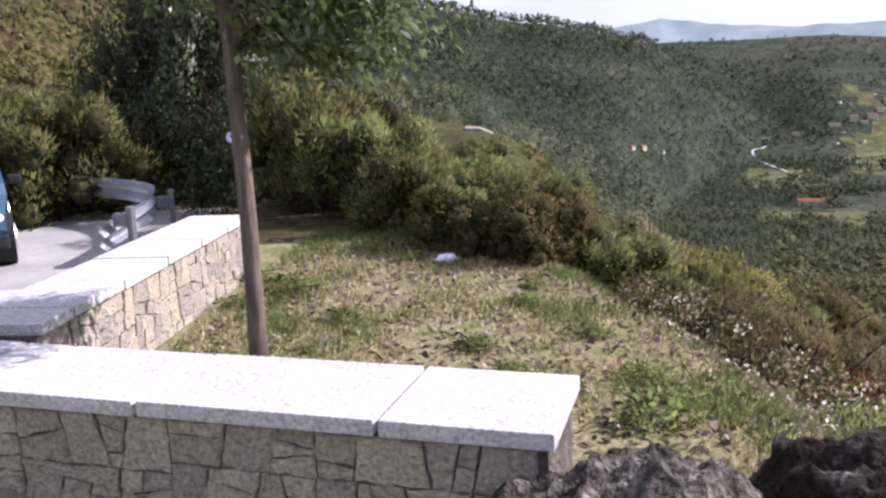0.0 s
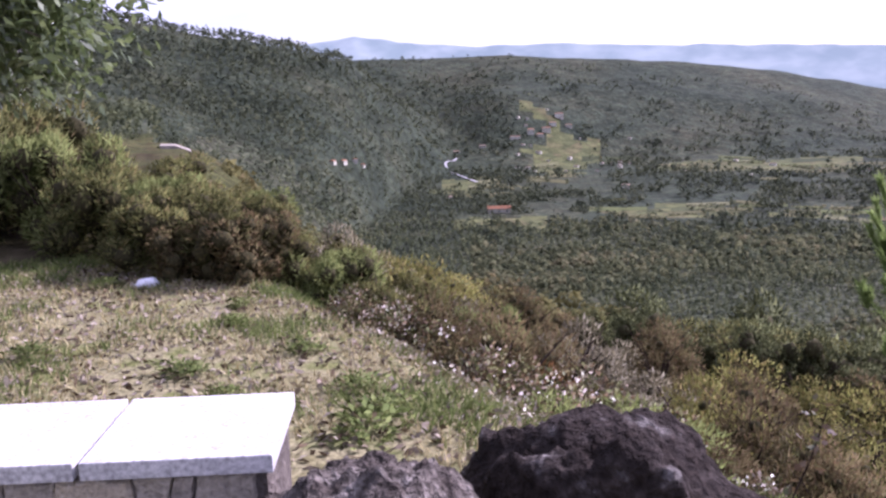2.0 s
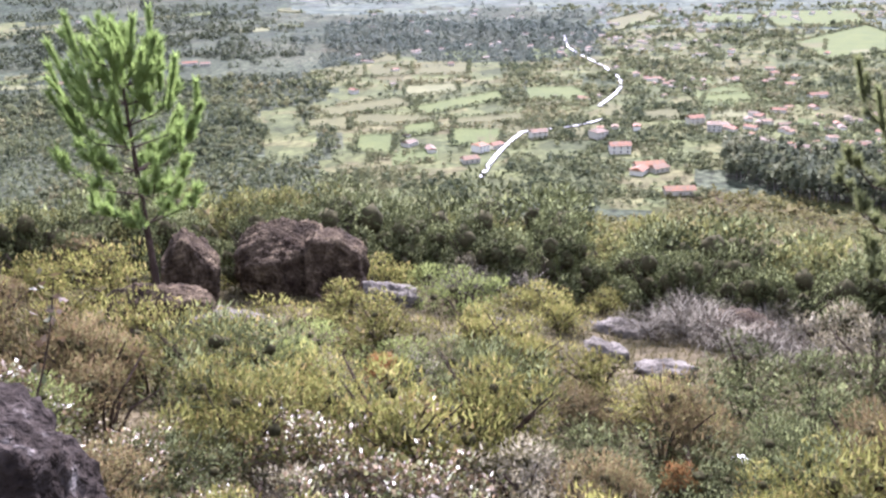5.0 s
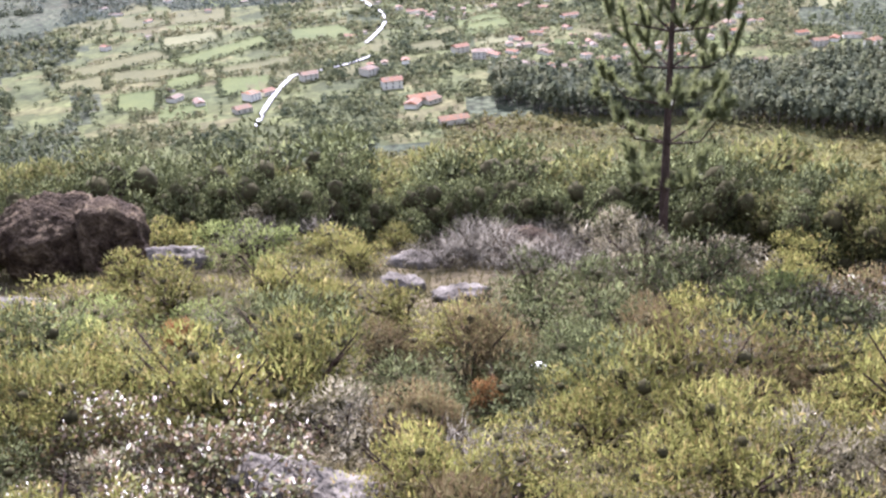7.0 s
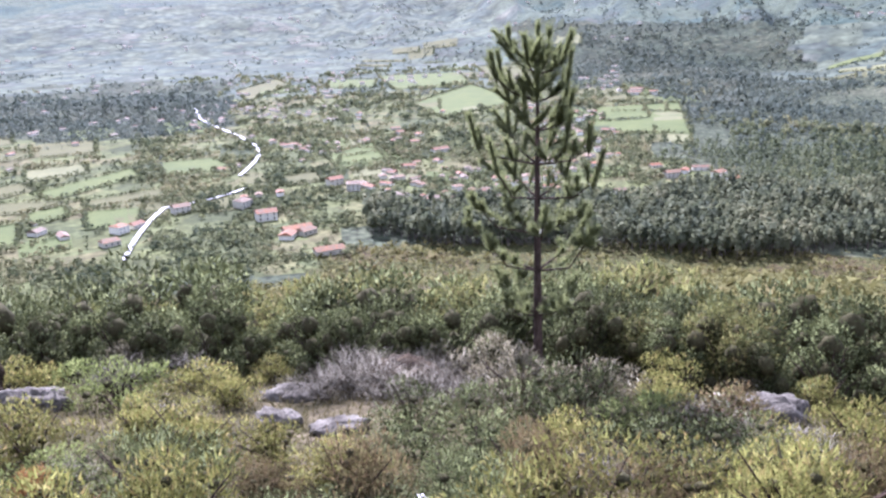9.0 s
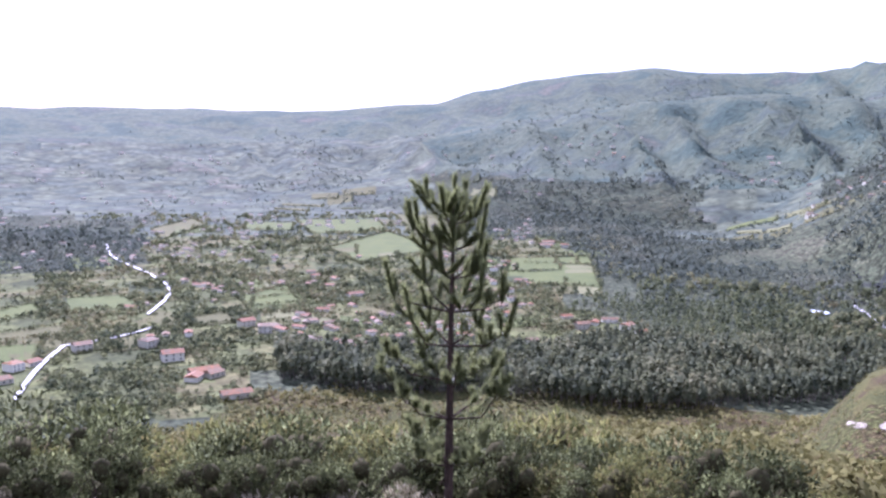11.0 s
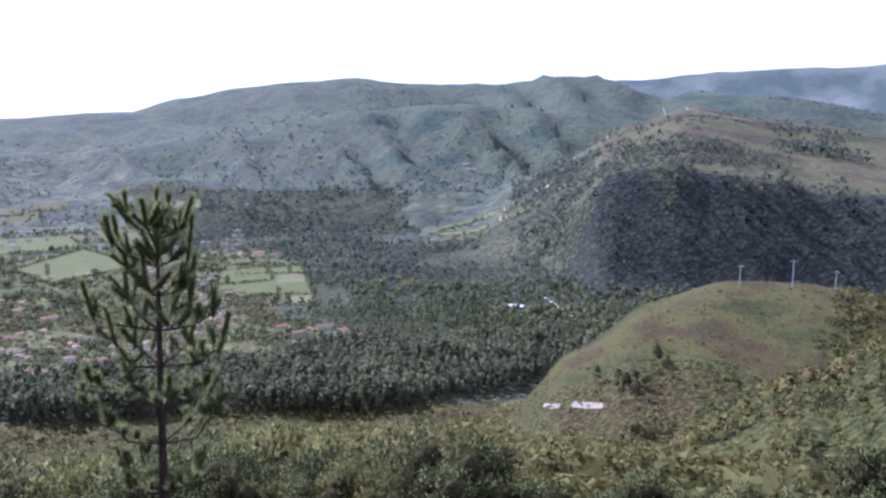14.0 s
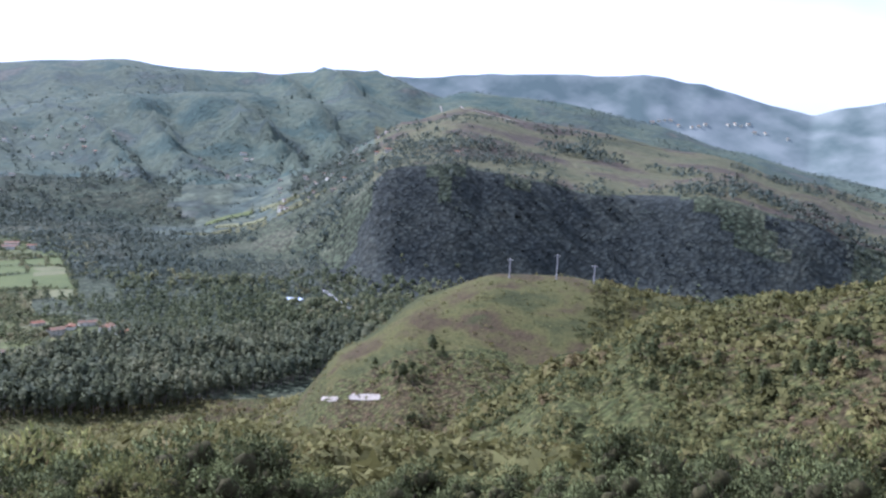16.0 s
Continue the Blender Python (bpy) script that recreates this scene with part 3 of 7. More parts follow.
def rubble(parent, length, z0, z1, side, rng, off):
    """Squared rubble over one face of a wall that runs along its own x, split again and again by slanting joints; side -1: the face at y = 0, 1: at y = off."""
    def split(poly):
        xs, zs = [p[0] for p in poly], [p[1] for p in poly]
        w, h = max(xs) - min(xs), max(zs) - min(zs)
        if w < 0.48 and h < 0.3 and (w * h < 0.014 or w * h < 0.05 and rng.random() < 0.5):
            return [poly]
        if len(poly) < 3 or w < 0.03 or h < 0.03:
            return []
        f, a = rng.uniform(0.25, 0.75), rng.uniform(-0.3, 0.3)
        cx, cz = min(xs) + w * f, min(zs) + h * f
        dx, dz = (0.1, 0.1 * a) if w > h * rng.uniform(1.1, 2.0) else (0.1 * a, 0.1)
        gap = rng.uniform(0.0008, 0.003)
        return split(clip_cell(poly, cx - dx, cz - dz, cx + dx, cz + dz, gap)) + split(clip_cell(poly, cx + dx, cz + dz, cx - dx, cz - dz, gap))

    stones = []
    x = 0.0
    while x < length:
        w = min(rng.uniform(0.6, 1.4), length - x)
        z = z0
        while z < z1 - 0.02:
            h = min(rng.uniform(0.16, 0.36), z1 - z)
            h = h if z1 - z - h > 0.07 else z1 - z
            stones += split([(x + 0.002, z + 0.002), (x + w - 0.002, z + 0.002), (x + w - 0.002, z + h - 0.002), (x + 0.002, z + h - 0.002)])
            z += h
        x += w
    for poly in stones:
        cx, cy = sum(p[0] for p in poly) / len(poly), sum(p[1] for p in poly) / len(poly)
        worn = []
        for (x, y), (x2, y2) in zip(poly, poly[1:] + poly[:1]):
            k = rng.uniform(0.0, 0.08) ** 1.5
            worn.append((x + (cx - x) * k, y + (cy - y) * k))
            ln = math.hypot(x2 - x, y2 - y)
            for i in range(1, int(ln / 0.045) + 1):
                f, k = i / (int(ln / 0.045) + 1), rng.uniform(-0.006, 0.007)
                worn.append((x + (x2 - x) * f - (y2 - y) / ln * k, y + (y2 - y) * f + (x2 - x) / ln * k))
        poly = worn
        proud = rng.uniform(0.004, 0.02)
        bm = bmesh.new()
        y0 = off if side > 0 else 0.0
        rings = []
        for shrink, dep in ((1.0, -0.02), (0.985, proud * 0.6), (0.9, proud)):
            rings.append([bm.verts.new((cx + (x - cx) * shrink, y0 + side * (dep + (rng.uniform(-0.004, 0.004) if dep > 0 else 0)), cy + (z - cy) * shrink)) for x, z in poly])
        n = len(poly)
        for a, b in zip(rings, rings[1:]):
            for k in range(n):
                bm.faces.new((a[k], a[(k + 1) % n], b[(k + 1) % n], b[k]))
        bm.faces.new(rings[-1])
        bmesh.ops.recalc_face_normals(bm, faces=bm.faces)
        part("stone", bm, M_STONE, parent)


def stone_wall(name, label, start, end, thick, slabs, top, seed, faces, over=0.035):
    """A low rubble wall from start to end (its face on the right-hand side of that way is y = 0), with granite slabs."""
    rng = random.Random(seed)
    dx, dy = end[0] - start[0], end[1] - start[1]
    length = math.hypot(dx, dy)
    w = thing(name, label, "stone wall", (start[0], start[1], 0), math.degrees(math.atan2(dy, dx)))
    slab_h = 0.06
    bm = bmesh.new()
    add_box(bm, 0.0, 0.0, -0.5, length, thick, top - slab_h)
    part("core", bm, M_MORTAR, w, "grey mortar core")
    for side in faces:
        rubble(w, length, -0.45 if side < 0 else -0.4, top - slab_h - 0.006, side, rng, thick)
    x = 0.0
    for i, s in enumerate(slabs):
        bm = bmesh.new()
        add_box(bm, x + 0.009, -over, 0, min(x + s, length + over) - 0.009, thick + over, slab_h, 0.006)
        for v in bm.verts:
            v.co.z += top - slab_h + 0.002 * math.sin(i * 2.3)
        part("coping_slab", bm, M_GRANITE, w, "pale granite slab")
        x += s
    return w


stone_wall("low_stone_wall", "low rubble stone wall with pale granite coping slabs", (-3.95, 3.92), (0.31, 2.629), 0.5, [1.03, 0.97, 0.95, 0.93, 0.65], 0.55, 3, (-1,))
stone_wall("low_stone_wall", "sunlit rubble stone wall with granite coping beside the road", (-2.0, 4.16), (-1.72, 7.62), 0.45, [0.34, 0.62, 0.68, 0.66, 0.6, 0.62], 0.55, 5, (-1,))

# ---- road, guard rail, car ----
M_STEEL = material("galvanised_steel", [(0.55, 0.57, 0.6), (0.68, 0.7, 0.72)], 3.0, 0.42, 0.1, 60.0, metal=0.85, vary=0.1)
# Rail steel darkened in the colour for shade on posts and spacers.
M_POST = material("shade_dark_steel", [(0.14, 0.14, 0.14), (0.26, 0.26, 0.26)], 5.0, 0.55, 0.1, 60.0, metal=0.6, vary=0.2)
M_CARPAINT = material("teal_car_paint", [(0.012, 0.05, 0.075), (0.016, 0.06, 0.085)], 2.0, 0.22, 0, 60.0, vary=0.05, spec=0.6)
M_BLACK = material("black_rubber", [(0.012, 0.012, 0.013), (0.022, 0.022, 0.022)], 9.0, 0.75, 0.2, 90.0)
M_GLASSY = material("tinted_glass", [(0.02, 0.024, 0.028), (0.03, 0.034, 0.038)], 2.0, 0.08, 0, 30.0, spec=0.9)
M_LAMP = material("headlamp_glass", [(0.6, 0.62, 0.64), (0.8, 0.8, 0.82)], 20.0, 0.12, 0, 60.0, spec=0.9, metal=0.3)
M_WHITE = material("white_plastic", [(0.72, 0.73, 0.75), (0.82, 0.82, 0.83)], 6.0, 0.5, 0.3, 25.0, vary=0.1)


def draped_strip(name, line, width, mat, lift=0.05, label="", step=None, cat="road"):
    """A road that lies on the ground along a line of places."""
    pts = [Vector((*p, 0)) for p in line]
    fine = []
    for a, b in zip(pts, pts[1:]):
        n = max(1, int((b - a).length / (step or width)))
        fine += [a.lerp(b, i / n) for i in range(n)]
    fine.append(pts[-1])
    for _ in range(3):
        fine = [fine[0]] + [(fine[i - 1] + 2 * fine[i] + fine[i + 1]) / 4 for i in range(1, len(fine) - 1)] + [fine[-1]]
    v, f = [], []
    for i, p in enumerate(fine):
        d = (fine[min(i + 1, len(fine) - 1)] - fine[max(i - 1, 0)]).normalized()
        s = Vector((-d.y, d.x, 0)) * width / 2
        zs = max(height(*(p + s)[:2]), height(*(p - s)[:2]), height(p.x, p.y)) + lift
        for q, dz in ((p - s * 1.04, -0.25 * width ** 0.5), (p - s, 0), (p + s, 0), (p + s * 1.04, -0.25 * width ** 0.5)):
            v.append((q.x, q.y, zs + dz))
    for i in range(len(fine) - 1):
        for k in range(3):
            f.append((4 * i + k, 4 * i + k + 1, 4 * i + k + 5, 4 * i + k + 4))
    ob = mesh_object(name, v, f, [mat], smooth=False)
    return tagged(ob, label, cat, kind="structure")


def terrace_road():
    v, f = [], []
    nx, ny = 24, 26
    for i in range(nx + 1):
        for j in range(ny + 1):
            x, y = -14 + 10.4 * i / nx, 5.0 + 9.5 * j / ny
            v.append((x, y, height(x, y) + 0.03))
    for i in range(nx):
        for j in range(ny):
            a = i * (ny + 1) + j
            f.append((a, a + ny + 1, a + ny + 2, a + 1))
    tagged(mesh_object("road", v, f, [M_ASPHALT]), "pale worn asphalt of the lay-by inside the bend", "road", kind="structure")


def guard_rail():
    base = -0.35
    g = thing("guard_rail", "galvanised steel guard rail curving round the lay-by", "guard rail", (-3.7, 10, base))
    ctrl = [(-3.84, 9.95), (-3.78, 10.3), (-3.72, 10.9), (-3.74, 11.5), (-4.05, 12.3), (-4.75, 13.1), (-5.7, 13.75), (-6.8, 14.1), (-8.2, 14.25), (-9.8, 14.3)]
    prof = [(0.0, 0.0), (0.045, 0.03), (0.075, 0.06), (0.075, 0.09), (0.02, 0.13), (0.0, 0.155), (0.02, 0.18), (0.075, 0.22), (0.075, 0.25), (0.045, 0.28), (0.0, 0.31)]
    line = []
    for i in range(len(ctrl) - 1):
        p0, p1, p2, p3 = (Vector(ctrl[max(0, min(len(ctrl) - 1, i + k))]) for k in (-1, 0, 1, 2))
        for s in range(4):
            t = s / 4
            line.append(0.5 * ((2 * p1) + (p2 - p0) * t + (2 * p0 - 5 * p1 + 4 * p2 - p3) * t * t + (3 * p1 - p0 - 3 * p2 + p3) * t ** 3))
    line.append(Vector(ctrl[-1]))
    bm = bmesh.new()
    rows = []
    for i, p in enumerate(line):
        d = (line[min(i + 1, len(line) - 1)] - line[max(0, i - 1)]).normalized()
        nrm = Vector((-d.y, d.x))
        rows.append([bm.verts.new((p.x + nrm.x * o + 3.7, p.y + nrm.y * o - 10, 0.4 + z - 0.2 * max(0.0, 1 - i / 14))) for o, z in prof])
    for a, b in zip(rows, rows[1:]):
        for k in range(len(prof) - 1):
            bm.faces.new((a[k], b[k], b[k + 1], a[k + 1]))
    bmesh.ops.solidify(bm, geom=bm.faces[:], thickness=0.004)
    part("beam", bm, M_STEEL, g, "W-shaped steel beam")
    for i in (3, 13, 20, 27, 34):
        p = line[i]
        d = (line[i + 1] - line[i - 1]).normalized()
        nrm = Vector((d.y, -d.x))
        bm = bmesh.new()
        add_box(bm, -0.05, -0.035, -0.2, 0.05, 0.035, 0.68, 0.008)
        post = part("post", bm, M_POST, g, "grey post, darkened for shade")
        post.matrix_basis = pose(p.x + nrm.x * 0.2 + 3.7, p.y + nrm.y * 0.2 - 10, 0, 0, 0, math.degrees(math.atan2(d.y, d.x)))
        bm = bmesh.new()
        add_box(bm, -0.05, -0.16, 0.45, 0.05, 0.04, 0.6, 0.008)
        sp = part("spacer", bm, M_POST, g)
        sp.matrix_basis = pose(p.x + nrm.x * 0.04 + 3.7, p.y + nrm.y * 0.04 - 10, 0, 0, 0, math.degrees(math.atan2(-nrm.x, nrm.y)) + 180)


def car():
    c = thing("car", "dark teal hatchback car parked beside the guard rail", "car", (-6.42, 11.1, -0.32), 27)
    # outline along the car (y: front is -), half widths taper towards the roof
    side = [(-2.0, 0.28), (-2.06, 0.5), (-1.98, 0.66), (-1.5, 0.84), (-1.02, 0.93), (-0.35, 1.36), (0.4, 1.46), (1.25, 1.42), (1.85, 1.0), (2.0, 0.9), (2.05, 0.5), (1.95, 0.28)]
    bm = bmesh.new()
    cols = []
    for s, k in ((-1, 1.0), (-1, 0.9), (1, 0.9), (1, 1.0)):
        cols.append([bm.verts.new((s * (0.84 if k == 1.0 else 0.7) * (1 - 0.22 * max(0, z - 0.9)) * (0.94 if abs(y) > 1.9 else 1), y * (1 if k == 1.0 else 1.01), z + (0 if k == 1.0 else 0.03))) for y, z in side])
    n = len(side)
    for a, b in zip(cols, cols[1:]):
        for k in range(n):
            bm.faces.new((a[k], a[(k + 1) % n], b[(k + 1) % n], b[k]))
    bm.faces.new(cols[0][::-1])
    bm.faces.new(cols[-1])
    bmesh.ops.recalc_face_normals(bm, faces=bm.faces)
    part("body", bm, M_CARPAINT, c)
    bm = bmesh.new()
    vs = [bm.verts.new(p) for p in ((-0.66, -1.0, 0.965), (0.66, -1.0, 0.965), (0.56, -0.4, 1.36), (-0.56, -0.4, 1.36))]
    bm.faces.new(vs)
    bmesh.ops.solidify(bm, geom=bm.faces[:], thickness=-0.012)
    part("windscreen", bm, M_GLASSY, c, "tinted windscreen")
    for s in (-1, 1):
        bm = bmesh.new()
        vs = [bm.verts.new((s * x, y, z)) for x, y, z in ((0.835, -0.85, 0.93), (0.79, -0.3, 1.28), (0.78, 1.1, 1.32), (0.83, 1.4, 0.95))]
        bm.faces.new(vs)
        bmesh.ops.solidify(bm, geom=bm.faces[:], thickness=0.012 * s)
        part("side_window", bm, M_GLASSY, c, "tinted side window")
        bm = bmesh.new()
        bmesh.ops.create_uvsphere(bm, u_segments=14, v_segments=8, radius=1, matrix=Matrix.Translation((s * 0.6, -1.97, 0.62)) @ Matrix.Diagonal((0.19, 0.09, 0.1, 1)))
        part("headlight", bm, M_LAMP, c, "clear headlight", True)
        bm = bmesh.new()
        add_box(bm, s * 0.95 - 0.08, -0.92, 0.9, s * 0.95 + 0.08, -0.82, 1.02, 0.03)
        part("mirror", bm, M_BLACK, c, "black wing mirror")
        for y in (-1.25, 1.25):
            bm = bmesh.new()
            bmesh.ops.create_cone(bm, cap_ends=True, segments=22, radius1=0.3, radius2=0.3, depth=0.2, matrix=Matrix.Translation((s * 0.77, y, 0.3)) @ Matrix.Rotation(radians(90), 4, "Y"))
            wheel = part("wheel", bm, M_BLACK, c, "black tyre")
            bm = bmesh.new()
            bmesh.ops.create_cone(bm, cap_ends=True, segments=16, radius1=0.19, radius2=0.17, depth=0.03, matrix=Matrix.Translation((s * 0.875, y, 0.3)) @ Matrix.Rotation(radians(90 * s), 4, "Y"))
            part("rim", bm, M_STEEL, wheel, "grey wheel rim")
    bm = bmesh.new()
    add_box(bm, -0.8, -2.1, 0.3, 0.8, -1.98, 0.46, 0.03)
    part("bumper", bm, M_BLACK, c, "dark front bumper")


def granite_block():
    b = thing("granite_block", "pale granite kerb block standing beside the low wall", "stone block", (-3.62, 6.95, height(-3.62, 6.95)), 8)
    bm = bmesh.new()
    add_box(bm, -0.35, -0.16, -0.05, 0.35, 0.16, 0.42, 0.02)
    part("block", bm, M_GRANITE, b)


def marker_post():
    x, y = bearing(-12.9, 12.6)[:2]
    z = height(x, y)
    p = thing("marker_post", "thin grey post with a small round white plate", "post", (x, y, z))
    bm = bmesh.new()
    tube(bm, [(0, 0, -0.2), (0, 0, 1.3)], [0.03, 0.03], 10)
    part("pole", bm, M_BARK, p)
    bm = bmesh.new()
    bmesh.ops.create_cone(bm, cap_ends=True, segments=20, radius1=0.075, radius2=0.075, depth=0.02, matrix=Matrix.Translation((-0.03, -0.05, 1.14)) @ Matrix.Rotation(radians(90), 4, "X"))
    part("plate", bm, M_WHITE, p, "round white plate")


terrace_road()
guard_rail()
car()
granite_block()
marker_post()


# ---- rocks ----
def rock(name, label, at, size, seed, mat=None, boxy=2.6, rough=0.16, turn=0.0, tilt=(0, 0), detail=4, lumps=1.6, crags=1.0, lobes=(), cuts=()):
    """A boulder: a rounded block, or several grown together, broken up by noise at several sizes."""
    bm = bmesh.new()
    bmesh.ops.create_icosphere(bm, subdivisions=detail, radius=1.0)
    o = Vector((seed * 7.31, seed * 3.17, seed * 1.13))
    back = Matrix.Rotation(radians(-turn), 3, "Z")
    grown = [(back @ Vector(off), dims) for off, dims in lobes]
    for v in bm.verts:
        n = v.co.normalized()
        t = (abs(n.x / size[0]) ** boxy + abs(n.y / size[1]) ** boxy + abs(n.z / size[2]) ** boxy) ** (-1 / boxy)
        for c, dims in grown:
            # where the way outwards leaves the lobe
            u, w = Vector(n[i] / dims[i] for i in range(3)), Vector(c[i] / dims[i] for i in range(3))
            q, p = u.dot(w), u.length_squared
            disc = q * q - p * (w.length_squared - 1)
            if disc > 0:
                t = max(t, (q + math.sqrt(disc)) / p)
        for cx, cy, cz, d in cuts:
            # broken faces
            lean = (n.x * cx + n.y * cy + n.z * cz) / math.sqrt(cx * cx + cy * cy + cz * cz)
            if lean > 0.05:
                t = min(t, d / lean)
        q = Vector((n.x / size[0], n.y / size[1], n.z / size[2])) * t
        w = q + 0.25 * noise.noise_vector(q * 3 + o)
        f = 1 + rough * 1.3 * noise.noise(q * lumps + o) + rough * 0.6 * noise.noise(q * lumps * 2.7 + o)
        f += crags * rough * (0.6 * (abs(noise.noise(w * 5.5 + o)) - 0.25) + 0.6 * (abs(noise.noise(w * 12 + o)) - 0.2) + 0.38 * (abs(noise.noise(w * 25 + o)) - 0.2))
        v.co = n * t * f
    bmesh.ops.rotate(bm, cent=(0, 0, 0), matrix=Euler((radians(tilt[0]), radians(tilt[1]), radians(turn))).to_matrix(), verts=bm.verts)
    me = bpy.data.meshes.new(name)
    bm.to_mesh(me)
    bm.free()
    me.materials.append(mat or M_ROCK)
    me.polygons.foreach_set("use_smooth", np.ones(len(me.polygons), bool))
    ob = new(name, me)
    ob.location = at
    return tagged(ob, label, "rock")


rock("boulder", "rounded dark boulder with pitted lichen-grey skin by the wall end", (0.56, 2.3, -0.09), (0.54, 0.5, 0.64), 1, M_ROCK_GREY, 2.3, 0.085, -14, detail=6, lumps=2.2, crags=1.5, lobes=(((-0.2, 0.06, 0.0), (0.45, 0.3, 0.58)),), cuts=((0.82, 0.0, 0.57, 0.47), (-0.1, -0.8, 0.6, 0.5), (-0.5, 0.1, 0.85, 0.62)))
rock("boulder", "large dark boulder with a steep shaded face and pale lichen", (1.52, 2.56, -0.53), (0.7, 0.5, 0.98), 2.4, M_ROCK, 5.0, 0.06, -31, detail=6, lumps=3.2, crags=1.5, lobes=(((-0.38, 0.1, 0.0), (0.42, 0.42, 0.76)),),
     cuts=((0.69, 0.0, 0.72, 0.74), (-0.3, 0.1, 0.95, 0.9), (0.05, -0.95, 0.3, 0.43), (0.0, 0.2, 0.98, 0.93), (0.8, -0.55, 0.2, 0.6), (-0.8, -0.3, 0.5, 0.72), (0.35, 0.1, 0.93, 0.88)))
for az, r, width, deep, top, low, seed, tilt, cuts, label in (
    (51.8, 11.6, 0.36, 0.4, -2.13, -2.9, 3, (0, 0), ((-0.1, -0.9, 0.3, 0.32), (0.7, -0.2, 0.7, 0.33), (-0.8, 0, 0.6, 0.36)), "dark upright boulder behind the young pine"),
    (58.0, 12.1, 0.68, 0.5, -2.36, -3.1, 4, (0, 6), ((0.0, -0.5, 0.85, 0.34), (-0.6, -0.3, 0.75, 0.5), (0.2, -0.9, 0.2, 0.42)), "long brown boulder lying in the heather"),
    (61.4, 11.9, 0.46, 0.5, -2.52, -3.4, 24, (0, 10), ((-0.1, -0.95, 0.25, 0.36), (0.5, 0.0, 0.85, 0.42), (0.9, -0.2, 0.3, 0.4)), "dark broken boulder lying in the heather"),
    (49.6, 9.9, 0.6, 0.42, -2.28, -2.85, 5, (4, 12), ((0.1, -0.8, 0.55, 0.3), (-0.7, -0.2, 0.7, 0.46)), "dark slab of rock below the young pine"),
    (54.2, 9.7, 0.62, 0.3, -2.62, -3.05, 25, (4, 20), ((0.1, -0.7, 0.7, 0.2), (0.6, 0, 0.8, 0.4)), "pale slanting slab of rock below the young pine"),
):
    p = bearing(az, r)
    base = min(low, height(p.x, p.y) - 0.1)
    rock("boulder", label, (p.x, p.y, (top + base) / 2), (width, deep, (top - base) / 2), seed, M_ROCK_PALE if "pale" in label else M_ROCK_BROWN, boxy=3.2, tilt=tilt, turn=-az, detail=5, rough=0.1, crags=1.6, cuts=cuts)
for az, el_top, r, size, seed, mat, tilt, label in (
    (65.0, -22.5, 11.2, (0.42, 0.26, 0.2), 6, M_ROCK_PALE, (0, 10), "low broken rock among heather"),
    (80.2, -24.8, 9.7, (0.26, 0.2, 0.12), 7, M_ROCK_PALE, (0, 12), "small pale rock in the heather"),
    (81.5, -23.6, 11.0, (0.42, 0.24, 0.11), 8, M_ROCK_PALE, (0, 4), "flat pale rock in the heather"),
    (89.3, -23.3, 11.4, (0.5, 0.45, 0.32), 9, M_ROCK_BROWN, (0, 0), "dark rounded boulder in front of the gorse"),
    (114.2, -24.4, 11.2, (0.52, 0.3, 0.18), 10, M_ROCK_PALE, (0, 3), "pale weathered rock under the shrubs"),
    (84.5, -26.3, 9.3, (0.34, 0.2, 0.09), 11, M_ROCK_PALE, (0, 0), "flat grey stone in the heather"),
    (142.5, -21.4, 6.6, (0.42, 0.3, 0.22), 13, M_ROCK_PALE, (0, 5), "pale rock at the terrace edge"),
    (146.5, -20.9, 7.2, (0.4, 0.3, 0.22), 14, M_ROCK_PALE, (0, 0), "pale rock at the terrace edge"),
    (69.0, -29.9, 6.6, (0.2, 0.16, 0.12), 15, M_ROCK_PALE, (0, 0), "small pale stone on the slope"),
):
    z = 1.65 + r * math.tan(radians(el_top))
    p = bearing(az, r)
    h = height(p.x, p.y)
    zc = min(z - size[2] * 0.85, h + size[2] * 0.4)
    rock("boulder", label, (p.x, p.y, zc), size, seed, mat, tilt=tilt, turn=-az + random.uniform(-8, 8), detail=4, rough=0.3 if mat is M_ROCK_PALE else 0.2)


rock("boulder", "pale slanting slab of rock among brambles", (*bearing(71.6, 3.95)[:2], -1.7), (0.5, 0.24, 0.2), 12, M_ROCK_PALE, boxy=4.0, tilt=(12, 30), turn=-71, detail=5, rough=0.1, lumps=2.6, crags=1.8, cuts=((0.1, -0.85, 0.4, 0.2), (0.0, 0.25, 0.95, 0.16), (-0.8, -0.2, 0.5, 0.42), (0.7, 0.1, 0.7, 0.4)))


def litter(name, label, category, az, el, r, size, seed):
    p = bearing(az, r)
    ob = rock(name, label, (p.x, p.y, height(p.x, p.y) + size[2] * 0.8), size, seed, M_WHITE, boxy=2.2, rough=0.25, detail=3)
    tagged(ob, category=category)


litter("plastic_bag", "crumpled white plastic bag on the dry grass", "bag", 0.2, -11.9, 7.9, (0.1, 0.07, 0.045), 21)
litter("paper_scrap", "crumpled scrap of white paper caught in heather", "paper", 90.0, -31, 6.6, (0.09, 0.07, 0.04), 22)

# ---- plants ----
RNG = np.random.default_rng(11)


def unit(v):
    return v / (np.linalg.norm(v, axis=-1, keepdims=True) + 1e-9)


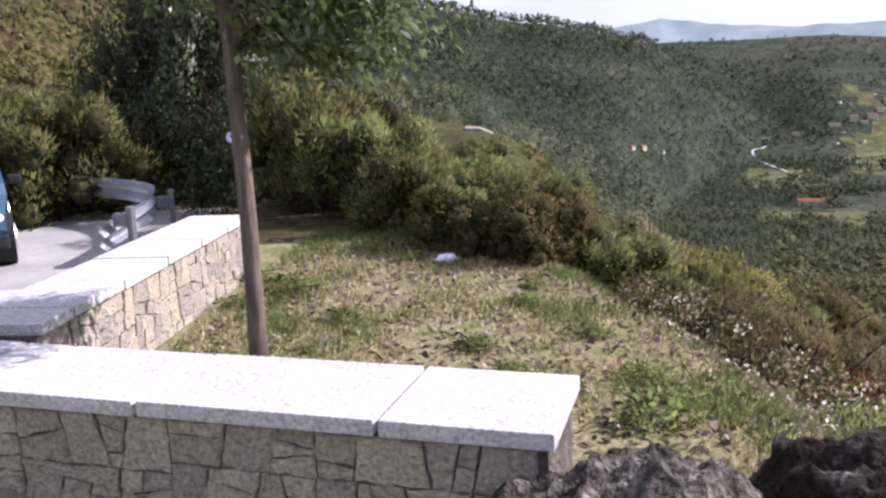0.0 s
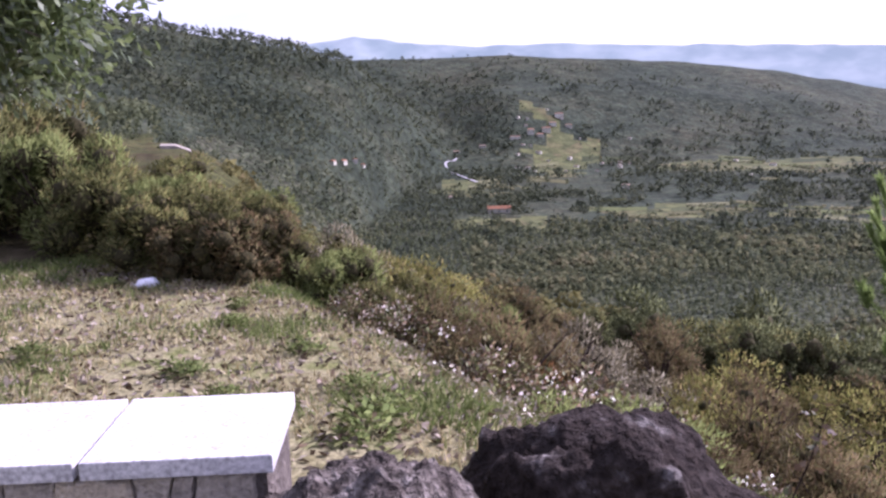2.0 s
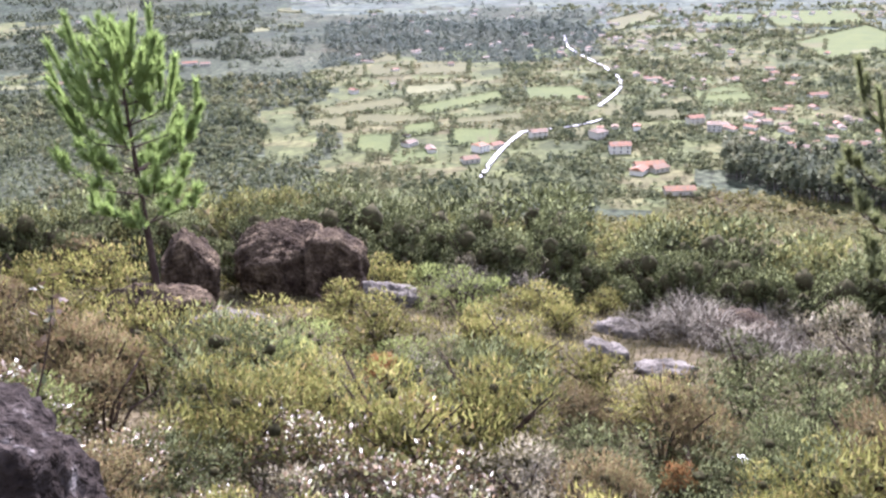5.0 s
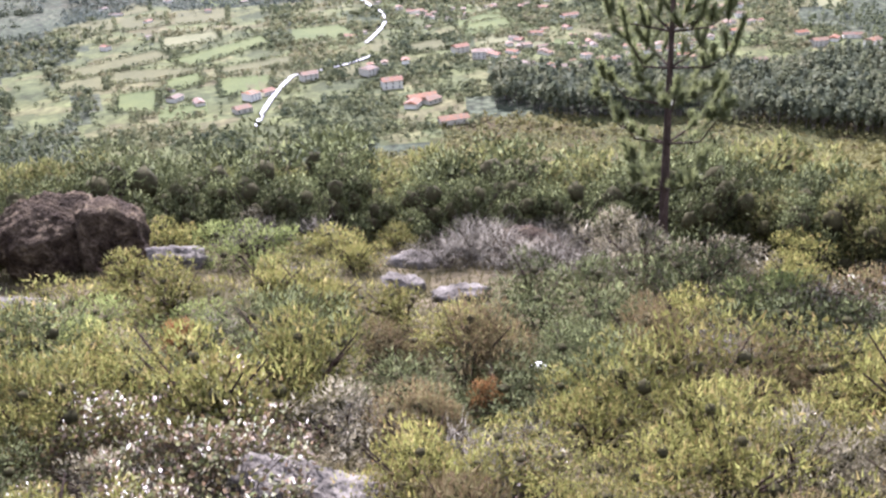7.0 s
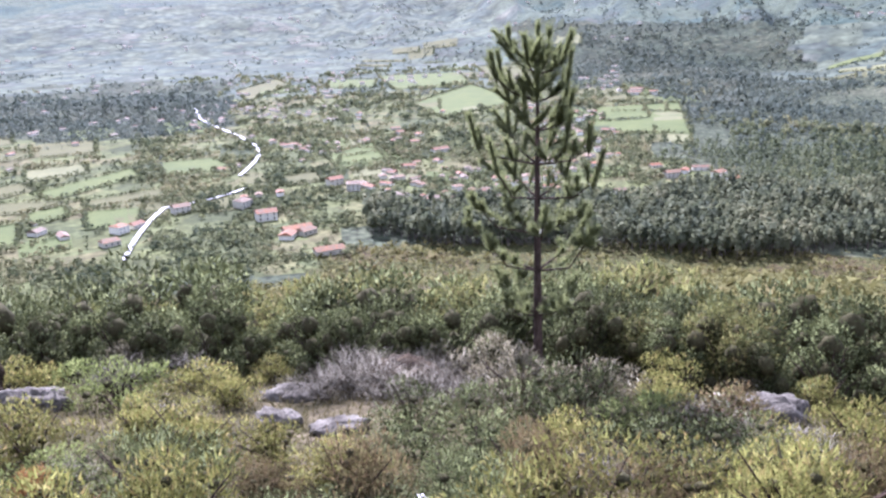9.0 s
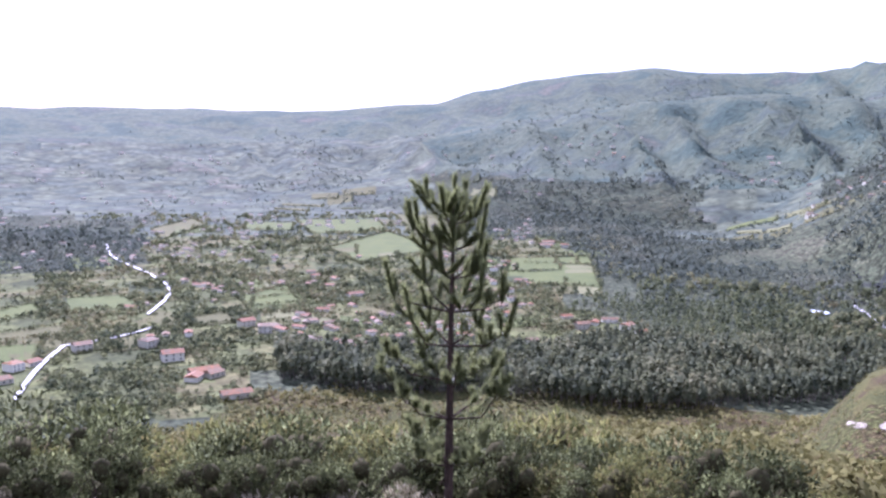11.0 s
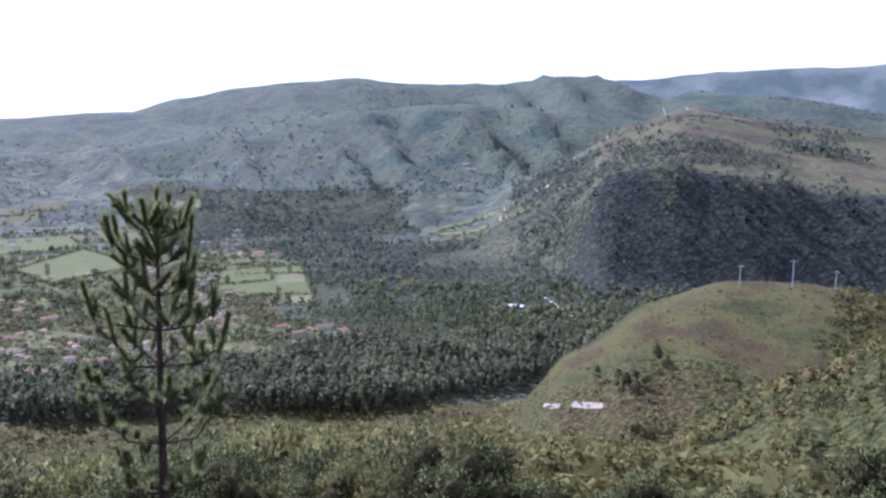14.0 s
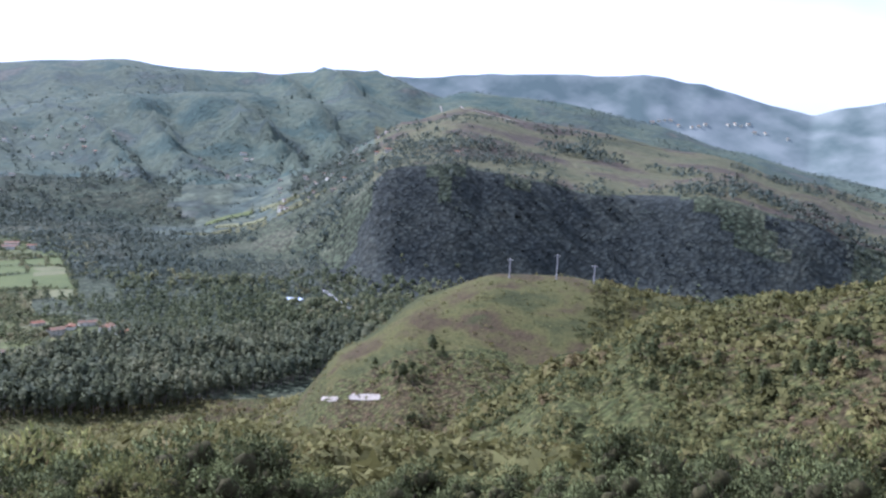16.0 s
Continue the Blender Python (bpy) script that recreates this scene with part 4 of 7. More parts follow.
def leaf_arrays(P, D, L, W, four=True, rng=RNG):
    """Leaves or needles at P pointing along D: pointed rhombs of two triangles, or slivers of one."""
    n = len(P)
    S = unit(np.cross(D, rng.normal(size=(n, 3))))
    L, W = np.broadcast_to(L, n)[:, None], np.broadcast_to(W, n)[:, None]
    if four:
        N = np.cross(D, S)
        V = np.stack([P, P + D * L * 0.5 + S * W / 2 + N * L * 0.08, P + D * L, P + D * L * 0.5 - S * W / 2 + N * L * 0.08], 1)
    else:
        V = np.stack([P - S * W / 2, P + S * W / 2, P + D * L], 1)
    k = V.shape[1]
    return V.reshape(-1, 3), np.arange(n * k).reshape(n, k)


def bush_mesh(name, n, rad, high, leaf, width, mat, seed, lobes=7, up=0.6, four=False, fill=0.35, core=0.0, wild=0.45, out=0.8):
    """Foliage of a shrub: sprays of leaves over several overlapping lobes."""
    rng = np.random.default_rng(seed)
    a = rng.uniform(0, 2 * np.pi, lobes)
    q = np.sqrt(rng.uniform(0, 1, lobes)) * rad * 0.62
    C = np.stack([q * np.cos(a), q * np.sin(a), high * rng.uniform(0.12, 0.8, lobes) * (1 - 0.45 * (q / rad) ** 2)], 1)
    C[0] = (0, 0, high * 0.72)
    R = (rng.uniform(0.75, 1.25, lobes) * 1.1 / np.sqrt(lobes))[:, None] * np.array([rad, rad, high * 0.85])
    i = rng.integers(0, lobes, n)
    N = unit(rng.normal(size=(n, 3)) + [0, 0, 0.35])
    depth = 1 - fill * rng.uniform(0, 1, n) ** 2
    P = C[i] + N * R[i] * depth[:, None]
    clump = unit(rng.normal(size=(n // 12 + 1, 3)))[np.arange(n) // 12]
    D = unit(N * out + [0, 0, up] + 0.5 * clump + wild * rng.normal(size=(n, 3)))
    keep = P[:, 2] > 0.0
    L = leaf * rng.uniform(0.6, 1.4, n)
    V, F = leaf_arrays(P[keep], D[keep], L[keep], width * rng.uniform(0.7, 1.3, n)[keep], four, rng)
    # leaves take the light as the rounded lobe does that they clothe
    N, k = unit(N[keep] / R[i[keep]] * R[i[keep]].mean()), F.shape[1]
    G = V.reshape(-1, k, 3)
    turned = (np.cross(G[:, 1] - G[:, 0], G[:, 2] - G[:, 0]) * N).sum(1) < 0
    F[turned] = F[turned][:, ::-1]
    Q = np.repeat(unit(N + 0.3 * D[keep] + 0.25 * rng.normal(size=N.shape)), k, 0)
    if core and four:
        F = np.concatenate([F[:, [0, 1, 2]], F[:, [0, 2, 3]]])
    leaves = len(F)
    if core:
        # dark twig bodies inside each lobe, added to deepen the shade between leaves
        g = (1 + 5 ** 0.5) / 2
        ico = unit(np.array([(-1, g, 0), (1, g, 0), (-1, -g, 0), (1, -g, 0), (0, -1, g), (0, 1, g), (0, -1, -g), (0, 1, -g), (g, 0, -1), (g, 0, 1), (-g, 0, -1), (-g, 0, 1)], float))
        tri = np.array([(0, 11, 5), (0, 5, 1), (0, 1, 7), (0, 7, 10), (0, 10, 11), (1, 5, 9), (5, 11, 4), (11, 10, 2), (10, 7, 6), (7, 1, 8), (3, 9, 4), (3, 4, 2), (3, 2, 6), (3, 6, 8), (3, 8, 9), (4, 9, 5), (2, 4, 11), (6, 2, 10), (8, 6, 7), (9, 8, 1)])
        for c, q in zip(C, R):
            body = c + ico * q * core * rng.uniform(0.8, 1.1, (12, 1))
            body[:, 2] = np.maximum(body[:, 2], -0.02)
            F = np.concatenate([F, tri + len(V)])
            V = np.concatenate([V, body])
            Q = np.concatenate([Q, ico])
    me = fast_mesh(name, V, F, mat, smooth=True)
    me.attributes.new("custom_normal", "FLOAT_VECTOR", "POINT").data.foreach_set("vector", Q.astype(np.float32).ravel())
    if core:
        me.materials.append(M_TWIG_SHADE)
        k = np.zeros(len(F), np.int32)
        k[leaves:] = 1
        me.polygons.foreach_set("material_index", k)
    return me


def stems_mesh(rad, high, seed, count=9, thick=0.012):
    rng = random.Random(seed)
    bm = bmesh.new()
    for _ in range(count):
        a, q = rng.uniform(0, 6.28), rng.uniform(0.2, 0.75) * rad
        top = Vector((q * math.cos(a), q * math.sin(a), high * rng.uniform(0.5, 0.9)))
        mid = top * 0.5 + Vector((0, 0, high * 0.1))
        tube(bm, [top * 0.04 - Vector((0, 0, 0.08)), mid, top], [thick, thick * 0.7, thick * 0.3], 4)
    me = bpy.data.meshes.new("woody_base")
    bm.to_mesh(me)
    bm.free()
    me.materials.append(M_PINE_BARK)
    return me


def make_shrub(name, label, category, group, foliage, stems):
    t = thing(name, label, category, (0, 0, -500), group=group)
    for nm, me in (("foliage", foliage), ("woody_base", stems)):
        ob = new(nm, me)
        ob.parent = t
        if nm == "woody_base":
            tagged(ob, kind="stuff")
    return t


def put_shrub(proto, x, y, scale, turn, sink=0.03, tall=1.0):
    ob = copy_thing(proto, pose(x, y, height(x, y) - sink, random.uniform(-6, 6), random.uniform(-6, 6), turn))
    ob.scale = (scale, scale, scale * tall)
    return ob


def drop_proto(proto):
    for o in (*proto.children_recursive, proto):
        bpy.data.objects.remove(o)


# kinds of shrub: each is 1 m across and high
M_DEAD = material("dead_twigs", [(0.08, 0.07, 0.049), (0.14, 0.127, 0.093), (0.215, 0.202, 0.155)], 2.0, 0.8, 0, 30.0, 0.1, by="island")
M_HEATH_BROWN = material("heather_brown", [(0.0779, 0.0551, 0.0284), (0.128, 0.0931, 0.0441), (0.1169, 0.1111, 0.0441), (0.1837, 0.1217, 0.063)], 0.9, 0.8, 0, 30.0, 0.4, by="island")
HEATH_KINDS = ((M_HEATH, "yellow-green heather bush growing on the slope"), (M_HEATH, "low yellow-green heather bush on the slope"),
               (M_BROOM, "bright green gorse cushion on the slope"), (M_HEATH_DRY, "dry grey-brown heather bush on the slope"), (M_GORSE, "dark green gorse cushion on the slope"), (M_HEATH_BROWN, "brown-olive heather bush past its bloom"))
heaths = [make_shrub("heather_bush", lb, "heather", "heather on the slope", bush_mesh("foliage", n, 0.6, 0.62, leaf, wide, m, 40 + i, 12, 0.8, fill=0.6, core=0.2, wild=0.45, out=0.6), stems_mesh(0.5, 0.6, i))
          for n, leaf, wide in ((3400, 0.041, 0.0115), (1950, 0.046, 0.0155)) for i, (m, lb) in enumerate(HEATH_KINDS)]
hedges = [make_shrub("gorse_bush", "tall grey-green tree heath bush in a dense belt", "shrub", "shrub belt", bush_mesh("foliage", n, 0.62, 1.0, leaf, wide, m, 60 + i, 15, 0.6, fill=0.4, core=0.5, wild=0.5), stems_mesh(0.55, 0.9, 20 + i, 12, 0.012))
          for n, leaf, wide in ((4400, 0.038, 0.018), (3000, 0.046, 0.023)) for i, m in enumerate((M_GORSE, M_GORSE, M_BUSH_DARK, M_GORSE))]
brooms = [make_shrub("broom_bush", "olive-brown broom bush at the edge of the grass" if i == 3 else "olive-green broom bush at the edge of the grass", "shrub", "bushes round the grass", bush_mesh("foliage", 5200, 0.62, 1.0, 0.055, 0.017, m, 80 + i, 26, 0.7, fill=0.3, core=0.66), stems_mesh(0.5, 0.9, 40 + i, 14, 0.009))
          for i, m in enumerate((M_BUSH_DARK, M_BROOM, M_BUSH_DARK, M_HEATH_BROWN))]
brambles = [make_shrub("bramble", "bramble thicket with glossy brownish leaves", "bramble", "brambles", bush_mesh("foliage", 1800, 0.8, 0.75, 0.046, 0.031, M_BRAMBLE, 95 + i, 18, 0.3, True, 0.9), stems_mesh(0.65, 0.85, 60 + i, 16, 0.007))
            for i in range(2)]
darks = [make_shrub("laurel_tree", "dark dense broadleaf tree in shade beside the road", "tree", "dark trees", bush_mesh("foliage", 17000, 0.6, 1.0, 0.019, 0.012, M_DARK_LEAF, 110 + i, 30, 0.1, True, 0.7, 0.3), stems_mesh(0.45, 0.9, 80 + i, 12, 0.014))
         for i in range(2)]

deads = [make_shrub("dead_brush", "grey dead brushwood with bare twigs on the slope", "dead bush", "dead brush", bush_mesh("foliage", 900, 0.6, 0.5, 0.2, 0.0075, M_DEAD, 130 + i, 10, 0.25, fill=0.8), stems_mesh(0.6, 0.6, 90 + i, 18, 0.006))
         for i in range(2)]
M_FERN = material("dry_fern", [(0.12, 0.06, 0.025), (0.24, 0.12, 0.04), (0.17, 0.14, 0.05)], 2.0, 0.8, 0, 30.0, 0.35, by="island")
fern = make_shrub("fern", "rust-brown dry fern among brambles", "fern", "dry ferns", bush_mesh("foliage", 1500, 0.5, 0.75, 0.1, 0.02, M_FERN, 140, 9, 0.6, fill=0.7), stems_mesh(0.4, 0.6, 99, 12, 0.006))
rnd = random.Random(5)


def away(spots, x, y, gap):
    return all((x - a) ** 2 + (y - b) ** 2 > gap * gap for a, b in spots)


def slope_heather():
    spots, made, tries = [(8.37, 7.13), (11.86, -1.82)], 0, 0
    rocks = [tuple(bearing(a, q)[:2]) for a, r in ((51.8, 11.6), (57, 12.0), (61.5, 11.9), (48.5, 9.9), (51, 9.8), (54.5, 9.7), (60, 11.9), (65, 11.2), (80.2, 9.7), (81.5, 11), (89.3, 11.4), (114.2, 11.2), (84.5, 9.3), (70.2, 4.45)) for q in (r, r - 0.75)]
    while made < 380 and tries < 14000:
        tries += 1
        az = rnd.uniform(12, 158)
        far = 13.6 if az < 46 else 12.6
        r = math.sqrt(rnd.uniform(3.3 ** 2, far ** 2))
        p = bearing(az, r)
        d = p.x - float(np.interp(p.y, EDGE_Y, EDGE_X))
        if 82.5 < az < 94 and 10.2 < r < 12.3 and rnd.random() < 0.7:
            continue
        if d < (1.0 if r > 4.5 else 1.6) or not away(spots, p.x, p.y, 0.42 + 0.046 * r) or not away(rocks, p.x, p.y, 0.85 if r > 6 else 0.6):
            continue
        tone = float(wobble(p.x, p.y, 0.8, 21)) + rnd.uniform(-0.35, 0.35)
        dry = 80 < az < 100 and r > 10 or 25 < az < 34 and 8.5 < r < 12 or tone > 0.6
        k = 3 if dry else (rnd.choice((2, 4, 4)) if tone < -0.36 else rnd.choice((0, 1)))
        s = rnd.uniform(0.95, 1.6) * (0.75 if r < 5 else 1.0) * (1.3 if az < 46 and r > 12 else 1)
        if rnd.random() < (0.5 if az < 47 else 0.16) and k != 3:
            k = 5
        put_shrub(heaths[k + (6 if r > 7.5 else 0)], p.x, p.y, s, rnd.uniform(0, 360), 0.08, rnd.uniform(0.6, 1.1))
        spots.append((p.x, p.y))
        made += 1


def shrub_belt():
    az = 23.0
    while az < 166:
        for row in range(4):
            a = az + rnd.uniform(-1.6, 1.6)
            low = a < 50
            r = (14.2 if low else 13.0) + (0, 1.7, 3.8, 6.4)[row] * (0.55 if low else 1) + rnd.uniform(-0.5, 0.5)
            top = float(np.interp(a, (23, 40, 50, 59, 66, 73, 85, 98, 104, 108, 119, 124, 136, 140, 150, 157, 166), (-13.4, -13.4, -13.8, -13.9, -14.8, -15.4, -17.3, -17.7, -16.4, -17.6, -17.6, -19.6, -20.2, -18.6, -16.5, -14.5, -13)))
            p = bearing(a, r)
            z = height(p.x, p.y)
            h = 1.65 + r * math.tan(radians(top)) - z - (2.6, 1.7, 0.75, 0)[row] * (0.5 if low else 1) * r * 0.0175 + rnd.uniform(-0.45, 0.15)
            h = min(max(h, 0.7), 3.6)
            put_shrub(hedges[rnd.choices((0, 1, 2, 3), (4, 4, 2, 4))[0] + (4 if row > 1 else 0)], p.x, p.y, h * rnd.uniform(0.85, 1.1), rnd.uniform(0, 360), 0.1, rnd.uniform(0.9, 1.05))
        az += 2.4 if az < 50 else 3.5


def edge_bushes():
    for az, r, h, w, k in ((-9.0, 12.6, 2.1, 1.0, 2), (-6.6, 11.6, 1.8, 1.0, 0), (-4.4, 10.6, 1.5, 1.1, 1), (-1.8, 9.9, 1.15, 1.2, 0), (0.8, 9.4, 1.0, 1.2, 1), (3.6, 9.1, 0.95, 1.3, 0), (6.2, 8.8, 0.8, 1.3, 2),
                           (8.6, 8.4, 0.75, 1.3, 0), (-6.0, 12.2, 1.9, 1.1, 0), (-2.0, 12.2, 1.3, 1.2, 2), (2.5, 12.0, 1.0, 1.4, 0), (7.0, 11.4, 0.8, 1.4, 1), (11.5, 8.0, 0.8, 1.2, 1), (14.4, 7.6, 0.75, 1.1, 0), (17.2, 7.5, 0.8, 1.1, 2),
                           (12, 10, 0.8, 1.4, 2), (17, 9.6, 1.0, 1.2, 0), (22, 9.2, 1.0, 1.2, 1), (1.5, 8.7, 0.95, 1.3, 0), (4.5, 8.3, 0.85, 1.3, 2), (6.6, 8.0, 0.75, 1.3, 3), (3.0, 8.2, 0.6, 1.3, 3), (-25.0, 16.2, 2.0, 1.3, 0), (-27.8, 16.4, 2.4, 1.2, 1), (-22.4, 16.6, 1.6, 1.2, 0), (-23.6, 15.0, 2.3, 1.0, 0), (-20.8, 15.4, 2.0, 1.0, 2)):
        p = bearing(az, r)
        put_shrub(brooms[k], p.x, p.y, h * w, rnd.uniform(0, 360), 0.06, 1 / w)
    for az, r, h in ((13.5, 6.6, 0.65), (16.5, 6.3, 0.7), (19.5, 6.0, 0.75), (22.5, 5.7, 0.75), (25, 5.4, 0.7), (27.8, 5.0, 0.7), (30.8, 4.8, 0.7), (34, 4.6, 0.7), (37.5, 4.5, 0.7), (24.0, 6.6, 0.85), (29, 6.0, 0.8), (33, 5.6, 0.75),
                     (44, 4.2, 0.6), (48.5, 4.0, 0.6), (53, 3.9, 0.65), (57.5, 3.9, 0.7), (62, 3.9, 0.7), (66, 4.0, 0.65), (59, 4.7, 0.7), (65, 4.8, 0.75), (51, 4.8, 0.6), (85, 3.8, 0.4), (112, 8.2, 0.8), (15, 7.2, 0.7), (17.5, 7.0, 0.75), (20, 7.2, 0.8), (21, 6.4, 0.8), (23.5, 7.2, 0.75), (26, 6.4, 0.75), (27, 7.4, 0.8), (30, 6.8, 0.75), (32, 6.4, 0.7), (35, 5.8, 0.7), (18, 8.4, 0.8), (24.5, 8.6, 0.8), (46, 3.5, 0.5), (55, 3.3, 0.5), (60.5, 3.3, 0.55), (70, 3.5, 0.55), (63, 5.6, 0.7), (57, 5.6, 0.7)):
        p = bearing(az, r)
        put_shrub(brambles[rnd.randrange(2)], p.x + rnd.uniform(-0.1, 0.55), p.y + rnd.uniform(-0.35, 0.35), h * rnd.uniform(0.75, 1.2), rnd.uniform(0, 360), 0.04, 0.95)
    for az, r, h in ((25.2, 7.0, 0.75), (26.6, 7.3, 0.7), (23.9, 7.5, 0.6), (64.5, 7.4, 0.5), (86.5, 5.6, 0.45)):
        p = bearing(az, r)
        put_shrub(fern, p.x, p.y, h, rnd.uniform(0, 360), 0.04, 1.0)
    for az, r, h, w in ((-18.0, 18, 5.6, 0.62), (-14.6, 17, 6.6, 0.6), (-10.6, 16.4, 4.4, 0.7), (-15.5, 22, 8.2, 0.6), (-7.6, 18, 3.2, 0.9), (-12.2, 14.4, 3.0, 0.8)):
        p = bearing(az, r)
        put_shrub(darks[rnd.randrange(2)], p.x, p.y, h * w, rnd.uniform(0, 360), 0.1, 1 / w)


def dead_brush():
    for az, r, s in ((83.5, 10.8, 1.1), (85.5, 11.3, 1.3), (87.5, 10.9, 1.3), (89.5, 10.6, 1.2), (91.5, 11.2, 1.2), (93.6, 10.3, 1.1), (86.5, 12.0, 1.3), (90.5, 12.0, 1.2), (96.0, 11.2, 0.9), (84, 4.6, 0.75), (86.5, 4.3, 0.6), (88.5, 4.8, 0.7), (76.0, 5.2, 0.7),
                     (73.0, 9.8, 0.9), (109, 9.2, 0.9), (113, 9.0, 1.0), (116.5, 9.6, 1.0), (119, 8.6, 0.9), (111, 7.6, 0.8), (103.0, 7.2, 0.8), (66, 7.6, 0.8), (70, 12.0, 1.1), (74, 12.2, 1.1), (60.5, 4.2, 0.6), (65.0, 4.4, 0.6), (57.0, 4.4, 0.6)):
        p = bearing(az, r)
        put_shrub(deads[rnd.randrange(2)], p.x, p.y, s, rnd.uniform(0, 360), 0.04, rnd.uniform(0.55, 0.9))


slope_heather()
dead_brush()
shrub_belt()
edge_bushes()
for pr in deads + heaths + hedges + brooms + brambles + darks + [fern]:
    drop_proto(pr)


def scrub_cover():
    """Low growth between the bushes, too fine to count."""
    n = 50000
    az = np.radians(RNG.uniform(10, 160, n))
    r = np.sqrt(RNG.uniform(1.0, 14 ** 2, n))
    x, y = r * np.sin(az), r * np.cos(az)
    d = x - np.interp(y, EDGE_Y, EDGE_X)
    k = (d > 0.5)
    x, y = x[k], y[k]
    P = np.stack([x, y, land(x, y) - 0.01], 1)
    D = unit(np.stack([RNG.normal(0, 0.5, len(x)), RNG.normal(0, 0.5, len(x)), np.ones(len(x))], 1))
    V, F = leaf_arrays(P, D, RNG.uniform(0.06, 0.16, len(x)), RNG.uniform(0.012, 0.03, len(x)), False)
    tagged(new("heather_undergrowth", fast_mesh("heather_undergrowth", V, F, M_UNDER)), "fine dry heather sprigs covering the slope", "undergrowth", kind="stuff")


def terrace_grass():
    n = 78000
    x, y = RNG.uniform(-2.0, 3.2, n), RNG.uniform(2.6, 9.6, n)
    d = x - np.interp(y, EDGE_Y, EDGE_X)
    patch = wobble(x, y, 2.2, 8) + 0.5 * wobble(x, y, 6.0, 9)
    k = (d < 0.9) & (RNG.uniform(-0.9, 1.2, n) < patch + 0.25 * (d > -0.4)) & (x > -1.9 + (y - 4) * 0.08)
    x, y, patch = x[k], y[k], patch[k]
    green = patch + RNG.normal(0, 0.35, len(x)) > 0.32
    for nm, m, sel, lo, hi, lb in (("dry_grass", M_STRAW, ~green, 0.03, 0.09, "short dry straw-coloured grass on the terrace"), ("green_grass", M_GRASS, green, 0.04, 0.13, "short green grass tufts on the terrace")):
        xs, ys = x[sel], y[sel]
        P = np.stack([xs, ys, land(xs, ys) - 0.005], 1)
        D = unit(np.stack([RNG.normal(0, 0.6, len(xs)), RNG.normal(0, 0.6, len(xs)), np.ones(len(xs))], 1))
        V, F = leaf_arrays(P, D, RNG.uniform(lo, hi, len(xs)), RNG.uniform(0.007, 0.018, len(xs)), False)
        tagged(new(nm, fast_mesh(nm, V, F, m)), lb, "grass", kind="stuff")


M_STRAW = material("straw_grass", [(0.24, 0.2, 0.09), (0.42, 0.37, 0.18), (0.56, 0.51, 0.29)], 1.0, 0.8, 0, 30.0, 0.3, by="island")
M_GRASS = material("green_grass", [(0.08, 0.11, 0.032), (0.145, 0.185, 0.055), (0.24, 0.27, 0.09)], 1.0, 0.6, 0, 30.0, 0.4, by="island")
scrub_cover()


CANE = ((2.76, 3.43, -0.53), (3.02, 3.20, 0.07))


def bramble_cane():
    """A tall arching cane with leaves along it."""
    a, b = Vector(CANE[0]), Vector(CANE[1])
    a.z = height(a.x, a.y)
    t = thing("bramble_cane", "tall thin bramble cane with pale leaves", "bramble", tuple(a))
    pts = [(b - a) * k + Vector((0.12 * math.sin(3 * k), 0.1 * k * (1 - k), 0.18 * k * (1 - k))) for k in np.linspace(0, 1, 9)]
    bm = bmesh.new()
    tube(bm, pts, [0.008 - 0.0006 * i for i in range(9)], 5)
    part("cane", bm, M_PINE_BARK, t)
    i = RNG.integers(2, 9, 46)
    P = np.array([tuple(p) for p in pts])[i] + RNG.normal(0, 0.035, (46, 3))
    V, F = leaf_arrays(P, unit(RNG.normal(0, 1, (46, 3)) + [0, 0, 0.4]), RNG.uniform(0.04, 0.08, 46), RNG.uniform(0.025, 0.045, 46), True)
    new("foliage", fast_mesh("foliage", V, F, M_BRAMBLE)).parent = t


bramble_cane()


def bramble_carpet():
    """Small dry and pale bramble leaves lying and standing thick over the upper slope."""
    n = 34000
    az = np.radians(RNG.uniform(12, 80, n))
    r = np.sqrt(RNG.uniform(2.7 ** 2, 6.4 ** 2, n))
    x, y = r * np.sin(az), r * np.cos(az)
    d = x - np.interp(y, EDGE_Y, EDGE_X)
    k = (d > 0.05) & (d < 2.6) & (wobble(x, y, 1.6, 26) + 0.6 * wobble(x, y, 4.0, 27) + RNG.normal(0, 0.3, n) > np.interp(np.degrees(az), (12, 40, 70, 80), (-0.5, -0.4, -0.1, 0.5)))
    x, y = x[k], y[k]
    P = np.stack([x, y, land(x, y) + RNG.uniform(0, 0.2, len(x)) ** 1.3], 1)
    D = unit(RNG.normal(0, 1, (len(x), 3)) + [0, 0, 0.5])
    V, F = leaf_arrays(P, D, RNG.uniform(0.018, 0.05, len(x)), RNG.uniform(0.01, 0.028, len(x)), True)
    tagged(new("bramble_carpet", fast_mesh("bramble_carpet", V, F, M_CARPET)), "carpet of small dry bramble leaves on the upper slope", "undergrowth", kind="stuff")


M_CARPET = material("dry_bramble_leaves", [(0.09, 0.075, 0.035), (0.13, 0.135, 0.045), (0.2, 0.16, 0.09), (0.27, 0.23, 0.155), (0.36, 0.33, 0.26)], 1.4, 0.45, 0, 30.0, 0.2, by="island", spec=0.4)
bramble_carpet()
terrace_grass()


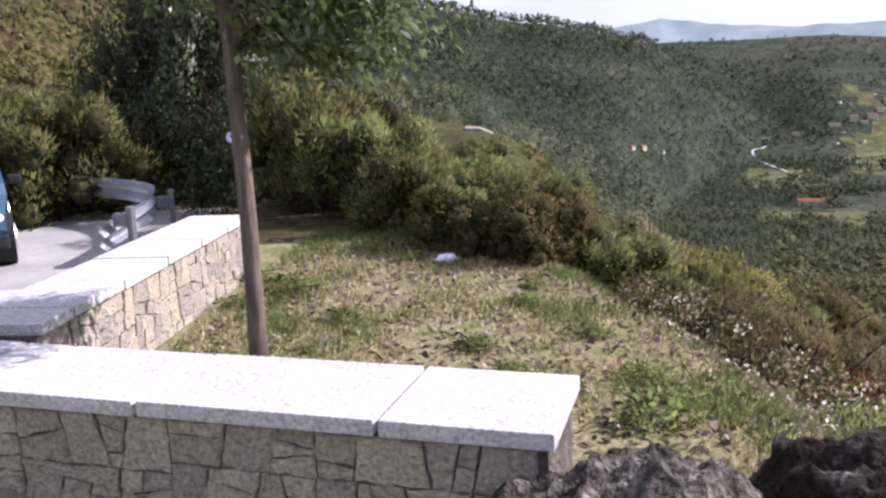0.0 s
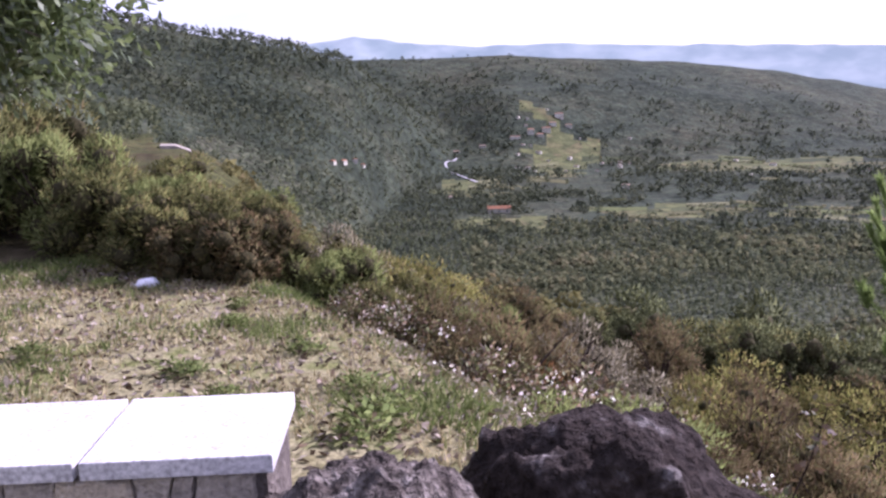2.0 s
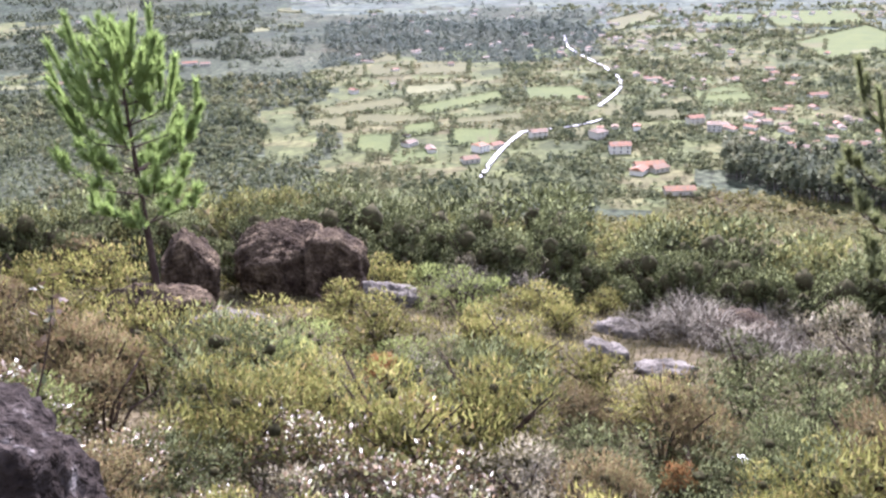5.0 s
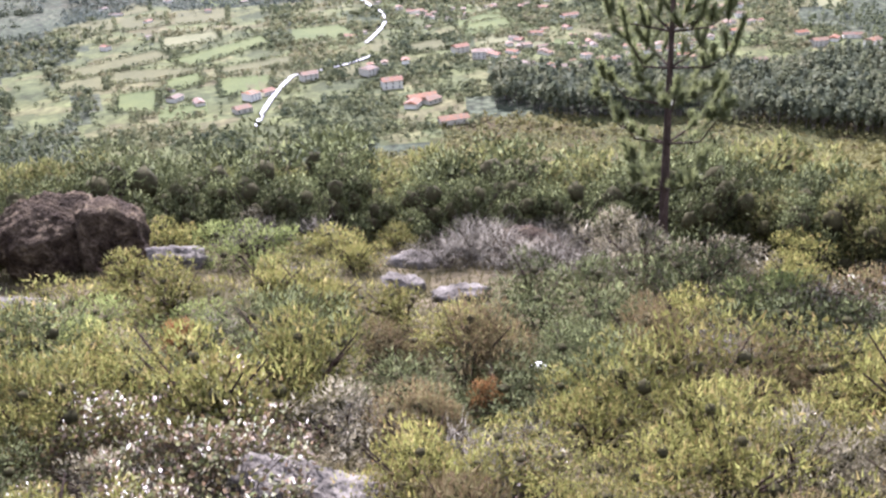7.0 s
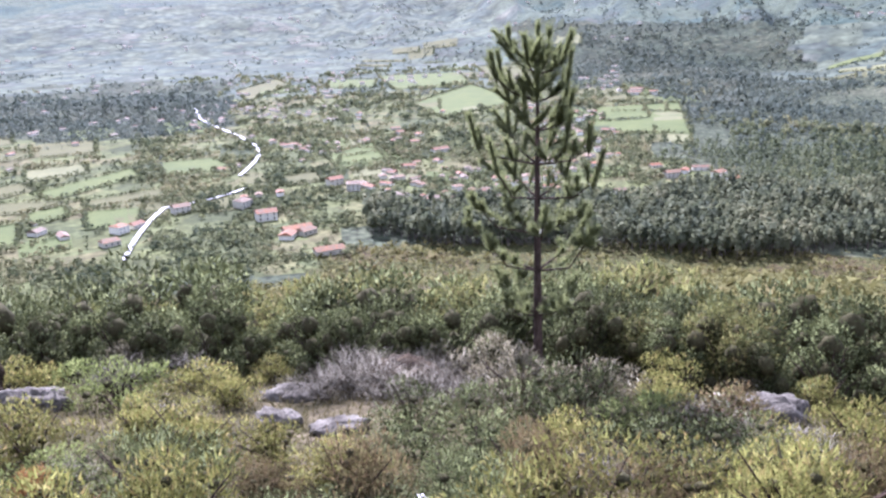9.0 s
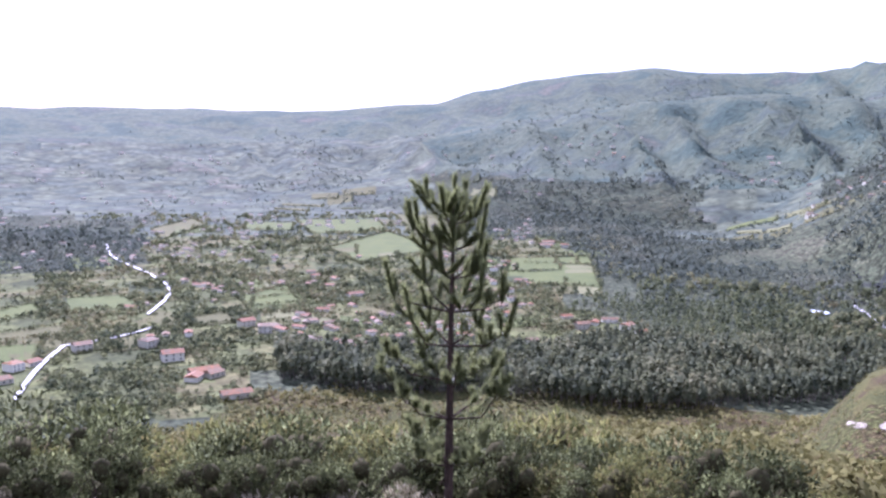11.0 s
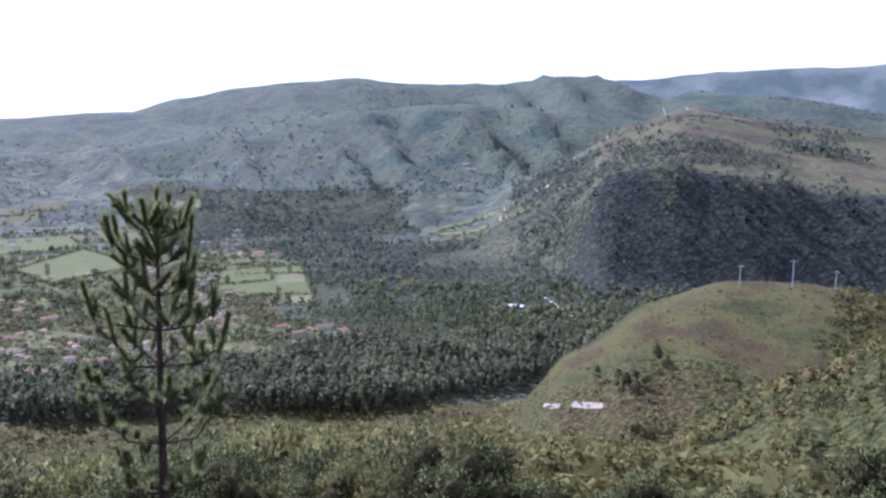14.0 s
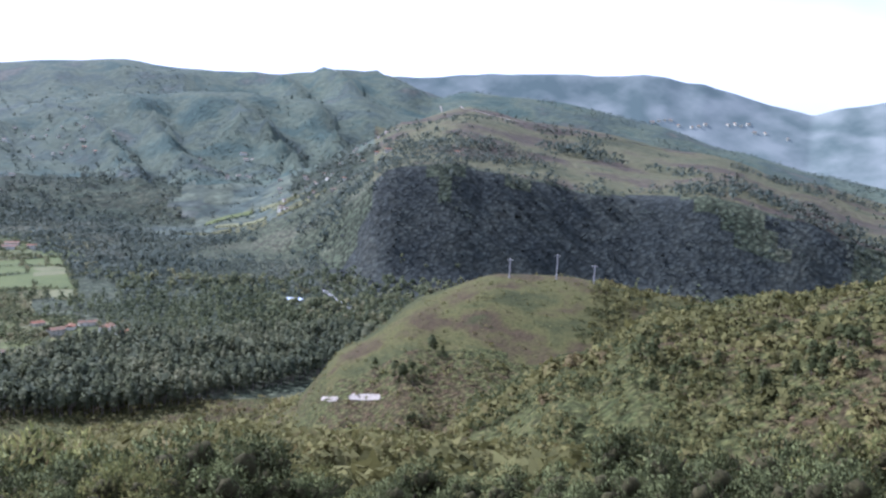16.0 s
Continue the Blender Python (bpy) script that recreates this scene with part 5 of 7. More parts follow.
def leaf_litter():
    n = 9500
    x, y = RNG.uniform(-1.9, 2.4, n), RNG.uniform(2.7, 9.4, n)
    k = (x - np.interp(y, EDGE_Y, EDGE_X) < 0.7) & (x > -1.9 + (y - 4) * 0.08)
    x, y = x[k], y[k]
    P = np.stack([x, y, land(x, y) + 0.006], 1)
    D = unit(np.stack([RNG.normal(0, 1, len(x)), RNG.normal(0, 1, len(x)), RNG.uniform(0.0, 0.5, len(x))], 1))
    V, F = leaf_arrays(P, D, RNG.uniform(0.02, 0.085, len(x)), RNG.uniform(0.012, 0.04, len(x)), True)
    tagged(new("leaf_litter", fast_mesh("leaf_litter", V, F, M_LITTER)), "dry brown leaves and bits on the grass", "leaf litter", kind="stuff")


M_LITTER = material("dry_leaves", [(0.04, 0.028, 0.016), (0.15, 0.11, 0.065), (0.34, 0.295, 0.225), (0.07, 0.06, 0.028)], 2.0, 0.8, 0, 30.0, 0.1, by="island")
leaf_litter()


def weed(x, y, s, seed):
    w = thing("weed_tuft", "leafy green weed tuft growing in the dry grass", "weed", (x, y, height(x, y)), seed * 47, "weeds in the grass")
    w.scale = (s * 1.2, s * 1.2, s * 0.4)
    ob = new("foliage", WEEDS[seed % 2])
    ob.parent = w


WEEDS = [bush_mesh("leaves", 260, 0.55, 0.6, 0.16, 0.06, M_GRASS, 200 + i, 6, 0.9, True) for i in range(2)]
for i, (x, y, s) in enumerate(((-1.2, 7.0, 0.5), (-1.55, 6.6, 0.3), (-0.75, 6.05, 0.32), (0.1, 5.3, 0.34), (0.95, 3.95, 0.42), (1.1, 4.15, 0.3), (0.6, 6.3, 0.26), (0.75, 6.8, 0.24), (-0.3, 8.1, 0.3), (0.95, 5.5, 0.3), (1.05, 4.6, 0.3), (-1.4, 5.2, 0.25), (0.35, 4.75, 0.22), (-0.1, 4.6, 0.2), (-1.55, 7.4, 0.35))):
    weed(x, y, s, i)


# ---- trees near by ----
def young_oak():
    t = thing("young_oak", "young broadleaf tree with a slim grey trunk beside the wall", "tree", (-0.95, 4.3, 0))
    bm = bmesh.new()
    tube(bm, [(0.0, 0, -0.2), (0.0, 0, 0.4), (0.0, 0, 1.0), (-0.02, 0.02, 1.7), (-0.03, 0.0, 2.3), (-0.02, 0.02, 3.1), (0.03, 0, 3.8)], [0.05, 0.046, 0.042, 0.04, 0.036, 0.025, 0.011], 12)
    part("trunk", bm, M_BARK, t, "grey bark trunk", True)
    rng = np.random.default_rng(77)
    r2 = random.Random(77)
    P, D = [], []
    for i in range(34):
        low_limb = i < 12
        z = r2.uniform(1.72, 2.0) if low_limb else r2.uniform(1.95, 3.3)
        a = r2.choice((0.1, -0.35, 0.6, 0.9)) + r2.uniform(-0.3, 0.3) if low_limb else r2.uniform(0, 6.28)
        ln = r2.uniform(0.55, 0.98) * (1.0 if z < 2.9 else 0.7) * (1 - 0.42 * max(0.0, -math.cos(a)))
        s = Vector((-0.05, 0, z))
        e = s + Vector((math.cos(a) * ln, math.sin(a) * ln, r2.uniform(-0.12, 0.35)))
        m = (s + e) / 2 + Vector((0, 0, 0.1))
        bm = bmesh.new()
        tube(bm, [s, m, e], [0.016, 0.011, 0.004], 5)
        part("branch", bm, M_BARK, t)
        for _ in range(520):
            k = r2.uniform(0.35, 1.05)
            q = s.lerp(m, k * 2) if k < 0.5 else m.lerp(e, (k - 0.5) * 2)
            P.append(np.array(q) + rng.normal(0, (0.13, 0.13, 0.1)))
            D.append(rng.normal(0, 0.6, 3) + [math.cos(a) * 0.5, math.sin(a) * 0.5, -0.45])
    P, D = np.array(P), unit(np.array(D))
    V, F = leaf_arrays(P, D, rng.uniform(0.045, 0.085, len(P)), rng.uniform(0.02, 0.036, len(P)), True, rng)
    ob = new("crown", fast_mesh("crown", V, F, M_OAK_LEAF))
    ob.parent = t
    tagged(ob, "dark green glossy leaves")


def pine(label, x, y, high, seed, wide, low, dense, needle, leaf, thick, taper, candle):
    """A young pine: whorls of upturned branches with brushes of needles."""
    z0 = height(x, y)
    t = thing("young_pine", label, "pine tree", (x, y, z0))
    r2 = random.Random(seed)
    rng = np.random.default_rng(seed)
    bend = [Vector((0.05 * math.sin(2.2 * k + seed) * k, 0.04 * math.cos(1.7 * k) * k, high * k)) for k in (0, 0.25, 0.5, 0.75, 0.96)]
    bm = bmesh.new()
    tube(bm, [bend[0] - Vector((0, 0, 0.2)), *bend], [high * 0.016, high * 0.0145, high * 0.012, high * 0.0085, high * 0.0055, high * 0.003], 9)
    part("trunk", bm, M_PINE_BARK, t, "dark brown trunk", True)

    def stem(k):
        i = min(3, int(k / 0.25))
        return bend[i].lerp(bend[i + 1], min(1, (k - i * 0.25) / 0.25))

    P, D, N = [], [], []

    def brush(a, b, count, spread=0.5, length=1.0):
        ax = (b - a).normalized()
        for _ in range(count):
            P.append(a.lerp(b, r2.uniform(0, 1)))
            side = Vector(rng.normal(size=3))
            side = (side - ax * side.dot(ax)).normalized()
            D.append(ax + side * spread * r2.uniform(0.5, 1.3))
            N.append(needle * length * r2.uniform(0.7, 1.1))

    unit_len = candle
    levels = 8
    for lv in range(levels):
        k = low + (0.9 - low) * (lv / (levels - 1)) ** 0.85
        young = (k - low) / (1 - low)
        reach = wide * (1 - taper * young ** 1.5) * (0.7 if lv == 0 else 1)
        count = 4 if lv % 2 else 5
        for b in range(count):
            a = b * 6.283 / count + lv * 0.77 + r2.uniform(-0.4, 0.4)
            ln = reach * r2.uniform(0.6, 1.12)
            s = stem(k)
            out = Vector((math.cos(a), math.sin(a), 0))
            m = s + out * ln * 0.62 + Vector((0, 0, ln * r2.uniform(0.08, 0.26)))
            e = s + out * ln * 0.96 + Vector((0, 0, ln * r2.uniform(0.3, 0.62)))
            bm = bmesh.new()
            tube(bm, [s, m, e], [high * 0.0036, high * 0.0024, high * 0.0012], 5)
            part("branch", bm, M_PINE_BARK, t)
            # upright candle at the tip, smaller ones along the branch
            crown = young > 0.36
            tip = e + (out * r2.uniform(0.05, 0.35) + Vector((r2.uniform(-0.12, 0.12), r2.uniform(-0.12, 0.12), 1))) * unit_len * r2.uniform(0.8, 1.2)
            full = 0.7 + 0.3 * min(1, young * 2)
            brush(e - (tip - e) * 0.3, e.lerp(tip, 1.0 if crown else 0.5), int(dense * (2.6 if crown else 1.5) * full), 0.46 if crown else 0.8)
            for q in range(4):
                f = r2.uniform(0.35, 1.0)
                c = s.lerp(m, f * 1.6) if f < 0.62 else m.lerp(e, (f - 0.62) / 0.38)
                side = Vector((-out.y, out.x, 0)) * r2.choice((-1, 1)) * r2.uniform(0.3, 0.9)
                v = (out * 0.3 + side + Vector((0, 0, r2.uniform(0.5, 1.1)))).normalized() * unit_len * r2.uniform(0.5, 0.95)
                brush(c + v * 0.2, c + v * (1.3 if crown else 0.7), int(dense * (1.25 if crown else 1.3) * full), 0.55 if crown else 0.9, 0.85)
            # loose older needles nearer the stem
            brush(s.lerp(m, 0.5), e, int(dense * (0.8 if crown else 1.6) * full), 1.3, 0.85)
    for q in range(4):
        a = q * 1.57 + 0.4
        base = stem(0.9)
        brush(base, base + Vector((math.cos(a) * 0.4, math.sin(a) * 0.4, 1)) * unit_len * 1.1, int(dense * 1.6), 0.42)
    brush(stem(0.84), bend[-1] + Vector((0, 0, high * 0.04)), int(dense * 3.0), 0.42)
    P, D = np.array([tuple(p) for p in P]), unit(np.array([tuple(d) for d in D]))
    V, F = leaf_arrays(P, D, np.array(N), thick, False, rng)
    ob = new("needle_crown", fast_mesh("needles", V, F, leaf))
    ob.parent = t
    tagged(ob, "fresh green needle brushes")


young_oak()
pine("small bright green pine tree standing among rocks and heather", 8.37, 7.13, 3.55, 3, 0.98, 0.34, 150, 0.15, M_PINE_LEAF, 0.0115, 0.7, 0.4)
pine("slim young pine tree with sparse lower branches at the shrub belt", 11.86, -1.82, 5.08, 6, 1.12, 0.2, 165, 0.16, M_PINE_OLD_LEAF, 0.0115, 0.74, 0.34)

# ---- the valley ----
def meet(az, el, start=120.0):
    """Where a line of sight from the terrace, at a bearing and elevation, meets the land."""
    r = np.geomspace(start, 4600, 1500)
    a = radians(az)
    z = land(r * math.sin(a), r * math.cos(a))
    hit = np.nonzero(z >= 1.65 + r * math.tan(radians(el)))[0]
    i = hit[0] if len(hit) else len(r) - 1
    return Vector((r[i] * math.sin(a), r[i] * math.cos(a), z[i]))


FIELD_MATS = [material("field_" + n, c, 0.05, 0.95, 0.3, 1.2, vary=0.2) for n, c in (
    ("green", [(0.064, 0.08, 0.03), (0.092, 0.106, 0.036)]), ("olive", [(0.072, 0.073, 0.033), (0.096, 0.094, 0.041)]), ("straw", [(0.1, 0.104, 0.05), (0.132, 0.132, 0.064)]), ("dark", [(0.03, 0.04, 0.018), (0.048, 0.056, 0.025)]))]
M_ROAD = material("pale_road", [(0.3, 0.3, 0.29), (0.4, 0.39, 0.38)], 0.2, 0.8, 0.1, 3.0, vary=0.1)
M_WALLPAINT = material("white_wall", [(0.34, 0.325, 0.235), (0.5, 0.485, 0.38), (0.7, 0.695, 0.58)], 0.4, 0.85, 0.1, 4.0, by="object", vary=0.08)
M_TILE = material("roof_tile", [(0.095, 0.054, 0.028), (0.18, 0.07, 0.023), (0.1, 0.078, 0.05), (0.14, 0.085, 0.042), (0.25, 0.09, 0.023)], 0.4, 0.85, 0.4, 3.0, by="object", vary=0.25)
M_PANE = material("dark_window", [(0.03, 0.035, 0.045), (0.05, 0.055, 0.065)], 1.0, 0.15, 0, 3.0, spec=0.7)
# Pale base colour stands in for the sky mirrored in the pond.
M_WATER = material("sky_pale_water", [(0.45, 0.52, 0.58), (0.55, 0.62, 0.68)], 0.3, 0.3, 0.1, 2.0, spec=1.0)
M_SOIL = material("bare_soil", [(0.2, 0.18, 0.14), (0.29, 0.26, 0.21)], 0.2, 0.95, 0.2, 2.0)


def field(corners, mat, label):
    """A parcel of farmland between four corners, laid on the land."""
    v, f = [], []
    n = 4
    a, b, c, d = (Vector(p) for p in corners)
    for i in range(n + 1):
        for j in range(n + 1):
            p = a.lerp(b, i / n).lerp(d.lerp(c, i / n), j / n)
            v.append((p.x, p.y, height(p.x, p.y) + 0.35))
    for i in range(n):
        for j in range(n):
            k = i * (n + 1) + j
            f.append((k, k + n + 1, k + n + 2, k + 1))
    tagged(mesh_object("field", v, f, [mat]), label, "field", "valley fields", "structure")


def parcels(az0, az1, r0, r1, step_az, step_r, chance, seed, mix=(4, 4, 3, 2)):
    rng = random.Random(seed)
    r = r0
    hedges_at = []
    while r < r1:
        az = az0 + rng.uniform(0, step_az)
        while az < az1:
            w = step_az * rng.uniform(0.6, 1.5)
            h = step_r * rng.uniform(0.75, 1.1)
            if rng.random() < chance:
                sk = rng.uniform(-0.025, 0.025)
                g = 0.06 * w
                cs = [bearing(az + g, r * 1.004), bearing(az + w - g, r * (1.004 + sk)), bearing(az + w - g, r * (1 + h + sk) * 0.994), bearing(az + g, r * (1 + h) * 0.994)]
                k = rng.choices(range(4), mix)[0]
                field(cs, FIELD_MATS[k], ("green pasture on the valley floor", "olive meadow on the valley floor", "straw-coloured stubble field on the valley floor", "dark green vine field on the valley floor")[k])
                for s, e in ((cs[0], cs[1]), (cs[1], cs[2])):
                    if rng.random() < 0.75:
                        hedges_at.append((s, e))
            az += w
        r *= 1 + step_r
    return hedges_at


HEDGES = parcels(61.5, 79, 560, 1000, 3.0, 0.1, 0.4, 3, (5, 4, 1, 2))
HEDGES += parcels(79, 100, 700, 1500, 2.4, 0.09, 0.35, 4, (4, 4, 1, 2))
HEDGES += parcels(99, 108, 830, 1250, 2.0, 0.07, 0.8, 5, (5, 4, 1, 2))
HEDGES += parcels(28, 46, 1000, 1110, 2.6, 0.035, 0.45, 6, (5, 4, 1, 2))
HEDGES += parcels(114, 121.5, 1330, 1460, 2.6, 0.04, 0.9, 18, (4, 3, 3, 0))
HEDGES += parcels(34, 46, 1520, 1740, 3.0, 0.045, 0.5, 16, (4, 4, 2, 1))
HEDGES += parcels(20, 23, 1270, 1420, 1.6, 0.05, 0.8, 17, (1, 4, 3, 1))
HEDGES += parcels(24, 60, 1350, 1700, 2.0, 0.05, 0.22, 7, (1, 4, 2, 2))
HEDGES += parcels(86, 100, 1500, 1900, 2.0, 0.05, 0.4, 8, (1, 4, 2, 2))
# the larger pastures: kind, then bearing and elevation of the corners as seen from the terrace
CLEAR = []
for kind, corners in (
        (1, ((60.9, -11.3), (66.3, -10.8), (67.4, -11.3), (62.0, -11.9))),
        (0, ((66.9, -11.5), (72.8, -10.6), (73.4, -11.1), (68.1, -12.0))),
        (1, ((63.6, -11.7), (69.8, -12.2), (66.7, -12.6), (63.1, -12.4))),
        (0, ((66.4, -12.6), (68.6, -12.4), (69.0, -13.0), (66.4, -13.4))),
        (1, ((69.8, -12.3), (74.3, -12.0), (75.0, -12.4), (70.0, -12.8))),
        (0, ((69.7, -12.9), (73.2, -13.0), (72.7, -14.1), (69.7, -14.0))),
        (1, ((60.4, -11.9), (63.1, -11.8), (63.1, -12.7), (60.3, -12.5))),
        (0, ((63.5, -13.1), (66.1, -13.1), (65.7, -14.4), (63.2, -14.0))),
        (2, ((66.8, -10.1), (70.1, -10.1), (70.4, -10.6), (66.7, -10.8))),
        (0, ((74.2, -10.4), (77.7, -10.4), (79.1, -11.1), (74.8, -11.3))),
        (0, ((84.9, -10.8), (87.9, -10.0), (88.9, -11.4), (85.6, -11.7))),
        (1, ((81.9, -11.9), (84.1, -11.7), (84.8, -12.3), (82.3, -12.5))),
        (0, ((88.5, -5.9), (93.7, -5.8), (94.4, -6.6), (89.5, -6.8))),
        (0, ((90.5, -7.7), (94.4, -6.6), (97.6, -7.7), (92.6, -8.7))),
        (0, ((102.4, -8.2), (107.5, -7.9), (108.3, -9.8), (102.0, -9.8))),
        (1, ((79.6, -6.4), (82.1, -5.8), (83.0, -6.2), (80.2, -7.1))),
        (0, ((85.4, -6.0), (88.4, -6.1), (88.2, -6.6), (85.2, -6.5))),
        (0, ((85.8, -10.9), (88.8, -10.6), (89.1, -11.2), (85.6, -11.4))),
        (1, ((94.8, -5.5), (99.1, -5.5), (99.4, -6.6), (96.2, -6.9)))):
    at = [meet(a, e, 400) for a, e in corners]
    field(at, FIELD_MATS[kind], ("long green pasture between hedges", "olive meadow strip between hedges", "pale stubble strip between hedges")[kind])
    CLEAR.append([(p.x, p.y) for p in at])
    HEDGES += [(bearing(0, 0) + at[i], at[(i + 1) % 4]) for i in (0, 1, 2, 3)]
HEDGES += parcels(88, 106, 590, 720, 2.2, 0.07, 0.45, 36, (4, 3, 2, 2))
rf = random.Random(21)


def house_proto(kind):
    w, dp, h, rh = ((7, 5, 5.6, 2.0), (6, 4.5, 3.2, 1.8), (9, 4.5, 3.4, 1.9), (6, 6, 6.2, 1.8), (6, 5, 5.4, 1.8), (7.5, 4.5, 3.4, 1.7))[kind]
    t = thing("house", ("white two-storey house with an orange tiled roof", "small whitewashed house with a tiled roof", "long low farm building with a tiled roof", "pale square house with a hipped tile roof", "distant white house with a tiled roof", "distant low white house with a tiled roof")[kind], "house", (0, 0, -600), group="village houses")
    bm = bmesh.new()
    add_box(bm, -w, -dp, -3, w, dp, h)
    part("wall", bm, M_WALLPAINT, t, "white rendered wall")
    bm = bmesh.new()
    o = 0.5
    hip = (0.0, 0.2, 0.0, 0.55, 0.3, 0.0)[kind]
    e = [bm.verts.new(p) for p in ((-w - o, -dp - o, h), (w + o, -dp - o, h), (w + o, dp + o, h), (-w - o, dp + o, h))]
    t0, t1 = bm.verts.new((-(w + o) * (1 - hip), 0, h + rh)), bm.verts.new(((w + o) * (1 - hip), 0, h + rh))
    for q in ((e[0], e[1], t1, t0), (e[2], e[3], t0, t1), (e[1], e[2], t1), (e[3], e[0], t0), (e[3], e[2], e[1], e[0])):
        bm.faces.new(q)
    part("roof", bm, M_TILE, t, "orange tile roof")
    for s in (-1, 1) if kind < 4 else ():
        for i in range(3):
            for fl in range(2 if h > 5 else 1):
                x = -w + (i + 0.5) * 2 * w / 3
                bm = bmesh.new()
                add_box(bm, x - 0.6, s * dp - 0.06, 0.9 + 2.8 * fl, x + 0.6, s * dp + 0.06, 2.2 + 2.8 * fl)
                part("window", bm, M_PANE, t)
    return t


HOUSES = [house_proto(k) for k in range(6)]
HOUSE_SPOTS = []


def put_house(p, kind, turn, s=1.0):
    z = height(p.x, p.y)
    ob = copy_thing(HOUSES[kind], pose(p.x, p.y, z, 0, 0, turn))
    ob.scale = (0.84 * s, 0.84 * s, 0.86 * s)
    HOUSE_SPOTS.append((p.x, p.y, 8.0 * s))


for az, el, kind, turn, s in ((80.7, -14.5, 0, 10, 1.15), (82.6, -15.5, 2, 20, 1.2), (82.0, -15.8, 1, 70, 1.1), (83.2, -15.6, 1, 40, 1.1), (89.4, -13.9, 2, 95, 1.2), (70.9, -15.1, 1, 20, 1.1), (66.9, -13.9, 1, 50, 1), (68.3, -14.3, 2, 100, 0.8), (75.4, -13.6, 0, 20, 1), (84.6, -17.0, 2, 15, 1.1),
                              (107.2, -12.5, 0, 30, 0.9), (108.0, -12.2, 1, 80, 0.9), (109.0, -12.0, 2, 10, 0.9), (110.1, -12.4, 0, 60, 0.9), (111.0, -12.6, 1, 30, 0.9), (106.2, -11.9, 1, 30, 0.9), (92.3, -10.8, 2, 30, 1), (85.3, -12.6, 0, 30, 1), (86.5, -13.0, 3, 0, 1), (79.3, -13.6, 3, 40, 1), (72.6, -14.2, 1, 40, 1), (71.6, -14.4, 3, 40, 0.9),
                              (104.9, -7.2, 2, 0, 1.2), (99.6, -10.5, 1, 0, 1), (12.9, -4.85, 0, 60, 0.75), (13.6, -4.75, 3, 20, 0.7), (12.2, -4.8, 1, 70, 0.9), (14.1, -5.1, 1, 80, 0.8), (22.9, -8.3, 2, 0, 1.8), (19.7, -7.3, 1, 40, 0.9), (31.0, -6.9, 3, 0, 1.1), (47.0, -8.8, 2, 10, 1.2), (48.2, -8.7, 2, 0, 1.1), (45.9, -8.7, 1, 0, 1.1), (53.5, -8.1, 2, 0, 1.1), (54.4, -8.2, 1, 0, 1.1),
                              (26.0, -3.2, 0, 0, 1.4), (25.6, -3.5, 1, 0, 1.4), (25.0, -3.3, 3, 0, 1.4), (26.4, -2.8, 1, 0, 1.4), (26.8, -2.3, 0, 0, 1.4), (24.0, -3.6, 2, 0, 1.3), (27.4, -2.9, 1, 0, 1.4), (21.9, -4.1, 1, 0, 1.3), (20.2, -4.4, 1, 0, 1.2),
                              (127.2, -0.75, 0, 0, 0.9), (126.5, -0.9, 1, 0, 0.8), (125.3, -1.1, 1, 0, 0.8), (125.6, -1.5, 2, 0, 0.8), (124.5, -2.72, 0, 0, 0.8), (123.8, -3.4, 1, 0, 0.9), (123.2, -2.4, 1, 0, 0.8), (122.0, -2.7, 0, 0, 0.8), (120.4, -2.9, 1, 0, 0.8), (118.1, -1.35, 2, 0, 0.9), (116.7, -2.3, 1, 0, 0.9), (107.9, -1.3, 1, 0, 0.9), (108.8, -1.4, 0, 0, 0.9), (106.1, -2.1, 1, 0, 0.9), (109.4, -1.65, 1, 0, 0.9), (104.7, -7.4, 2, 0, 1.2), (105.9, -7.4, 0, 0, 0.9),
                              (148.6, -1.2, 2, 0, 0.8), (131.6, -0.6, 1, 0, 0.7)):
    put_house(meet(az, el), kind, turn - az, s)
FAR_HOUSES = []
for i in range(1000):
    az, r = rf.uniform(63, 104), rf.uniform(600, 1550)
    if az < 79 and r < 1000 and rf.random() < 0.8 or az > 88 and r < 600 or 86.5 < az < 98 and 1040 < r < 1340:
        continue
    if any(math.hypot(sum(q[0] for q in c) / 4 - bearing(az, r).x, sum(q[1] for q in c) / 4 - bearing(az, r).y) < 22 for c in CLEAR):
        continue
    if az < 76 and rf.random() < 0.5 or float(wobble(*bearing(az, r)[:2], 0.02, 30)) + rf.uniform(-0.4, 0.4) < 0:
        continue
    if r > 1050:
        FAR_HOUSES.append((az, r, rf.uniform(0.55, 0.95)))
    else:
        put_house(bearing(az, r), rf.choice((0, 1, 1, 2, 3)) if r < 800 else rf.choice((4, 5)), rf.uniform(0, 360), rf.uniform(0.45, 0.8))
for a0, a1, r0, r1, n in ((24, 32, 1500, 1900, 26), (105.5, 111, 1950, 2200, 26), (115, 119, 1700, 1950, 14), (120, 125, 1350, 1600, 22), (33, 54, 1400, 1700, 14), (125, 128, 1640, 1760, 7)):
    for i in range(n):
        FAR_HOUSES.append((rf.uniform(a0, a1), rf.uniform(r0, r1), rf.uniform(0.6, 1.0)))
for i in range(70):
    FAR_HOUSES.append((rf.uniform(64, 106), rf.uniform(1700, 2500), rf.uniform(0.7, 1.1)))


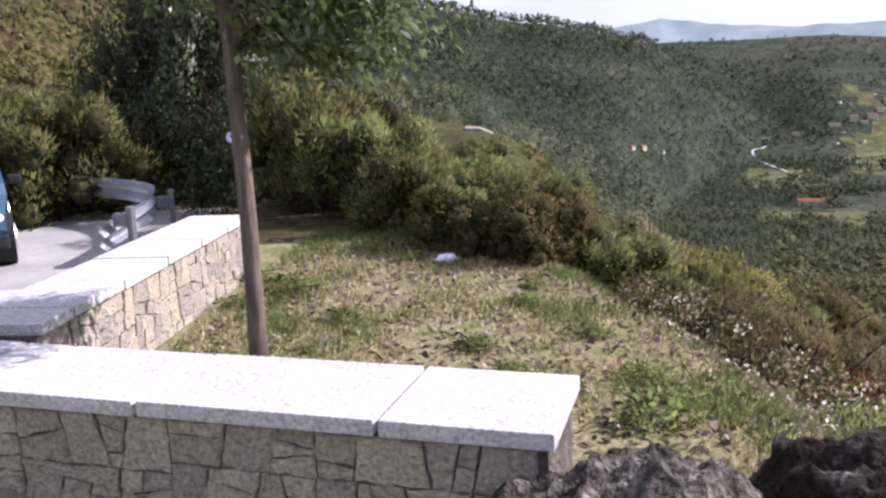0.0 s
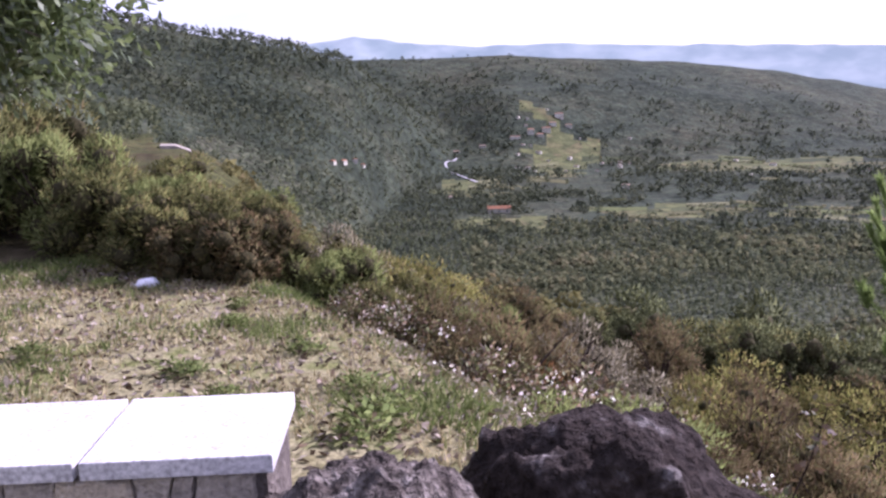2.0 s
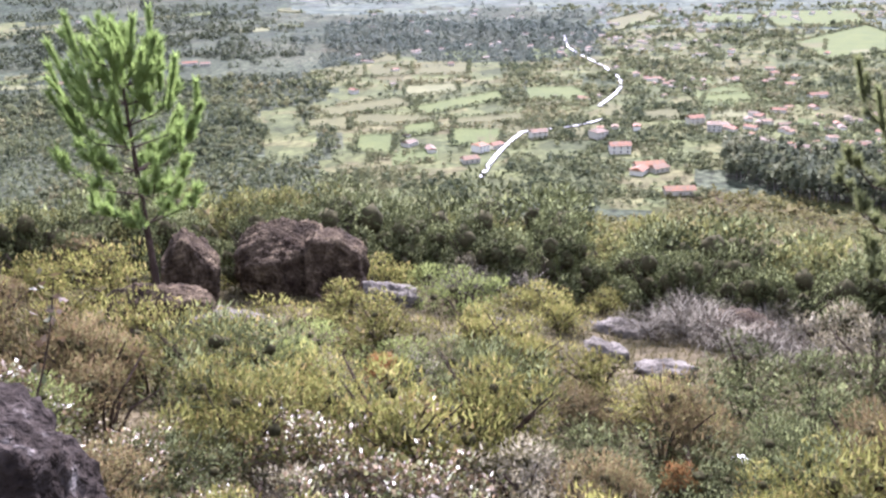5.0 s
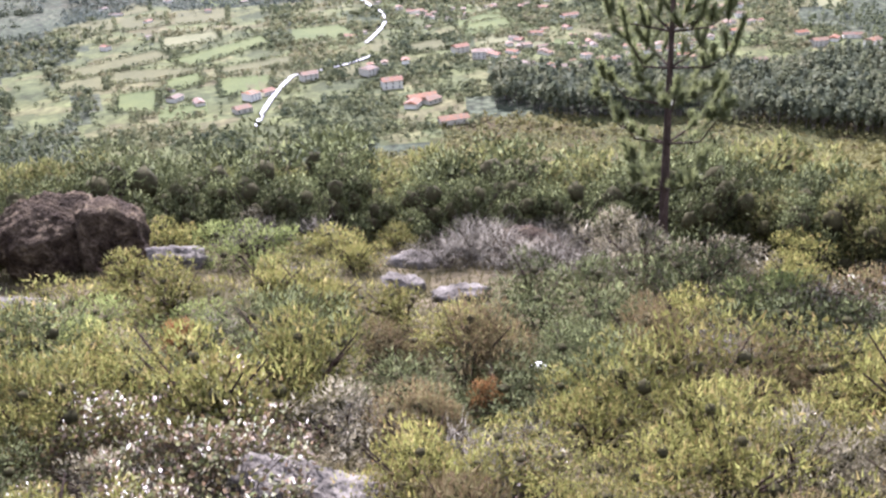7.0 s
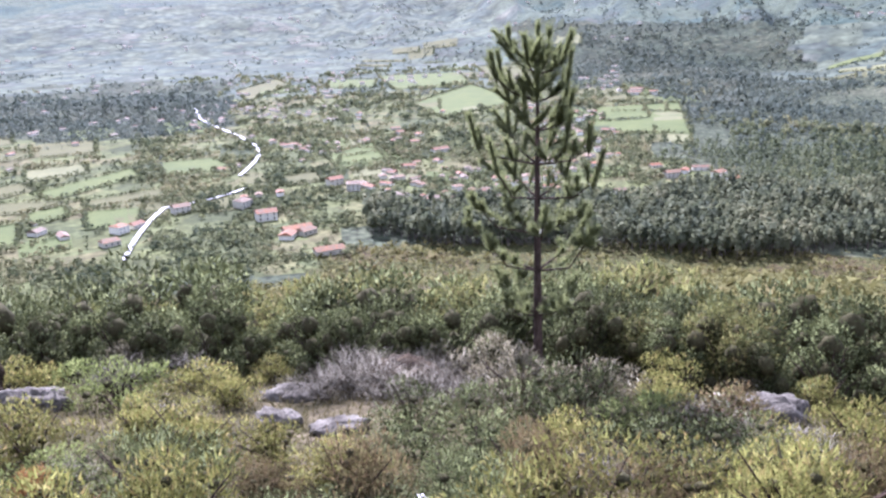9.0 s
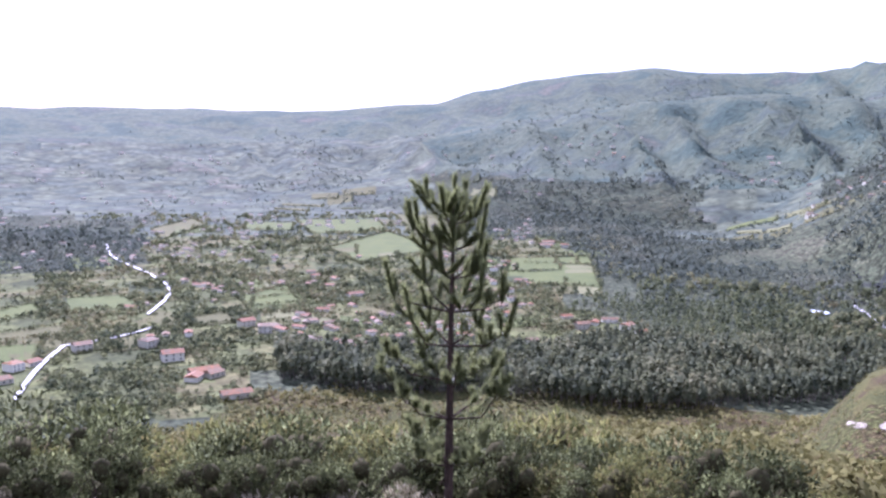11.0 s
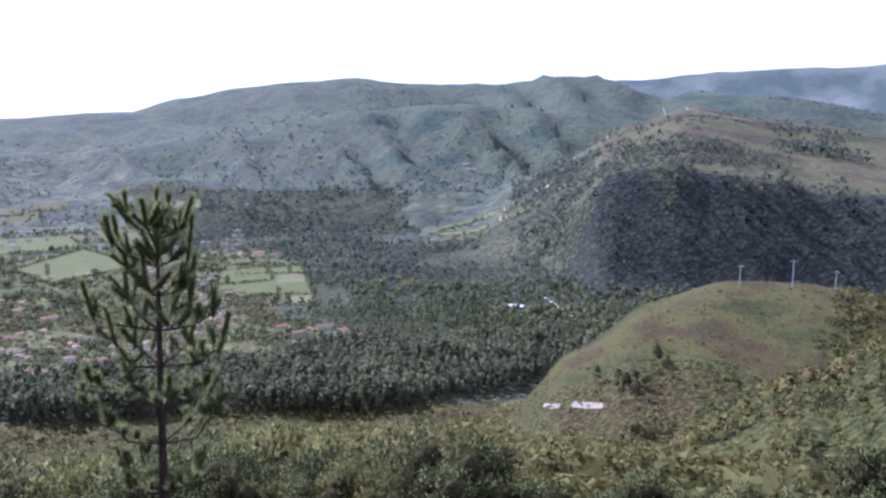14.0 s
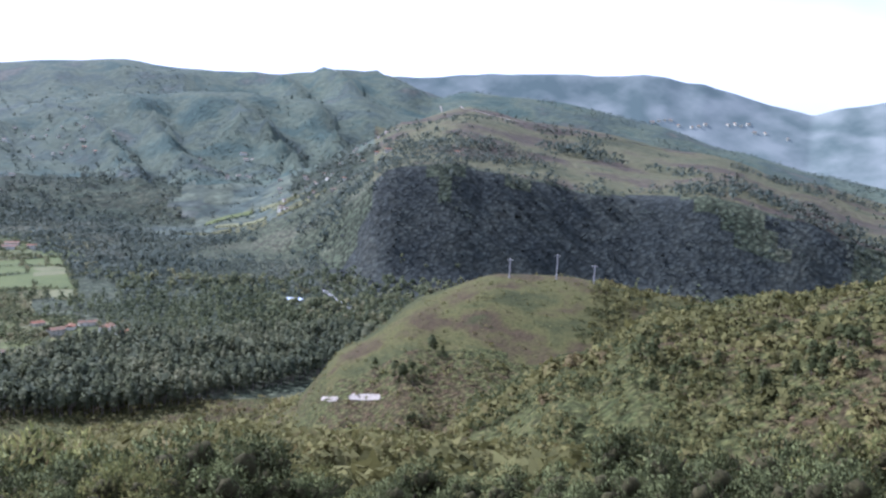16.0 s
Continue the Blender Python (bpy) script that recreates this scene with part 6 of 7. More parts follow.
def far_houses():
    """Houses too far off to be picked apart, walls and roofs in one mesh."""
    v, f, k = [], [], []
    for az, r, s in FAR_HOUSES:
        p = bearing(az, r)
        HOUSE_SPOTS.append((p.x, p.y, 8.0 * s))
        m = Matrix.Translation((p.x, p.y, height(p.x, p.y))) @ Matrix.Rotation(rf.uniform(0, 6.28), 4, "Z") @ Matrix.Scale(0.72 * s, 4)
        w, d, h = rf.uniform(5, 8), rf.uniform(4, 5), rf.choice((3.3, 5.5))
        b = len(v)
        v += [tuple(m @ Vector(q)) for q in ((-w, -d, -3), (w, -d, -3), (w, d, -3), (-w, d, -3), (-w, -d, h), (w, -d, h), (w, d, h), (-w, d, h), (-w - 0.4, 0, h + 1.8), (w + 0.4, 0, h + 1.8))]
        f += [tuple(b + i for i in q) for q in ((0, 1, 5, 4), (1, 2, 6, 5), (2, 3, 7, 6), (3, 0, 4, 7), (4, 5, 9, 8), (6, 7, 8, 9), (5, 6, 9), (7, 4, 8))]
        k += [0, 0, 0, 0, 1, 1, 0, 0]
    tagged(mesh_object("distant_houses", v, f, [M_WALLPAINT, M_TILE], k, smooth=False), "small white houses with tiled roofs far across the valley", "houses", kind="stuff")


far_houses()
for pr in HOUSES:
    drop_proto(pr)

for name, pts, w, lb in (("road", ((71.6, -16.2), (72.4, -15.0), (73.3, -14.1), (74.4, -13.3)), 3.0, "pale village road climbing the valley"),
                         ("road", ((74.4, -13.3), (76.3, -13.2), (78.3, -12.9), (79.6, -12.5)), 2.4, "narrow pale village lane"),
                         ("road", ((79.3, -11.7), (80.1, -11.1), (80.7, -10.5), (80.5, -9.9), (79.3, -9.1), (78.2, -8.6), (77.2, -8.0), (77.0, -7.3)), 3.0, "pale winding road through the village"),
                         ("road", ((20.2, -4.77), (19.3, -5.11), (19.6, -5.52), (20.6, -5.97), (21.5, -6.34)), 4.0, "pale country lane between fields"),
                         ("track", ((130.4, 2.3), (131.9, 2.15), (135.7, 1.5), (138.2, 1.2), (140.8, 0.8), (144.1, 0.35), (146.4, 0.05)), 3.0, "pale dirt track over the brown hill shoulder"),
                         ("road", ((123.4, -9.9), (124.2, -10.4), (125.0, -10.9), (125.5, -11.3)), 3.0, "pale track in the wooded valley")):
    line = [tuple(meet(*p, 400)[:2]) for p in pts]
    draped_strip(name, line, w, M_SOIL if name == "track" else M_ROAD, 1.4, lb, step=12)
    for a, b in zip(line, line[1:]):
        for k in range(12):
            HOUSE_SPOTS.append((a[0] + (b[0] - a[0]) * k / 12, a[1] + (b[1] - a[1]) * k / 12, w * 0.8))
for az, el, w, d, lb in ((126.3, -16.55, 0.95, 0.2, "bare pale soil clearing on the hillside"), (124.0, -16.7, 0.5, 0.13, "small bare soil patch on the hillside")):
    rim = [meet(az + i * w, el + j * d) for i, j in ((-1, -0.8), (0, -1), (1, -0.8), (1.15, 0), (1.05, 1), (0, 0.9), (-0.8, 1), (-1.1, 0.1))]
    v = [(*p[:2], p.z + 0.12) for p in rim] + [(*p[:2], p.z - 2) for p in rim]
    tagged(mesh_object("clearing", v, [tuple(range(8))[::-1]] + [(i, (i + 1) % 8, 8 + (i + 1) % 8, 8 + i) for i in range(8)], [M_SOIL], smooth=False), lb, "clearing", kind="structure")
draped_strip("track", [tuple(bearing(a, 124)[:2]) for a in (1.7, 2.6, 3.5)], 5.0, M_SOIL, 0.4, "pale dirt track on the spur", step=1.5, cat="track")


def pond():
    c = meet(121.5, -10.5)
    v = [(c.x + 9 * math.cos(a) * (1 + 0.3 * math.sin(3 * a)), c.y + 10 * math.sin(a) * (1 + 0.25 * math.cos(2 * a)), height(c.x, c.y) + 1.2) for a in np.linspace(0, 2 * np.pi, 33)[:-1]]
    tagged(mesh_object("water", v, [tuple(range(32))], [M_WATER], smooth=False), "small bright pond among trees in the valley", "pond", kind="structure")
    return c


POND = pond()
HOUSE_SPOTS.append((POND.x, POND.y, 15.0))


M_CONCRETE = material("weathered_concrete", [(0.3, 0.29, 0.27), (0.42, 0.41, 0.39)], 0.6, 0.9, 0.2, 8.0, vary=0.2)


def mast(az, r, high):
    p = bearing(az, r)
    m = thing("power_pole", "pale concrete power pole with a cross-arm on the hilltop", "power pole", (p.x, p.y, height(p.x, p.y)), -az, "power poles on the hill")
    bm = bmesh.new()
    tube(bm, [(0, 0, -0.5), (0, 0, high)], [0.3, 0.2], 8)
    part("pole", bm, M_CONCRETE, m)
    bm = bmesh.new()
    add_box(bm, -1.2, -0.1, high - 0.9, 1.2, 0.1, high - 0.65)
    part("cross_arm", bm, M_CONCRETE, m)
    for x in (-1.05, 0, 1.05):
        bm = bmesh.new()
        tube(bm, [(x, 0, high - 0.65 if x else high), (x, 0, (high - 0.65 if x else high) + 0.4)], [0.09, 0.06], 6)
        part("insulator", bm, M_WALLPAINT, m)


mast(135.45, 378, 8.6)
mast(138.5, 380, 11.0)
mast(140.9, 380, 8.0)


# ---- woods ----
def canopy(name, x, y, wide, tall, mat, label, seed, cards, shape="round", card=0.5, trunk=False, lift=0.1):
    """Many crowns in one mesh: each a loose shell of leaf clumps that face outwards, round, slender or as a low dome."""
    rng = np.random.default_rng(seed)
    n, c = len(x), cards
    base = land(x, y)
    phi = rng.uniform(0, 2 * np.pi, (n, c)) + np.arange(c) * 2.4
    if shape == "pine":
        k = rng.uniform(0, 1, (n, c)) ** 0.8
        rad = np.sqrt(np.clip(1 - k ** 2.2, 0.02, 1)) * np.clip(0.45 + 2.2 * k, 0, 1) * rng.uniform(0.65, 1.15, (n, c))
        P = np.stack([rad * np.cos(phi) * wide[:, None] / 2, rad * np.sin(phi) * wide[:, None] / 2, (0.38 + 0.6 * k) * tall[:, None]], -1)
        N = unit(np.stack([np.cos(phi) * (1.1 - 0.5 * k), np.sin(phi) * (1.1 - 0.5 * k), 0.15 + 0.9 * k], -1))
    else:
        u = rng.uniform(-0.4 if shape == "round" else 0.02, 1, (n, c))
        q = np.sqrt(1 - u * u)
        N = np.stack([q * np.cos(phi), q * np.sin(phi), u], -1)
        swell = rng.uniform(0.72, 1.12, (n, c, 1)) * (1 + 0.2 * np.sin(3 * phi + rng.uniform(0, 6, (n, 1))))[:, :, None]
        half, mid = (tall * 0.45, tall * 0.52) if shape == "round" else (tall, tall * 0)
        P = N * swell * np.stack([wide / 2, wide / 2, half], -1)[:, None, :]
        P[:, :, 2] += mid[:, None]
        N = unit(N * np.stack([half, half, wide / 2], -1)[:, None, :])
    P = P + np.stack([x, y, base - 0.03 * tall], -1)[:, None, :]
    face = unit(N + 0.55 * rng.normal(size=(n, c, 3)))
    face = np.where((face * N).sum(-1, keepdims=True) < 0.15, N, face)
    A = unit(np.cross(face, rng.normal(size=(n, c, 3))))
    B = np.cross(face, A)
    size = (card * np.minimum(wide, tall)[:, None] * rng.uniform(0.55, 1.25, (n, c)))[..., None] * 0.5
    V = np.stack([P + size * A, P + size * (B * 0.87 * rng.uniform(0.6, 1.1, (n, c, 1)) - A * 0.5), P - size * (B * 0.87 + A * 0.5 * rng.uniform(0.3, 1.4, (n, c, 1)))], 2).reshape(-1, 3)
    lie = unit(np.stack([(land(x - 15, y) - land(x + 15, y)) / 30, (land(x, y - 15) - land(x, y + 15)) / 30, np.ones(n)], -1))[:, None, :]
    Q = np.repeat(unit(N + 0.25 * face + lift * lie).reshape(-1, 3), 3, 0)
    F = np.arange(n * c * 3).reshape(-1, 3)
    wood = 0
    if trunk:
        w = tall * 0.011
        ang = np.arange(3) * 2.094 + 0.4
        ring = np.stack([np.cos(ang), np.sin(ang)], -1)
        low, high = np.zeros((n, 3, 3)), np.zeros((n, 3, 3))
        for ring_v, h in ((low, -0.1), (high, 0.6)):
            ring_v[:, :, :2] = np.stack([x, y], -1)[:, None, :] + ring[None] * w[:, None, None] * (1.2 - h)
            ring_v[:, :, 2] = (base + h * tall)[:, None]
        T = np.concatenate([low, high], 1).reshape(-1, 3)
        G = np.array([(0, 1, 4), (0, 4, 3), (1, 2, 5), (1, 5, 4), (2, 0, 3), (2, 3, 5)])[None] + (len(V) + np.arange(n) * 6)[:, None, None]
        O = np.zeros((n, 6, 3))
        O[:, :, :2] = np.tile(ring, (2, 1))[None]
        wood = n * 6
        V, Q, F = np.concatenate([V, T]), np.concatenate([Q, O.reshape(-1, 3)]), np.concatenate([F, G.reshape(-1, 3)])
    me = fast_mesh(name, V, F, mat, smooth=True)
    if wood:
        me.materials.append(M_PALE_TRUNK)
        k = np.zeros(len(F), np.int32)
        k[-wood:] = 1
        me.polygons.foreach_set("material_index", k)
    tone = np.repeat(rng.uniform(0, 1, n), c * 3)
    me.attributes.new("tree", "FLOAT", "POINT").data.foreach_set("value", np.concatenate([tone, np.zeros(len(V) - len(tone))]).astype(np.float32))
    me.attributes.new("custom_normal", "FLOAT_VECTOR", "POINT").data.foreach_set("vector", Q.astype(np.float32).ravel())
    tagged(new(name, me), label, "woods", kind="stuff")


def scatter(az0, az1, r0, r1, gap, seed, least=4.5):
    """Places spread evenly as seen from the terrace: gap is their spacing as a share of the distance."""
    rng = np.random.default_rng(seed)
    A, Rr = [], []
    r = r0
    while r < r1:
        g = max(gap * r, least)
        n = int(np.radians(az1 - az0) * r / g)
        A.append(az0 + (az1 - az0) * (np.arange(n) + rng.uniform(-0.95, 0.95, n)) / n)
        Rr.append(r + rng.uniform(-0.9, 0.9, n) * g)
        r += g * 1.25
    az, r = np.concatenate(A), np.concatenate(Rr)
    return az, r, r * np.sin(np.radians(az)), r * np.cos(np.radians(az)), rng


def open_ground(x, y):
    """Where houses, roads and the pond keep the trees away, most of all towards the camera so that they show."""
    free = np.hypot(x - POND.x, y - POND.y) > 11
    for quad in CLEAR:
        turns = [(bx - ax) * (y - ay) - (by - ay) * (x - ax) for (ax, ay), (bx, by) in zip(quad, quad[1:] + quad[:1])]
        free &= ~(np.all([q > 0 for q in turns], 0) | np.all([q < 0 for q in turns], 0))
    for hx, hy, wide in HOUSE_SPOTS:
        q = math.hypot(hx, hy)
        ux, uy = hx / q, hy / q
        along, side = (x - hx) * ux + (y - hy) * uy, np.abs((x - hx) * uy - (y - hy) * ux)
        free &= ~((along < wide * 0.6) & (along > -wide * 2.4) & (side < wide))
    return free


def wood_end(az):
    """How far the pine wood at the foot of the slope reaches."""
    return np.interp(az, (86, 103, 109, 128), (572, 576, 640, 668))


def pine_wood():
    """The tall pine wood at the foot of the slope, with its bare trunks along the edge."""
    az, r, x, y, rng = scatter(85, 128, 478, 690, 0.0058, 71, 3.0)
    edge = np.interp(az, (84, 92, 100, 115, 121, 126, 128), (545, 500, 484, 482, 525, 585, 640)) + 16 * wobble(x, y, 0.045, 40)
    ok = (r > edge) & (r < wood_end(az) + 14 * wobble(x, y, 0.04, 41)) & (az > 87 + 1.6 * wobble(x, y, 0.05, 42)) & (az < 127) & open_ground(x, y)
    tall = rng.uniform(9, 18, len(x)) * (1 + 0.16 * wobble(x, y, 0.05, 43))
    canopy("pine_wood", x[ok], y[ok], (tall * rng.uniform(0.16, 0.27, len(x)))[ok], tall[ok], M_PINE_WOOD, "tall pine wood with pale trunks at the foot of the slope", 5, 20, "pine", 1.0, True, 0.35)


def mixed_woods():
    az, r, x, y, rng = scatter(-14, 165, 170, 2450, 0.0056, 31, 4.0)
    farmed = within(OPEN, x, y)
    grove = wobble(x, y, 0.035, 16) + 0.7 * wobble(x, y, 0.09, 17)
    keep = ~farmed | (rng.uniform(0, 1, len(az)) < np.clip(0.9 * (grove - np.where((az < 79) & (r > 540), 0.6, 0.0)), 0.03, 0.85))
    # glades and clearings
    keep &= farmed | (wobble(x, y, 0.014, 22) + 0.6 * wobble(x, y, 0.04, 23) > np.where((az < 58) & (r < 1500), -1.5, -0.6) + 0.5 * rng.uniform(-1, 1, len(az)))
    keep |= within(WOODED, x, y)
    # broken woods and plots on the valley floor
    floor = (az > 24) & (az < 62) & (r > 960) & ~within(WOODED, x, y)
    keep &= ~floor | (grove + 0.5 * wobble(x, y, 0.012, 45) > 0.0)
    keep &= ~((az > 85) & (az < 128) & (r < wood_end(az) + 4))
    bare = (az > 47) & (az < 97) & (r < 460) | (az < 30) & (r < 215) | (r < 420) & (az > 96) | (r < 175) | (az > 120) & (r < 430) | (az < -8) & (r < 330)
    keep &= ~bare
    # open moor above the steep foot of the shoulder
    keep &= ~((az > 125) & (r > 1090)) | (wobble(x, y, 0.012, 46) + 0.5 * wobble(x, y, 0.05, 47) + rng.uniform(-0.3, 0.3, len(az)) > np.clip((r - 1090) / 300, 0, 1) * 0.6 - 0.2)
    keep &= rng.uniform(0, 1, len(az)) < np.clip(1.0 - (r - 1150 - 900 * (az < 58) - 400 * (az > 97)) / 500, np.where(farmed, 0.5, 0.12), 1)
    keep &= open_ground(x, y)
    stand = wobble(x, y, 0.012, 19)
    size = np.clip(0.0075 * r, 4.2, 9.5) * rng.uniform(0.45, 1.2, len(az)) * (1 + 0.2 * stand + 0.25 * wobble(x, y, 0.045, 51))
    size[farmed] *= 0.62
    slim = (stand + rng.uniform(-0.5, 0.5, len(az)) > 0.15) | (az < 21) & (r < 1500)
    slim &= ~farmed
    steep = (az > 123) & (az < 160) & (r > 850) & (r < 1070 + 40 * wobble(x, y, 0.03, 50))
    near = r < 860 + 120 * rng.uniform(-1, 1, len(r))
    for nm, sel, w, h, mat, shape, cards, lb in (
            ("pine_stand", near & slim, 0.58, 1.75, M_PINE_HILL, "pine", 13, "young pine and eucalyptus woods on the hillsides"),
            ("broadleaf_wood", near & ~slim, 1.05, 1.15, M_TREES_NEAR, "round", 13, "broadleaf woods and thickets in the valley"),
            ("far_pine_stand", ~near & slim & (az < 60), 0.62, 1.5, M_PINE_DEEP, "pine", 9, "dark pine stands on the hills across the side valley"),
            ("far_broadleaf_wood", ~near & ~slim & (az < 60), 1.1, 0.85, M_PINE_DEEP, "dome", 9, "dark broadleaf woods on the hills across the side valley"),
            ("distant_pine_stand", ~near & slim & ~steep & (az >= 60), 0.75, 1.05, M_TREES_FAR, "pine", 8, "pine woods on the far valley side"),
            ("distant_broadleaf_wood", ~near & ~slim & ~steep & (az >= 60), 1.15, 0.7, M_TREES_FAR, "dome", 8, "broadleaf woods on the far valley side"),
            ("dark_pine_plantation", steep & (rng.uniform(0, 1, len(az)) < 0.22), 0.9, 0.7, M_SHADE_PINE, "dome", 7, "pines on the steep hill foot, coloured dark for shade")):
        k = keep & sel
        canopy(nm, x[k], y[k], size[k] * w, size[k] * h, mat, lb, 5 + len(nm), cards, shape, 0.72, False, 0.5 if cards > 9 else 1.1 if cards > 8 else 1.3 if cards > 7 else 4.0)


def far_copses():
    """Stands and rows of trees on the hills across the valley."""
    az, r, x, y, rng = scatter(62, 160, 1700, 2900, 0.0052, 81, 9)
    stand = wobble(x, y, 0.009, 48) + 0.7 * wobble(x, y, 0.025, 49)
    line = np.abs(r - np.interp(az, (100, 104, 108.5, 113, 118, 122), (2500, 2480, 2450, 2430, 2400, 2350))) < 14
    ok = (stand + rng.uniform(-0.4, 0.4, len(x)) > 0.55 + 0.35 * (az < 86)) & (rng.uniform(0, 1, len(x)) < 0.6) | line & (az > 102) & (az < 119)
    size = rng.uniform(5, 10, len(x))
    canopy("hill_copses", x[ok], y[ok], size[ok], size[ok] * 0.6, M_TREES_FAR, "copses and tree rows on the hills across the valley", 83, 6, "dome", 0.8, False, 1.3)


def village_green():
    # small trees and bushes of gardens and orchards
    az, r, x, y, rng = scatter(60, 109, 480, 1560, 0.005, 51, 3.0)
    ok = within(OPEN, x, y) & (wobble(x, y, 0.05, 24) + 0.8 * wobble(x, y, 0.13, 25) + rng.normal(0, 0.4, len(x)) > np.where((az < 73) & (r > 560), 1.0, np.where((az > 73) & (r < 950), -0.05, 0.35))) & open_ground(x, y)
    size = rng.uniform(2.2, 6.2, len(x)) * np.clip(r / 800, 0.8, 1.5)
    canopy("garden_trees", x[ok], y[ok], size[ok], size[ok] * 0.95, M_TREES_NEAR, "garden trees and bushes of the valley village", 12, 10, "round", 0.7)
    # hedgerows between the fields
    hx, hy = [], []
    for s, e in HEDGES:
        n = int((e - s).length / 3.2)
        for i in range(n):
            if rf.random() < 0.95:
                p = s.lerp(e, i / n)
                hx.append(p.x + rf.uniform(-0.8, 0.8)), hy.append(p.y + rf.uniform(-0.8, 0.8))
    hx, hy = np.array(hx), np.array(hy)
    w = np.random.default_rng(9).uniform(2.6, 5.2, len(hx))
    canopy("hedgerows", hx, hy, w, w * 0.8, M_TREES_NEAR, "hedgerow bushes between the valley fields", 7, 9, "round", 0.75)


def slope_scrub():
    """Gorse and heath bushes over the near slopes, one beside the other."""
    for nm, r0, r1, gap, wide_k, cards, card, seed, lb in (
            ("slope_bushes", 19.5, 75, 0.0185, 0.0245, 80, 0.3, 41, "thick green gorse and heath bushes on the slope"),
            ("slope_scrub", 75, 200, 0.0105, 0.0155, 20, 0.7, 42, "green and brown heath scrub over the hillside"),
            ("hill_scrub", 200, 505, 0.0072, 0.0105, 9, 0.95, 43, "low gorse and heather scrub over the far slopes")):
        az, r, x, y, rng = scatter(-36, 168, r0, r1, gap, seed, 1.1)
        d = x - np.interp(y, EDGE_Y, EDGE_X)
        tone = wobble(x, y, 0.05, 18) + 0.5 * wobble(x, y, 0.16, 44)
        ok = (d > 4) & ((az > 95) | (az < 50) & (r < 270) & (r > 24) | (az >= 50) & (r < 440) & (r > 330) | (az > 72) & (r > 40) & (r < 440) | (az > 84) & (r >= 440)) | (az < -10) & (r > 24) & (r < 300)
        ok &= (rng.uniform(-1, 1, len(az)) < 0.45 + 0.7 * tone) & ~((az > 121.5) & (az < 128.5) & (r > 175) & (r < 310) & (rng.uniform(0, 1, len(az)) < 0.2))
        grassy = (az > 122) & (az < 141) & (r > 290)
        ok &= ~grassy | (rng.uniform(0, 1, len(az)) < 0.35)
        wide = np.maximum(1.7, wide_k * r) * rng.uniform(0.4, 1.0, len(r)) ** 1.4 * 1.6 * (1 + 0.25 * tone)
        wide[grassy] *= 0.45
        high = wide * rng.uniform(0.3, 0.7, len(r)) * (1.0 if r0 < 150 else 0.7)
        near = r0 < 75
        canopy(nm, x[ok], y[ok], wide[ok], high[ok] * (1.35 if near else 1), M_SCRUB, lb, 60 + cards, cards, "round" if near else "dome", card, False, 0.15 if near else 0.8)


def hillside_bushes():
    """Dark rounded bushes in rows over the slope beside the mast hill, and a few young trees."""
    az, r, x, y, rng = scatter(119, 168, 110, 345, 0.0095, 91, 1.6)
    rows = np.sin(r * 0.22 + az * 0.5 + 1.2 * wobble(x, y, 0.03, 52)) + 0.8 * wobble(x, y, 0.03, 53)
    ok = (rows + rng.uniform(-0.7, 0.7, len(az)) > 0.35) & ((az > 140) | (r < 250) & (az > 128) | (r < 215) & (az < 122))
    wide = rng.uniform(0.8, 2.3, len(az)) * np.clip(r / 190, 0.75, 1.3)
    canopy("hillside_bushes", x[ok], y[ok], wide[ok], (wide * rng.uniform(0.55, 0.85, len(az)))[ok], M_BUSHES, "dark rounded bushes in rows over the hillside", 92, 22, "round", 0.55, False, 0.25)
    tx, ty = [], []
    for a, el, n, spread in ((155.2, -11.9, 9, 1.0), (156.2, -10.8, 7, 0.8), (154.3, -13.0, 6, 0.8), (144.4, -12.9, 6, 0.6), (151.7, -14.2, 5, 0.9), (158, -12.5, 8, 1.2), (147.5, -13.5, 4, 0.8), (128.5, -15.2, 9, 0.9), (130.5, -13.8, 4, 0.8)):
        for i in range(n):
            p = meet(a + rng.normal(0, spread), el + rng.normal(0, 0.22), 60)
            tx.append(p.x), ty.append(p.y)
    tx, ty = np.array(tx), np.array(ty)
    tall = rng.uniform(2.6, 5.4, len(tx)) * np.clip(np.hypot(tx, ty) / 190, 0.6, 1.3)
    canopy("young_trees", tx, ty, tall * rng.uniform(0.42, 0.6, len(tx)), tall, M_BUSHES, "young dark trees standing among the hillside scrub", 93, 60, "pine", 0.45, True, 0.2)


M_BUSHES = material("hillside_bush_leaves", [(0.04, 0.046, 0.02), (0.058, 0.066, 0.026), (0.08, 0.09, 0.034)], 0.03, 0.85, 0, 0.8, 0.3, by="tree", vary=0.2, grain=0.4, stand=1.0)
M_PALE_TRUNK = material("pale_trunks", [(0.12, 0.1, 0.085), (0.2, 0.17, 0.145)], 0.5, 0.9, 0, 3.0)
M_PINE_WOOD = material("pine_wood_needles", [(0.047, 0.0579, 0.0363), (0.0784, 0.0912, 0.0516), (0.1176, 0.1269, 0.0668), (0.1724, 0.1725, 0.0956)], 0.02, 0.8, 0, 0.7, 0.4, by="tree", grain=0.6, stand=1.6, vary=0.2)
# Darker copies of the pine wood colours, for hillside and far stands.
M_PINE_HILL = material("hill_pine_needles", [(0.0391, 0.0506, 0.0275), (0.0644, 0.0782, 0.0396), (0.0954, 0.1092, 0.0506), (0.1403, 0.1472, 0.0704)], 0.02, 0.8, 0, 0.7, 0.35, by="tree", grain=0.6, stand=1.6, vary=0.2)
